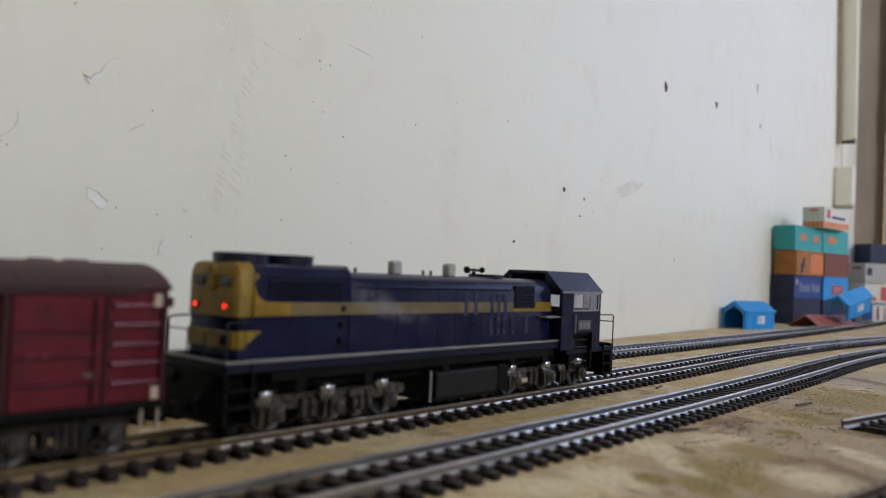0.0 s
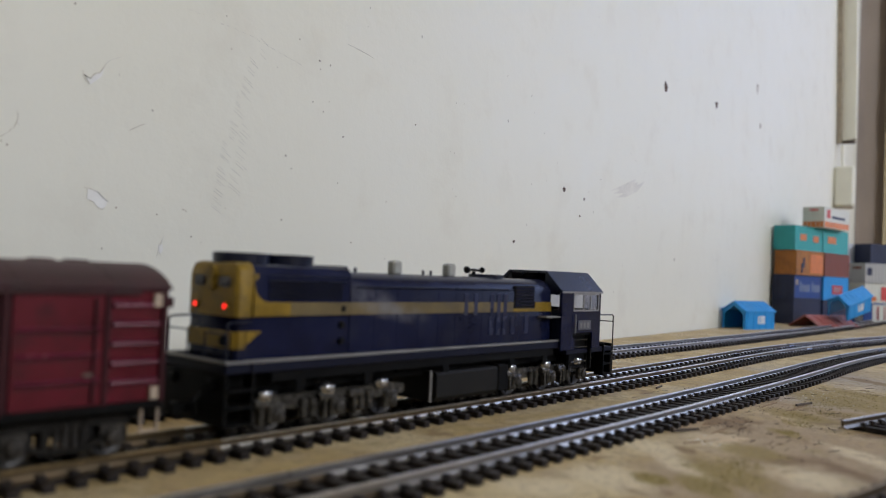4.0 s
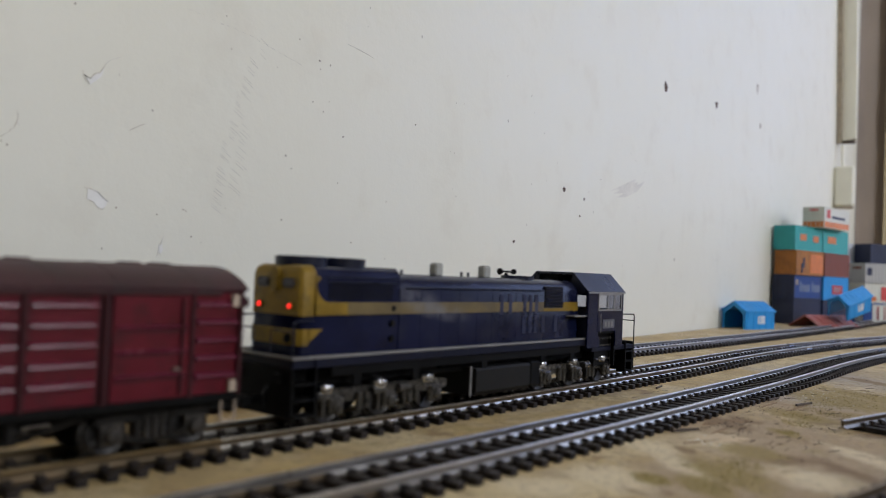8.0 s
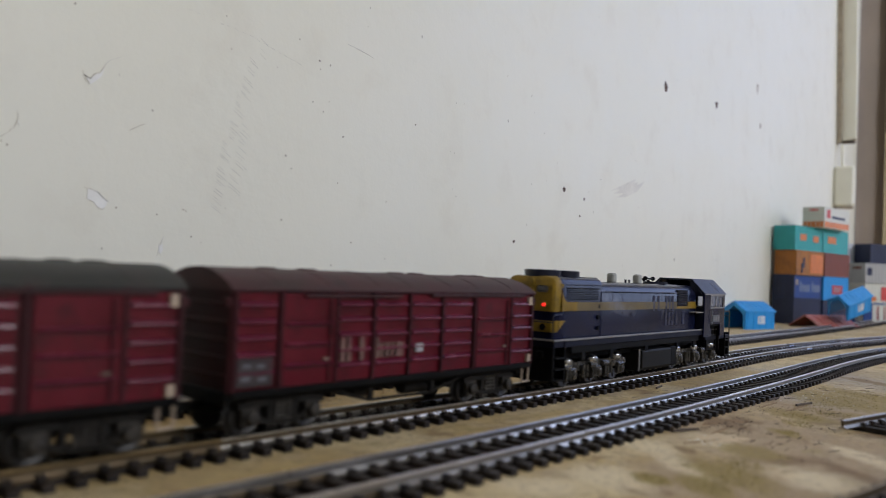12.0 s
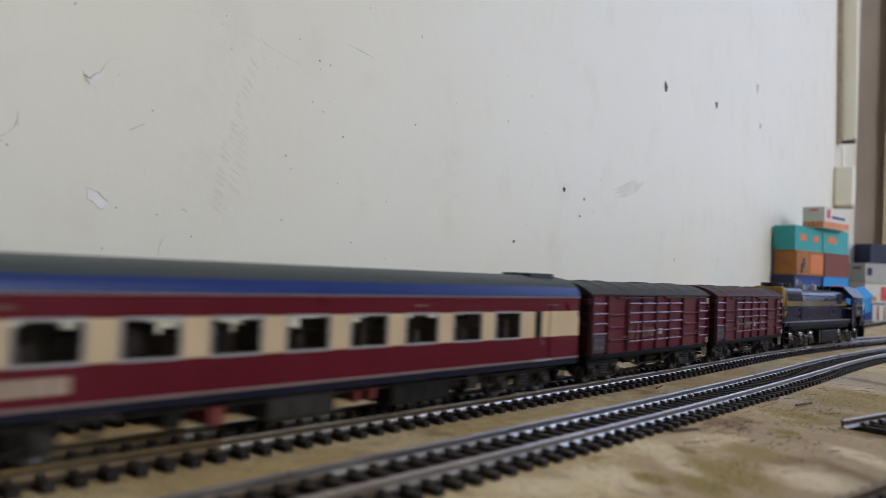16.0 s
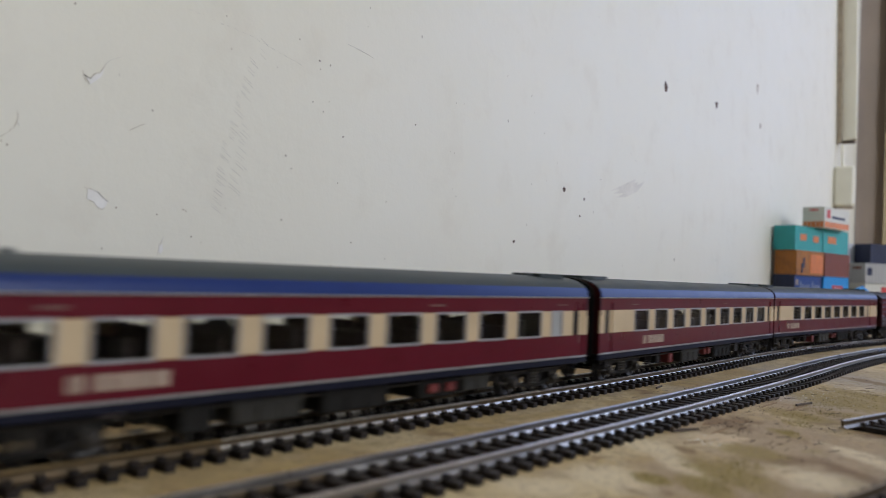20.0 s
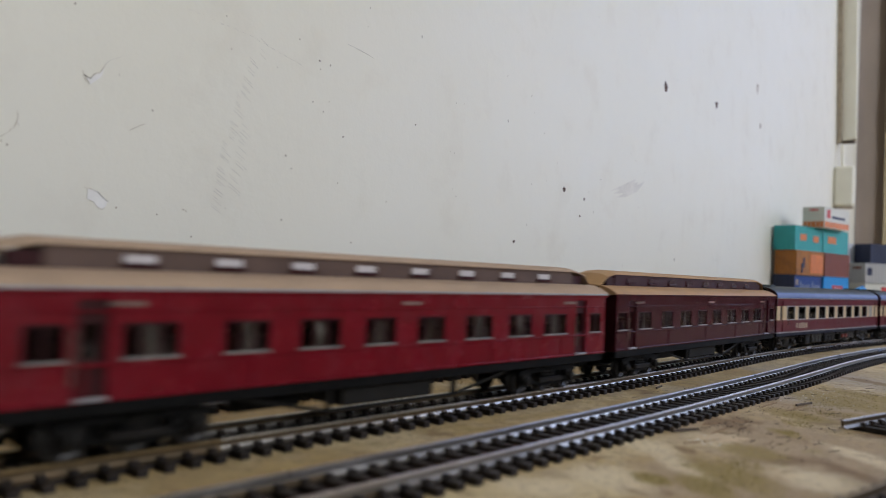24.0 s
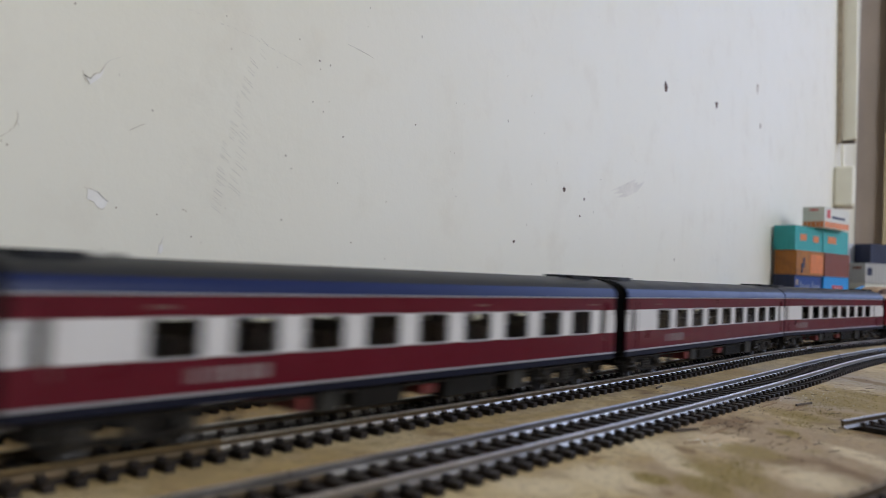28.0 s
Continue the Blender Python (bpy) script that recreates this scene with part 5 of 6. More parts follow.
    for sg in (-1, 1):
        # dark end walls and wide black gangways also stand for the gap's shade
        part("end_wall", Geo().prism([(-hw + 0.1, 13.6), (hw - 0.1, 13.6)] + [(-a * 0.985, b - 0.25) for a, b in prof], *sorted((sg * h, sg * (h - 0.9)))), "wood_red_dark" if band == "cream" else "black", C, "end wall painted dark for the shaded gap")
        part("end_diaphragm", Geo().prism([(-hw + 3.2, 12.4), (hw - 3.2, 12.4)] + [(-a * 0.8, b - 0.1) for a, b in prof], *sorted((sg * h, sg * (h + 2.2)))), "black", C, "black end diaphragm up to the roof")
        part("gangway", Geo().box(*sorted((sg * h, sg * (h + 3.6))), -11.5, 11.5, 12.0, 41.5, 1.2), "black", C, "black rubber gangway")
        part("roof_hood", Geo().slab([(sg * (h - 22), -7), (sg * (h - 22), 7), (sg * (h - 8), 8.5), (sg * (h - 3), 5.5), (sg * (h - 3), -5.5), (sg * (h - 8), -8.5)], 44.6, 46.9), roof_mat, C, "raised roof hatch")
        coupler(C, sg * (h - 1.5), sg)
    for d in (12, 24, length - 30, length - 16):
        part("roof_vent", Geo().turned([(46.0, 1.6), (46.9, 1.4), (47.0, 0.8)], (at(d), -2.5, 0), "z", 10), roof_mat, C)
    for d in (10, 26):
        part("roof_grab", Geo().box(at(d) - 2.5, at(d) + 2.5, -14.6, -13.4, 41.2, 42.2, 0.2), roof_mat, C)
    # seats inside
    seats = Geo()
    for i in range(int((length - 60) / 12)):
        x = -h + 28 + i * 12.0
        for y in (-1, 1):
            seats.box(x, x + 2.4, *sorted((y * 2.0, y * 14.6)), 14.0, 27.0 + 2.0 * ((i * 7) % 3 == 0), 0.4).box(x - 4, x + 6.5, *sorted((y * 2.0, y * 14.6)), 14.0, 22.0, 0.4)
    part("seats", seats, "seat_cloth", C, "rows of dark seats seen through the windows")
    # seat tops and fittings along the gangway close off most of the view through
    rs, x, gear_top = random.Random(int(length * 10) + len(windows) + int(logo_x)), -h + 26.0, Geo()
    while x < h - 26.0:
        w = rs.uniform(3.5, 8.5)
        gear_top.box(x, min(x + w, h - 25.0), 1.0, 2.0, 14.2, rs.choice((26.6, 28.4, 29.2, 29.8, 30.6)) if rs.random() < 0.85 else 32.6)
        x += w
    part("seat_backs", gear_top, "seat_cloth", C, "uneven row of dark seat tops")
    part("luggage_rack", Geo().box(-h + 20, h - 20, 10.5, 15.2, 33.0, 33.8).box(-h + 20, h - 20, -15.2, -10.5, 33.0, 33.8), "coach_inside", C)
    part("inner_ceiling", Geo().box(-h + 1, h - 1, -14.5, 14.5, 37.6, 38.2), "coach_inside", C)
    for x in (-h + 24, h - 22):
        part("partition", Geo().box(x - 0.5, x + 0.5, -15, 15, 14, 37.6), "coach_inside", C)
    # gear below the floor
    boxes = (
        [("battery_box", 76, 105, 13.8, 3.4, 10.8, "under_grey"), ("valve_box", 112, 115, 14.4, 6.2, 9.8, "under_red"), ("valve_box", 118.5, 121, 14.4, 6.0, 9.4, "under_red"), ("generator", 128, 152, 13.6, 3.6, 10.8, "under_dusty"), ("valve_box", 165.5, 170, 14.2, 4.4, 9.4, "under_red"), ("water_tank", 157, 163, 9, 5.8, 10.8, "bogie_dark"), ("equipment_box", 176, 181, 12, 4.6, 10.8, "under_grey"), ("relay_box", 60, 66, 13, 5.0, 10.8, "bogie_dusty")],
        [("relay_box", 61, 77, 13.4, 4.6, 10.8, "under_dusty"), ("valve_box", 81, 86, 14.4, 5.6, 8.6, "under_red"), ("valve_box", 90, 95, 14.4, 5.6, 8.6, "under_red"), ("valve_frame", 79, 99, 13.0, 4.0, 10.8, "under_grey"), ("battery_box", 113, 140, 13.6, 3.6, 10.8, "under_grey"), ("generator", 147, 170, 13.8, 3.8, 10.8, "under_dusty"), ("equipment_box", 176, 185, 14.2, 3.4, 10.8, "under_grey")],
        [("relay_box", 64, 74, 14.0, 3.2, 10.8, "under_dusty"), ("battery_box", 82, 110, 13.2, 3.4, 10.8, "under_grey"), ("valve_box", 115, 122, 13.4, 5.4, 8.6, "under_red"), ("generator", 130, 152, 13.0, 3.8, 10.8, "bogie_dark"), ("equipment_box", 158, 166, 14.0, 4.2, 10.8, "under_dusty"), ("valve_box", 170, 173.5, 14.0, 5.0, 9.2, "under_red")],
    )[gear]
    for nm, a, b, w, c, d, mt in boxes:
        case = part(nm, Geo().box(at(b), at(a), -w, w, c, d, 0.5), mt, C)
        if b - a > 12:
            n_ribs = int((b - a) / 7)
            for y in (-1, 1):
                part("case_lid", Geo().box(at(b) + 0.8, at(a) - 0.8, *sorted((y * w, y * (w + 0.25))), d - 2.2, d - 1.4, 0.08), mt, case)
                for i in range(n_ribs + 1):
                    xr = at(b) + 1.0 + (b - a - 2.0) * i / n_ribs
                    part("case_rib", Geo().box(xr - 0.3, xr + 0.3, *sorted((y * (w - 0.1), y * (w + 0.4))), c + 0.4, d - 2.4, 0.1), mt, case)
    part("air_reservoir", Geo().rod((at(72), -8, 7.4), (at(62), -8, 7.4), 2.2, 12), "under_grey", C)
    for y in (-1, 1):
        part("brake_pipe", Geo().wire([(-h + 8, y * 12.6, 9.8), (-h + 60, y * 12.6, 9.2), (h - 60, y * 12.6, 9.2), (h - 8, y * 12.6, 9.8)], 0.4), "bogie_dusty", C)
        for d in (9, 56, length - 56, length - 9):
            part("step_hanger", Geo().box(at(d) - 2.4, at(d) + 2.4, *sorted((y * 13.0, y * 15.2)), 5.6, 6.2, 0.1).box(at(d) - 2.4, at(d) - 1.9, *sorted((y * 13.6, y * 14.4)), 5.8, 11.2).box(at(d) + 1.9, at(d) + 2.4, *sorted((y * 13.6, y * 14.4)), 5.8, 11.2), "bogie_dusty", C)
    coach_bogie(C, h - 32)
    coach_bogie(C, -h + 32)
    return C


def wooden_coach(length, label, red="wood_red", canvas="tan_roof", cheek="clere_side", lights="clere_glass", eaves="silver"):
    C = thing("clerestory_coach", label, "coach", "wooden clerestory coaches")
    h, hw = length / 2, 16.4
    at = lambda d: h - d
    z0, zb0, zb1, zt = 14.0, 23.4, 31.2, 37.9
    wins = [(30.7, 46.9), (55.3, 70.0), (80.0, 94.9), (106.1, 119.3), (129.3, 142.1), (152.0, 166.7), (176.9, 190.6), (203.2, 217.5), (3.2, 12.4), (230.0, 239.0)]
    doors = [(15.4, 23.4), (220.5, 228.0)]
    cuts = sorted([(at(b), at(a), "w") for a, b in wins] + [(at(b), at(a), "d") for a, b in doors])
    part("floor", Geo().box(-h + 1, h - 1, -hw + 0.9, hw - 0.9, 13.4, 14.4), "coach_inside", C)
    for y in (-1, 1):
        yy = sorted((y * hw, y * (hw - 0.8)))
        xs = sorted({-h, h, *(c[0] for c in cuts), *(c[1] for c in cuts)})
        kind_at = lambda x: next((k for a, b, k in cuts if a < x < b), "")
        part("side_panel", Geo().sheet(xs, [z0, 14.4, 22.2, zb0, zb1, 36.4, zt], lambda x, z: (kind_at(x) == "w" and zb0 < z < zb1) or (kind_at(x) == "d" and 14.4 < z < 36.4), *yy), red, C, "panelled red side with window openings")
        part("waist_rail", Geo().box(-h, h, *sorted((y * (hw - 0.3), y * (hw + 0.4))), 21.7, 22.5, 0.15), red, C)
        part("top_rail", Geo().box(-h, h, *sorted((y * (hw - 0.3), y * (hw + 0.35))), 33.6, 34.1, 0.1), red, C)
        part("bottom_rail", Geo().box(-h, h, *sorted((y * (hw - 0.3), y * (hw + 0.4))), 13.9, 14.7, 0.15), red, C)
        for a, b, kind in cuts:
            ya, yb = sorted((y * (hw - 0.6), y * (hw - 0.1)))
            if kind == "w":
                n = 3 if b - a > 10 else 2
                fr = Geo()
                for i in range(n + 1):
                    xm = a + (b - a) * i / n
                    fr.box(max(a, xm - 0.4), min(b, xm + 0.4), ya, yb, zb0, zb1)
                fr.box(a, b, ya, yb, zb1 - 0.5, zb1)
                w = part("window", fr, "wood_red_dark", C, "small-paned dark window")
                part("pane", Geo().box(a + 0.2, b - 0.2, y * (hw - 0.5) - 0.1, y * (hw - 0.5) + 0.1, zb0, zb1 - 0.3), "glass", w)
                if n == 3:
                    part("blind", Geo().box(a + (b - a) / 3, b - (b - a) / 3, y * (hw - 1.1) - 0.1, y * (hw - 1.1) + 0.1, zb0, zb1), "blind", w, "drawn grey blind")
                part("sill", Geo().box(a - 0.4, b + 0.4, *sorted((y * (hw - 0.3), y * (hw + 0.55))), zb0 - 0.6, zb0, 0.1), "silver_dull", w, "pale window sill")
            else:
                d = part("door", Geo().box(a, b, *sorted((y * (hw - 1.0), y * (hw - 1.8))), 14.4, 23.4).box(a, b, *sorted((y * (hw - 1.0), y * (hw - 1.8))), 31.2, 36.6).box(a, a + 1.6, *sorted((y * (hw - 1.0), y * (hw - 1.8))), 23.4, 31.2).box(b - 1.6, b, *sorted((y * (hw - 1.0), y * (hw - 1.8))), 23.4, 31.2), "wood_red_dark", C, "recessed dark red door")
                part("pane", Geo().box(a + 1.5, b - 1.5, y * (hw - 1.4) - 0.1, y * (hw - 1.4) + 0.1, 23.3, 31.3), "glass", d)
                part("door_step", Geo().box(a, b, *sorted((y * (hw - 1), y * (hw + 0.8))), 14.2, 15.0, 0.1), "silver", d, "worn pale door step")
                part("grab_rail", Geo().rod((a - 0.8, y * (hw + 0.6), 18), (a - 0.8, y * (hw + 0.6), 30), 0.25, 5), "mark_dull", d)
        for d in (34, 80, 130, 182, 226):
            part("moulding", Geo().box(at(d) - 0.35, at(d) + 0.35, *sorted((y * (hw - 0.2), y * (hw + 0.25))), 14.6, 21.8), red, C)
        for d in (24, 118, 212):
            part("lettering_bar", Geo().box(at(d + 9), at(d), *sorted((y * (hw - 0.2), y * (hw + 0.15))), 35.0, 36.0), "mark_dull", C)
        part("sole_bar", Geo().box(-h + 1, h - 1, *sorted((y * (hw - 1.6), y * (hw - 0.3))), 10.8, 13.9, 0.2), "black", C, "grimy black sole bar")
        part("roof_line", Geo().box(-h - 1.4, h + 1.4, *sorted((y * (hw - 0.2), y * (hw + 0.75))), 38.6, 39.3, 0.1), eaves, C, "line along the eaves")
        part("fascia", Geo().box(-h - 1.2, h + 1.2, *sorted((y * (hw - 0.3), y * (hw + 0.5))), 37.8, 38.6, 0.1), red, C, "red eaves board")
        # lower roof slope
        part("lower_roof", Geo().prism([(y * (hw + 0.7), 39.2), (y * (hw + 0.3), 39.8), (y * 13.6, 41.5), (y * 10.2, 42.7), (y * 8.0, 43.0), (y * 8.0, 38.2)], -h - 1.4, h + 1.4), canvas, C, "canvas lower roof")
        part("clerestory_side", Geo().box(-h + 14, h - 14, *sorted((y * 8.0, y * 7.2)), 42.6, 48.3), cheek, C, "dusty clerestory side")
        for i in range(8):
            xm = at(36.1 + i * 24.8)
            v = part("clerestory_window", Geo().box(xm - 4.0, xm + 4.0, *sorted((y * 7.9, y * 8.4)), 44.6, 46.6, 0.1), lights, C, "small clerestory pane")
            part("clerestory_hood", Geo().box(xm - 4.8, xm + 4.8, *sorted((y * 7.9, y * 8.9)), 43.6, 44.6, 0.1), "wood_red_dark", v)
    up = [(-9.0, 48.1), (-8.9, 48.6), (-5.6, 49.6), (0, 50.1), (5.6, 49.6), (8.9, 48.6), (9.0, 48.1)]
    part("clerestory_roof", Geo().prism(up, -h + 13.0, h - 13.0), canvas, C, "canvas upper roof")
    for sg in (-1, 1):
        # clerestory ends sweep down to the lower roof
        a, b = sg * (h - 13.0), sg * (h + 0.2)
        v = [(a, y, z) for y, z in up] + [(sg * (h - 5), y * 1.0, z - 1.5) for y, z in up] + [(b, y * 0.92, 42.6 + (z - 48.1) * 0.4) for y, z in up]
        k = len(up)
        f = [(r * k + i, r * k + (i + 1) % k, (r + 1) * k + (i + 1) % k, (r + 1) * k + i) for r in range(2) for i in range(k)]
        part("clerestory_end", Geo().add(v, f + [tuple(range(k)), tuple(range(2 * k, 3 * k))]), canvas, C, "swept-down end of the upper roof")
        part("clerestory_cheek", Geo().prism([(-7.6, 42.8), (7.6, 42.8), (7.6, 46.6), (-7.6, 46.6)], *sorted((sg * (h - 14.5), sg * (h - 6.5)))), "wood_red_dark", C)
        part("end_wall", Geo().box(*sorted((sg * h, sg * (h - 0.9))), -hw + 0.1, hw - 0.1, 13.6, 38.4), "wood_red_dark", C)
        part("roof_end", Geo().prism([(-hw - 0.2, 38.4), (hw + 0.2, 38.4), (13.2, 41.2), (9.8, 42.4), (-9.8, 42.4), (-13.2, 41.2)], *sorted((sg * (h + 0.6), sg * (h - 2.0)))), "wood_red_dark", C)
        part("gangway", Geo().box(*sorted((sg * h, sg * (h + 2.6))), -5.6, 5.6, 12.6, 37.4, 0.6), "black", C, "black gangway bellows")
        coupler(C, sg * (h - 1.5), sg)
    part("inner_ceiling", Geo().box(-h + 1, h - 1, -8, 8, 38.3, 38.8), "coach_inside", C)
    part("corridor_partition", Geo().box(-h + 12, h - 12, 3.0, 3.8, 14.4, 38.3), "coach_inside", C)
    seats = Geo()
    for i in range(9):
        seats.box(at(34 + i * 24) - 3, at(34 + i * 24) + 3, -14, 2.8, 14.4, 27.0, 0.5)
    part("seats", seats, "seat_cloth", C)
    for y in (-1, 1):
        part("truss_rod", Geo().wire([(-62, y * 13.4, 10.8), (-30, y * 13.4, 4.4), (26, y * 13.4, 4.4), (60, y * 13.4, 10.8)], 0.55), "under_grey", C, "grey iron truss rod")
        for x in (-30, 26):
            part("queen_post", Geo().box(x - 0.8, x + 0.8, y * 13.4 - 0.8, y * 13.4 + 0.8, 4.2, 11.0, 0.15), "under_grey", C)
    part("battery_box", Geo().box(-24, 16, -13.0, 13.0, 5.0, 11.0, 0.5), "under_grey", C)
    part("gas_cylinder", Geo().rod((-58, -7, 8.2), (-36, -7, 8.2), 2.3, 12), "black", C)
    part("centre_sill", Geo().box(-h + 4, h - 4, -3, 3, 8.6, 13.0), "black", C)
    for x in (-h + 36, h - 36):
        b = freight_bogie(C, x, 16.0, 5.0, "black")
        add_wheelset(b, WHEEL_SMALL, x, 5.0)
        part("spring", Geo().box(x - 8, x + 8, -13.6, -12.0, 4.0, 6.0, 0.3).box(x - 8, x + 8, 12.0, 13.6, 4.0, 6.0, 0.3), "bogie_dark", b)
    return C


TRAIN = []     # vehicle, centre along the train, half the distance between pivots


def couple(veh, front, rear, pivot):
    TRAIN.append((veh, (front + rear) / 2, pivot))
    return veh


W8 = [(41.0 + 23.2 * i, 56.5 + 23.2 * i) for i in range(8)]
W8W = [(41.8 + 22.6 * i, 57.2 + 22.6 * i) for i in range(8)]
W9 = [(20.8 + 22.75 * i, 36.0 + 22.75 * i) for i in range(9)]
W9C = [(21.0 + 23.2 * i, 35.8 + 23.2 * i) for i in range(9)]
W9B = [(34.4 + 22.85 * i, 50.0 + 22.85 * i) for i in range(9)]
couple(locomotive(), 312.2, 110.6, 57.0)
couple(louvre_van(), 93.8, -39.2, 46.5)
couple(louvre_van("van_roof_grey", "dark grey"), -53.2, -186.4, 46.5)
CREAM = "maroon and cream model coach with a dark grey and blue roof"
WHITE = "maroon and white model coach with a black and blue roof"
# doors: front and rear edge, then the edges of the narrow window in them
D8 = [(20.9, 31.6, 26.2, 31.0), (245.6, 253.0, 246.4, 250.4)]
D8W = [(20.9, 31.0, 26.4, 30.9), (241.0, 248.0, 243.0, 246.0)]
D9 = [(6.6, 14.4, 8.2, 12.2), (240.6, 249.0, 243.0, 247.0)]
D9B = [(2.6, 12.0, 6.4, 10.6), (240.4, 247.4, 241.2, 245.0)]
couple(steel_coach(256.0, W8, [], D8, "cream", "coach_roof", CREAM, 230, "line_tan"), -197.7, -453.7, 96)
couple(steel_coach(252.5, W9, [], D9, "cream", "coach_roof", CREAM, 208, "silver_dull"), -463.4, -715.9, 94)
couple(steel_coach(252.5, W9B, [(19.3, 27.4)], D9B, "cream", "coach_roof", CREAM, 214, "silver_dull", 1), -726.0, -978.5, 94)
couple(wooden_coach(241, "dark red wooden clerestory model coach with an orange-tan roof", "wood_red_deep", "orange_tan_roof", "wood_red_dark", "dark_pane", "wood_red_deep"), -989.5, -1230.5, 85)
couple(wooden_coach(246, "bright red wooden clerestory model coach with a tan roof"), -1241.0, -1487.0, 86)
couple(steel_coach(249.5, W8W, [], D8W, "white", "coach_roof_dark", WHITE, 226, gear=2), -1496.0, -1745.5, 94)
couple(steel_coach(252.5, W9, [], D9, "white", "coach_roof_dark", WHITE, 208, gear=2), -1753.0, -2005.5, 94)
couple(steel_coach(252.5, W9C, [], D9, "white", "coach_roof_dark", WHITE, 210, gear=2), -2016.5, -2269.0, 94)

# ================= things at the far end of the board =================


def at_room(x, y, turn, z=0.0):
    """A pose on the board: millimetres along the wall and into it, degrees from the wall's line."""
    return ROOM @ pose(x * MM, y * MM, z * MM, 0, 0, turn)


def container(x, y, turn, z, body, label, side_mark=None, stripe=None, length=80.0, width=31.5, height=34.3, end=None):
    """A container: x from its door end along its length, y to the left, so the side on show is at -y."""
    c = thing("shipping_container", label, "container", "stacked shipping containers", at_room(x, y, turn, z))
    L, W, H = length, width, height
    g = Geo()
    n = 22
    # corrugated long sides
    for yy, sg in ((-W, -1), (0.0, 1)):
        v, f = [], []
        for i in range(n * 2 + 1):
            xx = 2.0 + (L - 4.0) * i / (n * 2)
            d = 0.5 if (i // 2) % 2 else 0.0
            v += [(xx, yy - sg * d, 2.0), (xx, yy - sg * d, H - 2.0)]
        f = [(2 * i, 2 * i + 1, 2 * i + 3, 2 * i + 2) for i in range(n * 2)]
        g.add(v, f)
    g.box(0.6, L - 0.6, -W + 0.9, -0.9, 0.6, H - 0.4)
    part("body", g, body, c)
    fr = Geo()
    for xx in (0, L - 2.2):
        for yy in (-W, -2.2):
            fr.box(xx, xx + 2.2, yy, yy + 2.2, 0.0, H, 0.2)
    for yy in (-W, -1.6):
        fr.box(2.2, L - 2.2, yy, yy + 1.6, 0.0, 2.2, 0.2).box(2.2, L - 2.2, yy, yy + 1.6, H - 1.8, H, 0.2)
    for xx in (0, L - 1.6):
        fr.box(xx, xx + 1.6, -W + 2.2, -2.2, 0.0, 2.2, 0.2).box(xx, xx + 1.6, -W + 2.2, -2.2, H - 1.8, H, 0.2)
    part("frame", fr, end or body, c)
    for k in range(2):
        d = part("door", Geo().box(0.2, 0.9, -W + 2.4 + k * (W / 2 - 2.3), -W / 2 - 0.2 + k * (W / 2 - 2.2), 2.3, H - 2.0, 0.15), end or body, c)
        for q in (0.28, 0.72):
            yb = -W + 2.4 + k * (W / 2 - 2.3) + q * (W / 2 - 2.6)
            part("locking_bar", Geo().rod((-0.2, yb, 1.6), (-0.2, yb, H - 1.4), 0.45, 6), end or body, d)
    for a, b, z0, z1, m in side_mark or ():
        part("marking_bar", Geo().box(a, b, -W - 0.25, -W + 0.4, z0, z1), m, c, "marking drawn as a plain bar")
    for a, b, z0, z1, m in stripe or ():
        part("marking_bar", Geo().box(-0.35, 0.25, a, b, z0, z1), m, c, "marking drawn as a plain bar")
    return c


H = 34.3
TURN = -14.7
CU, CV = (0.967, -0.254), (-0.254, -0.967)


def stacked(along, right, row, *args, dturn=0.0, **kw):
    return container(395 + CU[0] * along + CV[0] * right, -3.5 + CU[1] * along + CV[1] * right, TURN + dturn, row * (H + 0.05), *args, **kw)


WORDS = [(16 + i * 6.2 + (4 if i > 4 else 0), 19.6 + i * 6.2 + (4 if i > 4 else 0), 11, 25 if i in (0, 5) else 21, "mark_pale") for i in range(9)]
stacked(0, 0, 0, "navy", "dark navy model container at the bottom of a stack")
stacked(-1.0, 0.3, 1, "royal", "royal blue model container with pale bars for lettering", side_mark=WORDS + [(5, 11, 20, 28, "mark_cream")], end="navy")
stacked(1.5, 1.5, 2, "orange", "rusty orange model container in a stack", side_mark=[(14, 19, 3, 16, "navy"), (19, 24, 10, 24, "navy"), (40, 78, 3, 30, "orange_mark")])
stacked(-0.5, -0.2, 3, "teal", "bright teal model container with orange marks", side_mark=[(14, 32, 14, 23, "orange_mark"), (52, 68, 13, 22, "orange_mark")])
stacked(84, 1, 0, "navy", "dark navy model container standing behind a stack")
stacked(83, 1.5, 1, "azure", "bright blue model container with a red mark", side_mark=[(28, 60, 9, 22, "red_mark"), (34, 54, 12, 19, "white_mark")])
stacked(84, 2, 2, "rust", "brown-red model container in a stack")
stacked(82, 0, 3, "teal", "teal model container with an orange mark", side_mark=[(14, 40, 14, 24, "orange_mark")])
stacked(55, 13, 4, "pale", "off-white model container with an orange base stripe", side_mark=[(0.5, 79.5, 1.0, 9.0, "orange_mark"), (8, 18, 14, 26, "red_mark"), (24, 66, 14, 18, "navy")], stripe=[(-30, -1.5, 1.0, 9.0, "orange_mark"), (-22, -10, 24, 27, "red_mark")], dturn=1, height=30.0)
R3 = (640, -62)


def behind(along, right, row, *args, **kw):
    return container(R3[0] + CU[0] * along + CV[0] * right, R3[1] + CU[1] * along + CV[1] * right, TURN - 20, row * 31.5, *args, height=31.4, **kw)


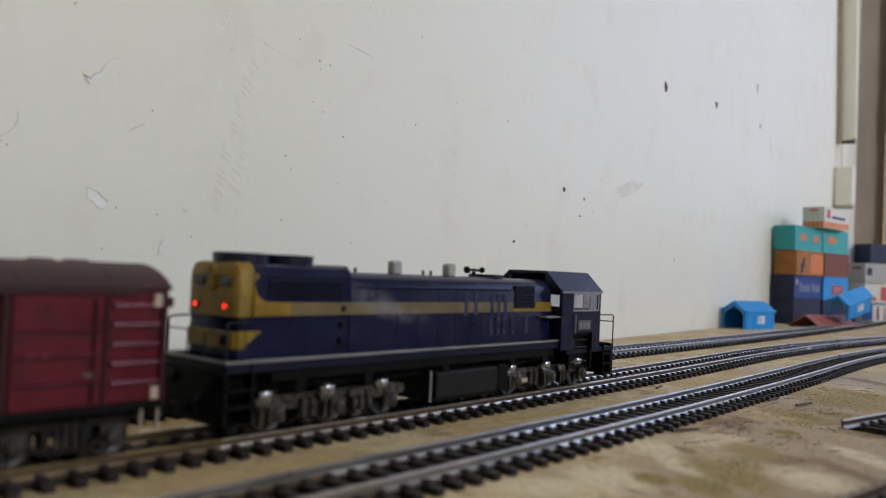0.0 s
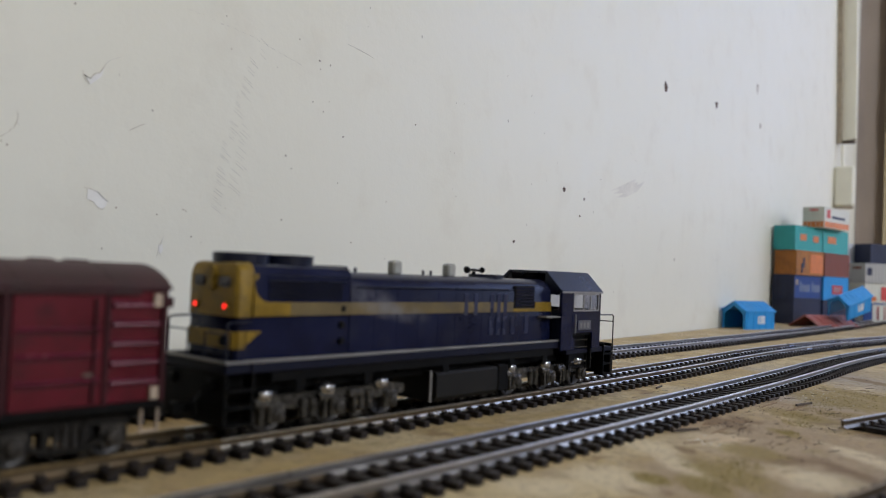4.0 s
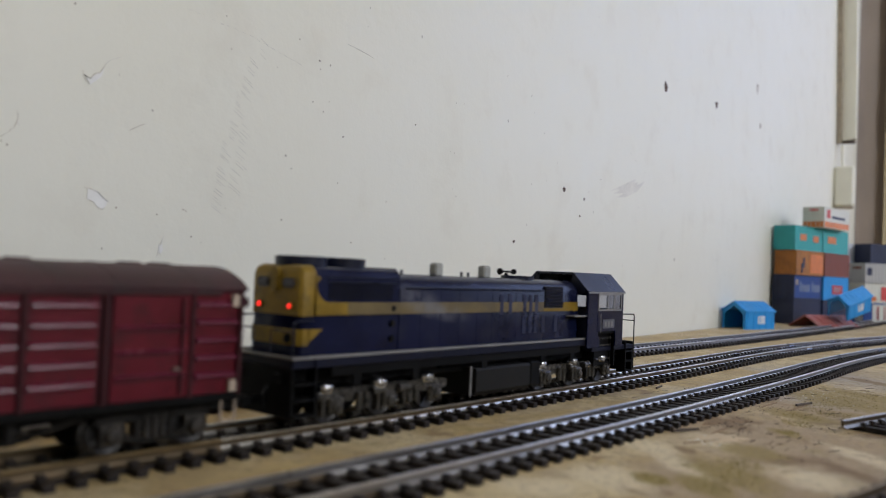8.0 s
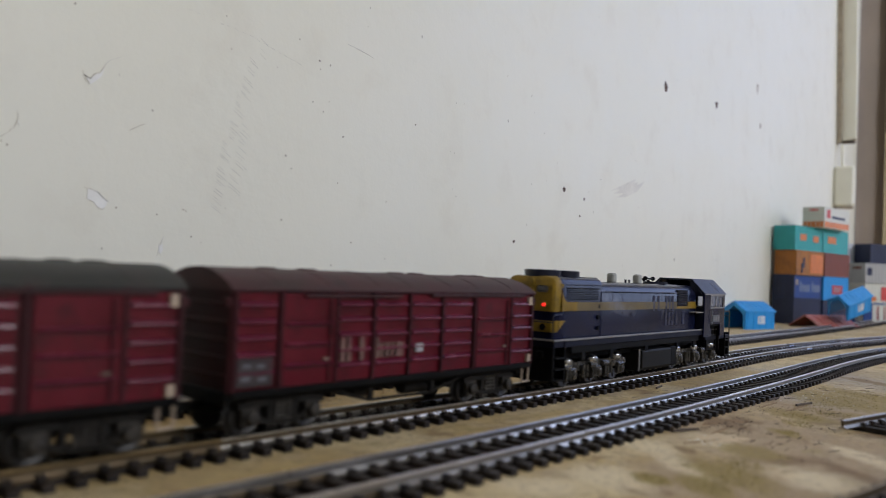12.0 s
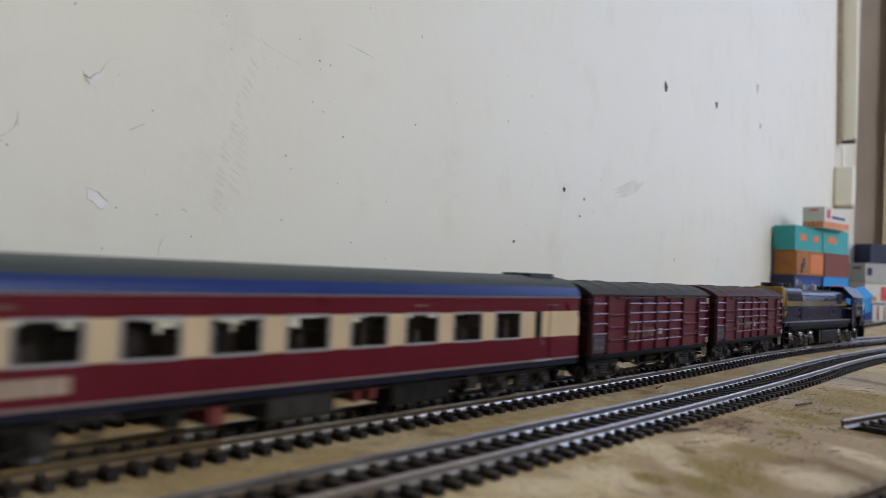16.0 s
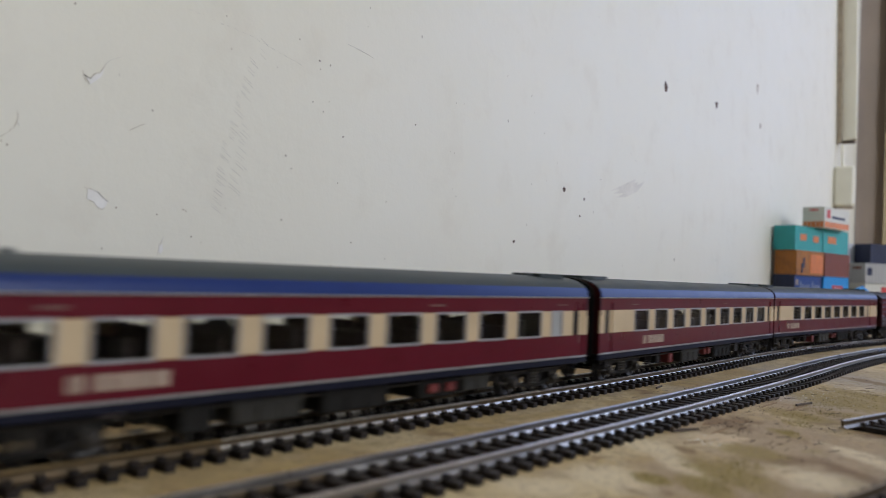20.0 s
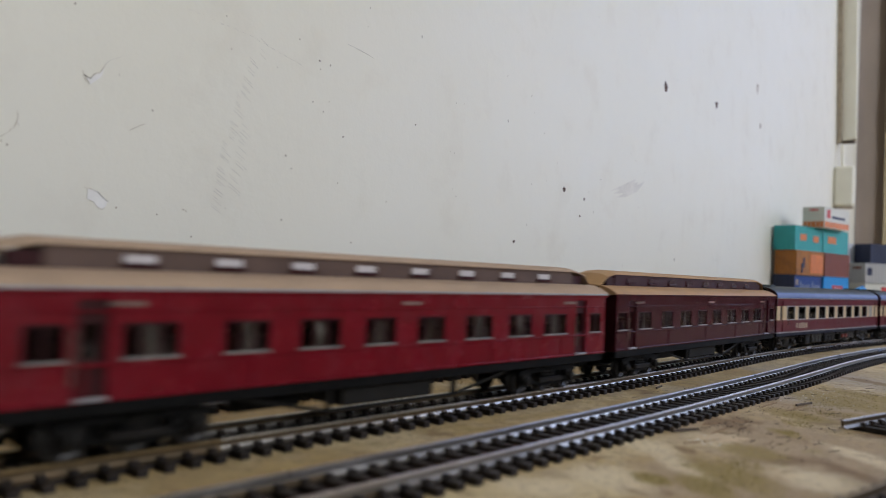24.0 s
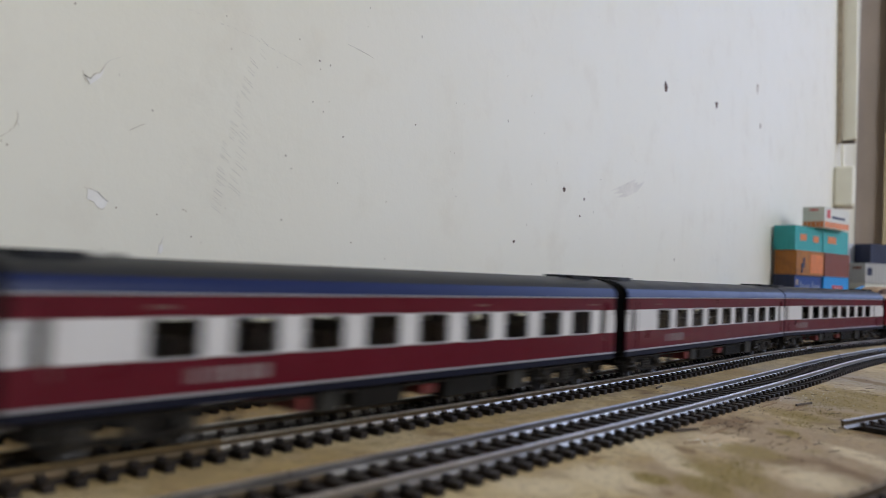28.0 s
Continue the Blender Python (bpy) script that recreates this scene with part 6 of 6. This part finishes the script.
behind(0, 0, 0, "royal", "blue and white model container near the wall", stripe=[(-30, -16, 2, 28, "grey_box")], side_mark=[(18, 50, 2, 29, "pale"), (26, 32, 5, 26, "red_mark"), (40, 46, 5, 26, "red_mark")])
behind(2, 0, 1, "pale", "white model container with orange and red marks", stripe=[(-30, -2, 2, 9, "orange_mark")], side_mark=[(4, 24, 3, 10, "orange_mark"), (34, 60, 4, 26, "red_mark")])
behind(-1, 1, 2, "grey_box", "light grey model container in a stack", side_mark=[(4, 14, 12, 24, "navy")], stripe=[(-24, -8, 22, 26, "rust")])
behind(14, 2, 3, "navy", "dark navy model container on top of a stack")
behind(-2, -38, 0, "grey_box", "grey model container close to the wall")
behind(-2, -38, 1, "pale", "off-white model container close to the wall")
behind(-1, -38, 2, "pale", "pale model container close to the wall", stripe=[(-24, -8, 8, 24, "white_mark")])
behind(0, -37, 3, "white_mark", "bluish white model container on a stack by the wall")


def toy_shed(m, L, W, eave, ridge, material, label, with_walls=True):
    s = thing("toy_goods_shed", label, "toy shed", "small toy sheds", m)
    if with_walls:
        for y in (-W, -1.2):
            part("side_wall", Geo().box(0, L, y, y + 1.2, 0, eave, 0.2), material, s)
        part("back_wall", Geo().prism([(-W, 0), (0, 0), (0, eave), (-W / 2, ridge - 1), (-W, eave)], L - 1.4, L - 0.2), material, s)
        g = Geo().box(0, 1.2, -W, -W + 2.6, 0, eave).box(0, 1.2, -2.6, 0, 0, eave)
        for sg in (-1, 1):
            ym, ye = -W / 2, -W / 2 + sg * W / 2
            g.prism([(ym, ridge - 1), (ym, ridge - 4.2), (ye - sg * 5.5, eave - 1.0), (ye - sg * 2.6, eave - 5.0), (ye, eave - 5.0), (ye, eave)], 0.0, 1.2)
        part("front_frame", g, material, s, "open front with a dark inside")
        part("side_panel", Geo().box(L * 0.42, L * 0.66, -W - 0.3, -W + 0.3, eave * 0.3, eave * 0.75), "white_mark", s, "pale panel drawn as a plain bar")
        for i in range(5):
            part("wall_rib", Geo().box(4 + i * (L - 10) / 4, 5 + i * (L - 10) / 4, -W - 0.4, -W + 0.4, 0, eave), material, s)
    for sg in (-1, 1):
        ym = -W / 2
        ye = ym + sg * (W / 2 + 1.6)
        part("roof_slope", Geo().prism([(ym, ridge), (ym, ridge + 1.2), (ye, eave + 0.2), (ye, eave - 1.0)], -1.2, L + 1.2), material, s)
    for i in range(7):
        xx = 2 + i * (L - 4) / 6
        ym = -W / 2
        part("roof_rib", Geo().prism([(ym, ridge + 1.2), (ym, ridge + 1.7), (ym - W / 2 - 1.4, eave + 0.7), (ym - W / 2 - 1.4, eave + 0.2)], xx - 0.4, xx + 0.4), material, s)
    return s


toy_shed(at_room(166, -3.0, -18), 60, 30, 21, 31.0, "azure", "bright blue plastic toy goods shed with an open end")
toy_shed(at_room(322, -44, -21), 88, 42, 1.4, 15.5, "red_roof", "faded red plastic roof lying on the board", with_walls=False)
toy_shed(at_room(356, -82, -24, 16.5) @ pose(0, 0, 0, 12, -15, 0), 52, 28, 21, 30.0, "azure", "bright blue toy shed tipped over on a red roof")

# ================= wall fittings and wall wear =================


def trunking():
    t = thing("cable_trunking", "cream plastic cable trunking on the wall, broken off below", "cable trunking", m=ROOM)
    g = Geo()
    lo, hi = 868, 812
    for a, b, y0, y1, mt in ((0, 10, -30, -0.5, None),):
        v = [(lo, -1, 332), (lo, -32, 336), (lo + 14, -32, 334), (lo + 14, -1, 331)]
        w = [(hi, -1, 900), (hi, -32, 900), (hi + 14, -32, 900), (hi + 14, -1, 900)]
        g.add(v + w, [(0, 1, 2, 3), (4, 5, 6, 7), (0, 1, 5, 4), (1, 2, 6, 5), (2, 3, 7, 6), (3, 0, 4, 7)])
    part("cover", g, "conduit", t, "cream cover strip")
    g2 = Geo()
    v = [(lo - 7, -0.5, 326), (lo - 7, -9, 330), (lo - 0.5, -9, 328), (lo - 0.5, -0.5, 326)]
    w = [(hi - 7, -0.5, 900), (hi - 7, -9, 900), (hi - 0.5, -9, 900), (hi - 0.5, -0.5, 900)]
    g2.add(v + w, [(0, 1, 2, 3), (4, 5, 6, 7), (0, 1, 5, 4), (1, 2, 6, 5), (2, 3, 7, 6), (3, 0, 4, 7)])
    part("backing_strip", g2, "scuff", t, "brown backing strip in the joint")
    part("torn_edge", Geo().box(lo, lo + 13, -30, -4, 329, 333, 0.6), "splinter", t)
    return t


trunking()
jb = thing("junction_box", "cream plastic junction box on the wall", "junction box", m=ROOM)
part("case", Geo().box(846, 872, -34, -0.5, 207, 282, 3.0), "conduit", jb)
part("cable_stub", Geo().rod((862, -12, 282), (866, -10, 326), 3.0, 8), "conduit", jb)
# brown strip put in for the shade under the case, not a scuff
part("shadow_gap", Geo().box(848, 870, -32, -2, 203, 207, 0.6), "scuff", jb)
df = thing("window_architrave", "yellowed gloss-painted window architrave on the end wall", "window frame", m=ROOM)
part("jamb", Geo().box(1150, 1171, -128, -46, 1, 1500, 1.5), "trim", df)
part("latch_plate", Geo().box(1147, 1150.5, -74, -48, 395, 470, 0.6), "splinter", df, "dark metal latch plate")


def wear(name, geo, material, label=""):
    ob = part(name, geo, material, wall_north, label)
    return ob


rng = random.Random(7)


def blot(x, z, rx, rz, n=14, rough=0.35, y=-0.35, slant=0.0):
    """An irregular flat patch on the wall."""
    pts = []
    for i in range(n):
        a = 2 * math.pi * i / n
        k = 1 + rng.uniform(-rough, rough)
        px, pz = rx * k * math.cos(a), rz * k * math.sin(a)
        pts.append((x + px + pz * slant, z + pz))
    return Geo().plate(pts, y, -0.02)


# chipped paint with raised curled edges
def edge_line(pts, r, material="scuff", y=-0.22):
    return wear("chip_edge", Geo().wire([(x, y, z) for x, z in pts], r, 5), material, "lifted edge of the old paint")


wear("paint_chip", Geo().plate([(-623.0, 76.2), (-620.1, 75.8), (-617.2, 74.0), (-614.8, 72.1), (-615.2, 70.5), (-616.3, 69.1), (-618.8, 69.7), (-620.7, 71.7), (-623.0, 72.3)], -0.2, -0.02), "chip", "white plaster bared by a paint chip")
edge_line([(-624.2, 76.5), (-622.4, 76.4), (-620.6, 76.0), (-618.9, 75.3)], 0.06)
edge_line([(-618.9, 75.3), (-617.2, 73.8), (-615.5, 72.4), (-614.6, 72.2)], 0.10, "splinter")
edge_line([(-622.5, 71.7), (-620.7, 71.7), (-619.3, 69.9), (-617.4, 68.8), (-615.6, 69.8)], 0.045)
wear("paint_chip", Geo().plate([(-626.4, 117.5), (-624.4, 117.1), (-622.7, 119.2), (-620.1, 120.9), (-618.8, 123.1), (-620.0, 119.2), (-621.7, 117.5), (-624.3, 115.2)], -0.2, -0.02), "chip")
edge_line([(-627.3, 117.9), (-626.5, 118.3), (-625.3, 117.5), (-624.2, 117.6)], 0.13, "splinter")
edge_line([(-624.2, 117.6), (-623.4, 119.0), (-622.3, 119.9), (-620.9, 120.2), (-619.7, 122.3), (-618.7, 124.4)], 0.075)
edge_line([(-618.7, 124.4), (-617.1, 125.9), (-615.3, 127.0), (-612.6, 128.3)], 0.06, "pencil")
edge_line([(-627.6, 119.6), (-626.7, 118.2), (-626.4, 116.6), (-625.6, 115.4)], 0.06)
edge_line([(-655.5, 90.2), (-652.8, 92.4), (-651.2, 94.3)], 0.05)
edge_line([(-651.2, 94.3), (-650.0, 96.7), (-649.7, 98.7), (-650.4, 100.0)], 0.075)
edge_line([(-650.0, 96.7), (-649.2, 95.2)], 0.12, "chip")
wear("crack", Geo().wire([(-592, -0.1, 52), (-590.5, -0.15, 57), (-589.5, -0.15, 60)], 0.12, 5), "chip")
wear("paint_chip", blot(-590.5, 55, 1.4, 2.4, 12, 0.4, -0.2), "chip")
wear("scratch", Geo().wire([(-486, -0.0, 166.4), (-478, -0.03, 165.9), (-470, -0.0, 164.9)], 0.09, 5), "pencil", "grey scrape on the paint")
wear("scratch", Geo().wire([(-480, -0.0, 165.7), (-472, -0.03, 165.0), (-466, -0.0, 164.2)], 0.07, 5), "scuff")
for i in range(16):
    x0, z0 = -584 + i * 4.2, 156.2 - i * 0.28 - max(0, i - 8) * 0.5
    wear("scratch", Geo().wire([(x0, -0.02, z0 + rng.uniform(-0.3, 0.3)), (x0 + rng.uniform(1.0, 3.2), -0.04, z0 - rng.uniform(0.2, 0.7))], rng.uniform(0.03, 0.07), 4), "pencil")
wear("scratch", Geo().wire([(-607, -0.2, 101), (-601, -0.2, 104.5)], 0.1, 4), "scuff")
# faint brush of grey scuffs in a drifting column
for x, z, n, ln in ((-540.9, 149.2, 4, 5.0), (-546.9, 139.9, 6, 5.0), (-550.5, 128.8, 8, 6.0), (-553.8, 120.4, 8, 6.0), (-556.2, 108.6, 9, 6.5), (-550.0, 107.5, 7, 6.0), (-560.2, 99.1, 9, 5.5), (-552.0, 97.0, 7, 6.5), (-562.0, 87.7, 9, 6.0), (-554.5, 86.5, 7, 7.0), (-563.4, 76.9, 8, 6.5)):
    for i in range(n):
        if i % 3 == 2:
            continue
        t = i / n - 0.5
        x0, z0 = x - 2.5 + 1.2 * t + rng.uniform(-0.5, 0.5), z + 2.5 + t * 9.0
        d = ln * rng.uniform(0.45, 1.0)
        wear("scuff_line", Geo().wire([(x0, -0.005, z0), (x0 + d, -0.005, z0 - d * 0.55)], rng.uniform(0.05, 0.10), 4), "pencil")
# nail holes and dark flecks
for x, z, rx, rz in ((-312, 74, 2.3, 1.3), (-240, 118, 3.0, 2.6), (-205, 114, 1.8, 1.3), (-212, 100, 1.5, 0.8), (-35, 243, 6.5, 6.0), (127, 256, 6.0, 4.4), (297, 312, 5.0, 8.0), (317, 266, 5.0, 4.0), (6, 74, 2.0, 1.2), (-611, 70, 0.5, 0.45), (-580.6, 72, 0.55, 0.4), (-579.2, 71.6, 0.45, 0.35), (-593, 69, 0.5, 0.4), (-576, 61, 0.5, 0.45), (-526, 72, 0.6, 0.5), (-427, 135, 0.7, 0.6), (-506, 153, 0.7, 0.45), (-505, 149, 0.5, 0.4), (-489, 94, 0.6, 0.4), (-477, 64, 0.6, 0.5), (-653, 88, 0.45, 0.4), (-655, 89, 0.35, 0.3), (-616, 54, 0.4, 0.35), (-520, 160, 0.5, 0.4), (-560, 145, 0.4, 0.35), (-498, 134, 0.4, 0.3), (-450, 88, 0.5, 0.4)):
    wear("nail_hole", blot(x, z, rx * 0.72, rz * 0.9, 10, 0.35, -0.12), "hole" if abs(rx) > 0.6 and x < 290 else "scuff", "small dark hole in the plaster")
for a, b, w in ((0, 0, 1.6), (7, -2.6, 1.2), (-5, 2.2, 0.9), (14, 1.8, 0.8)):
    wear("smudge", Geo().plate([(-150 + a, 124.5 + b), (-128 + a, 128.5 + b - w), (-104 + a, 136 + b - w), (-94 + a, 141 + b), (-108 + a, 136.5 + b + w), (-130 + a, 129.5 + b + w)], -0.05 - 0.01 * w, -0.005), "smudge", "soft grey smudge")

# ================= loose bits on the board =================
track(lay((148.3, 272.5), radians(51.5), lambda s: 0.0, 0, 300), 0.0, 0, 290, 12, 290, "loose length of dark model track ending on the bare board", bare=14.0, feet=("rail_foot_half",), head="rail_top", flank="rail_side", dull_head="rail_top_brown")
track(lay((94.7, 168.3), radians(49.6), lambda s: 0.0, -60, 420), 0.0, -60, 410, -60, 410, "short dark model track beside the bare board", feet=("rail_foot_dim_dirty",), head="rail_top", flank="rail_side", dull_head="rail_top_brown")


def board_patch(name, x, y, rx, ry, turn, material, seed, h=0.12):
    r = random.Random(seed)
    pts = []
    for i in range(26):
        a = 2 * math.pi * i / 26
        k = 1 + r.uniform(-0.28, 0.28)
        pts.append((rx * k * math.cos(a), ry * k * math.sin(a)))
    ob = new(name, mesh_of(name, Geo().slab(pts, 0.01, h), material))
    ob.parent = board
    ob.matrix_parent_inverse = board.matrix_world.inverted()
    ob.matrix_basis = pose(x * MM, y * MM, 0, 0, 0, turn)
    return ob


for i, (x, y, rx, ry, turn, mt) in enumerate(((94, 263, 9, 7, 30, "glue"), (100, 289, 5, 2.2, 50, "stain"), (112, 297, 4, 3, 0, "stain"), (98, 275, 9, 0.6, 52, "stain"), (86, 256, 8, 0.6, 30, "stain"), (142, 340, 10, 0.5, 50, "stain"), (152, 335, 12, 0.5, 48, "stain"))):
    board_patch("stain_patch", x, y, rx, ry, turn, mt, 40 + i, 0.10 + 0.012 * i)


def scatter(name, spots, material, count, size, label, category, seed):
    r = random.Random(seed)
    g = Geo()
    for x, y, rad in spots:
        for _ in range(count):
            a, d = r.uniform(0, 6.28), rad * r.random() ** 0.6
            px, py, s = x + d * math.cos(a), y + 1.4 * d * math.sin(a), size * r.uniform(0.4, 1.3)
            tw = r.uniform(0, 3.1)
            c, q = math.cos(tw) * s, math.sin(tw) * s
            h = s * r.uniform(0.4, 1.0)
            g.add([(px + c, py + q, 0.02), (px - q, py + c * 0.8, 0.02), (px - c, py - q, 0.02), (px + q * 0.7, py - c, 0.02), (px + r.uniform(-0.3, 0.3) * s, py, h)], [(0, 1, 2, 3), (0, 1, 4), (1, 2, 4), (2, 3, 4), (3, 0, 4)])
    return solid(name, g, material, Matrix.Identity(4), label, category, "stuff")


scatter("scenic_flock", [(186.0, 359.6, 13), (172.0, 346.9, 10), (204.1, 379.2, 14), (159.0, 332.3, 9), (144.4, 313.3, 7), (215.5, 387.6, 12), (123.4, 278.1, 3.5), (134.9, 297.2, 5), (79.1, 213.4, 8), (87.5, 227.4, 6), (56.4, 204.9, 4), (68.4, 199.4, 6), (176.0, 316.0, 6), (161.7, 321.2, 7)], "moss", 170, 0.34, "olive scenic flock left glued to the board", "flock", 3)
scatter("pale_grit", [(128.4, 434.5, 6), (115.5, 420.9, 6), (148.6, 464.1, 7), (183.7, 365.3, 14), (188.8, 398.3, 14), (215.7, 406.2, 12), (151.6, 369.6, 12), (106.5, 491.6, 8), (134.0, 364.7, 10), (87.9, 257.8, 6)], "chip", 40, 0.34, "pale grit scattered on the plywood", "grit", 5)
scatter("dark_crumbs", [(234.9, 428.3, 8), (229.5, 410.3, 8), (243.9, 453.6, 7), (107.4, 293.1, 5), (101.9, 284.4, 4), (115.5, 301.7, 5), (158.5, 355.4, 14), (137.6, 335.1, 12), (141.5, 293.3, 10), (111.9, 281.5, 8), (125.9, 499.1, 10), (150.2, 290.0, 10), (123.0, 378.8, 8), (90.8, 298.1, 6), (74.3, 364.4, 9), (110.2, 246.0, 10), (76.3, 201.7, 7)], "splinter", 20, 0.36, "dark brown crumbs scattered on the plywood", "crumbs", 9)
scatter("sawdust", [(-56.9, 294.7, 10), (-46.5, 308.2, 10), (-30.7, 325.6, 10), (-13.1, 346.9, 12), (7.0, 377.0, 12), (-69.7, 279.2, 9), (-82.0, 262.0, 8), (-92.2, 249.7, 8), (-103.0, 238.2, 8), (30.8, 410.5, 12), (67.3, 461.8, 12), (110.0, 544.3, 14)], "sawdust", 110, 0.46, "golden brown sawdust and crumbs lying beside the train's track", "sawdust", 12)
fibres, rf = Geo(), random.Random(21)
for x, y, rad in [(166.7, 373.9, 16), (121.2, 305.4, 12), (159.1, 320.6, 14), (94.6, 277.7, 10), (114.0, 263.2, 12), (94.8, 353.6, 14), (208.8, 404.2, 18), (103.7, 448.1, 16)]:
    for _ in range(16):
        px, py, tw, ln = x + rf.uniform(-rad, rad), y + rf.uniform(-rad, rad) * 1.4, rf.uniform(0.3, 1.2), rf.uniform(1.5, 6.5)
        fibres.rod((px, py, 0.12), (px + ln * math.cos(tw), py + ln * math.sin(tw), 0.16), rf.uniform(0.06, 0.16), 4)
solid("wood_fibres", fibres, "splinter", Matrix.Identity(4), "thin dark wood fibres and scratches on the plywood", "fibres", "stuff")
for i, (x, y, turn, ln) in enumerate(((80, 268, 27, 11.5), (103, 373, 60, 9), (153, 338, 40, 14), (146, 350, 46, 12), (206, 428, 38, 10), (262, 545, 50, 16))):
    g = Geo().rod((0, 0, 0.55), (ln, 0, 0.5), 0.55, 7, 0.45)
    if i == 0:
        g.turned([(-0.4, 0.9), (0.4, 0.9), (0.6, 0.5)], (0, 0, 0.8), "x", 8)
    st = solid("track_pin" if i == 0 else "wood_splinter", g, "splinter", pose(x * MM, y * MM, 0.0003, 0, 0, turn), "small dark track pin lying on the board" if i == 0 else "thin dark wood splinter on the board", "pin" if i == 0 else "splinter")

# ================= motion of the train =================
# seconds and millimetres run since the start
RUN = [(0, 0), (5.9, 0), (6.2, 0.3), (6.5, 1.2), (7, 4.9), (7.5, 10.6), (8, 21.0), (8.5, 34.4), (9, 49.7), (9.5, 64.4), (10, 79.8), (10.5, 94.8), (11, 110.1), (11.5, 127.2), (12, 151.2), (12.5, 181.4), (13.0, 215.0), (13.5, 249.5), (14.0, 284.5), (14.5, 321.4), (15, 365.5), (15.5, 414.0), (16, 476.0), (16.5, 540.0), (17, 608.3), (17.5, 674.0), (18, 741.5), (18.5, 807.8), (19, 875.4), (19.5, 942.5), (20, 1011.5), (20.5, 1077.5), (21, 1146.5), (21.5, 1214.5), (22, 1280.5), (22.5, 1345.0), (23, 1409.5), (23.5, 1475.4), (24, 1541.5), (24.5, 1608.0), (25, 1688.5), (25.5, 1777.0), (26, 1873.0), (26.5, 1982.5), (27, 2098.0), (27.5, 2211.0), (28, 2326.5)]
RT, RS = np.array(RUN, float).T


def run_at(t):
    """Smooth monotone run between the rows (Hermite with limited slopes)."""
    t = min(max(t, RT[0]), RT[-1])
    i = int(min(max(np.searchsorted(RT, t) - 1, 0), len(RT) - 2))
    d = np.diff(RS) / np.diff(RT)

    def slope(k):
        if k <= 0 or k >= len(RT) - 1:
            return d[min(max(k, 0), len(d) - 1)]
        return 0.0 if d[k - 1] * d[k] <= 0 else 2 * d[k - 1] * d[k] / (d[k - 1] + d[k])
    w = RT[i + 1] - RT[i]
    u = (t - RT[i]) / w
    return float((2 * u**3 - 3 * u**2 + 1) * RS[i] + (u**3 - 2 * u**2 + u) * w * slope(i) + (3 * u**2 - 2 * u**3) * RS[i + 1] + (u**3 - u**2) * w * slope(i + 1))


def vehicle_pose(centre, pivot, s):
    xa, ya, _ = on_line(LINE, s + centre + pivot)
    xb, yb, _ = on_line(LINE, s + centre - pivot)
    return pose((xa + xb) / 2 * MM, (ya + yb) / 2 * MM, RAIL, 0, 0, math.degrees(math.atan2(ya - yb, xa - xb)))


def motions():
    times = [0.0] + [5.8 + 0.2 * i for i in range(112)]
    times[-1] = 28.0
    for veh, centre, pivot in TRAIN:
        walk(veh, [(t, vehicle_pose(centre, pivot, run_at(t))) for t in times])
    # wheels roll: a row for every sixth of a turn or so
    fine = [5.8 + i / 30 for i in range(int(22.2 * 30) + 1)]
    for wheel, x, r in WHEELS:
        rows, last = [(0.0, 0.0)], 0.0
        for k, t in enumerate(fine):
            turn = run_at(t) / r
            nxt = run_at(fine[min(k + 1, len(fine) - 1)]) / r
            if nxt - last > 1.5 or k == len(fine) - 1:
                rows.append((t, turn))
                last = turn
        rows[-1] = (28.0, rows[-1][1])
        walk(wheel, [(t, Matrix.Translation((x * MM, 0, r * MM)) @ Matrix.Rotation(a, 4, "Y")) for t, a in rows])


motions()
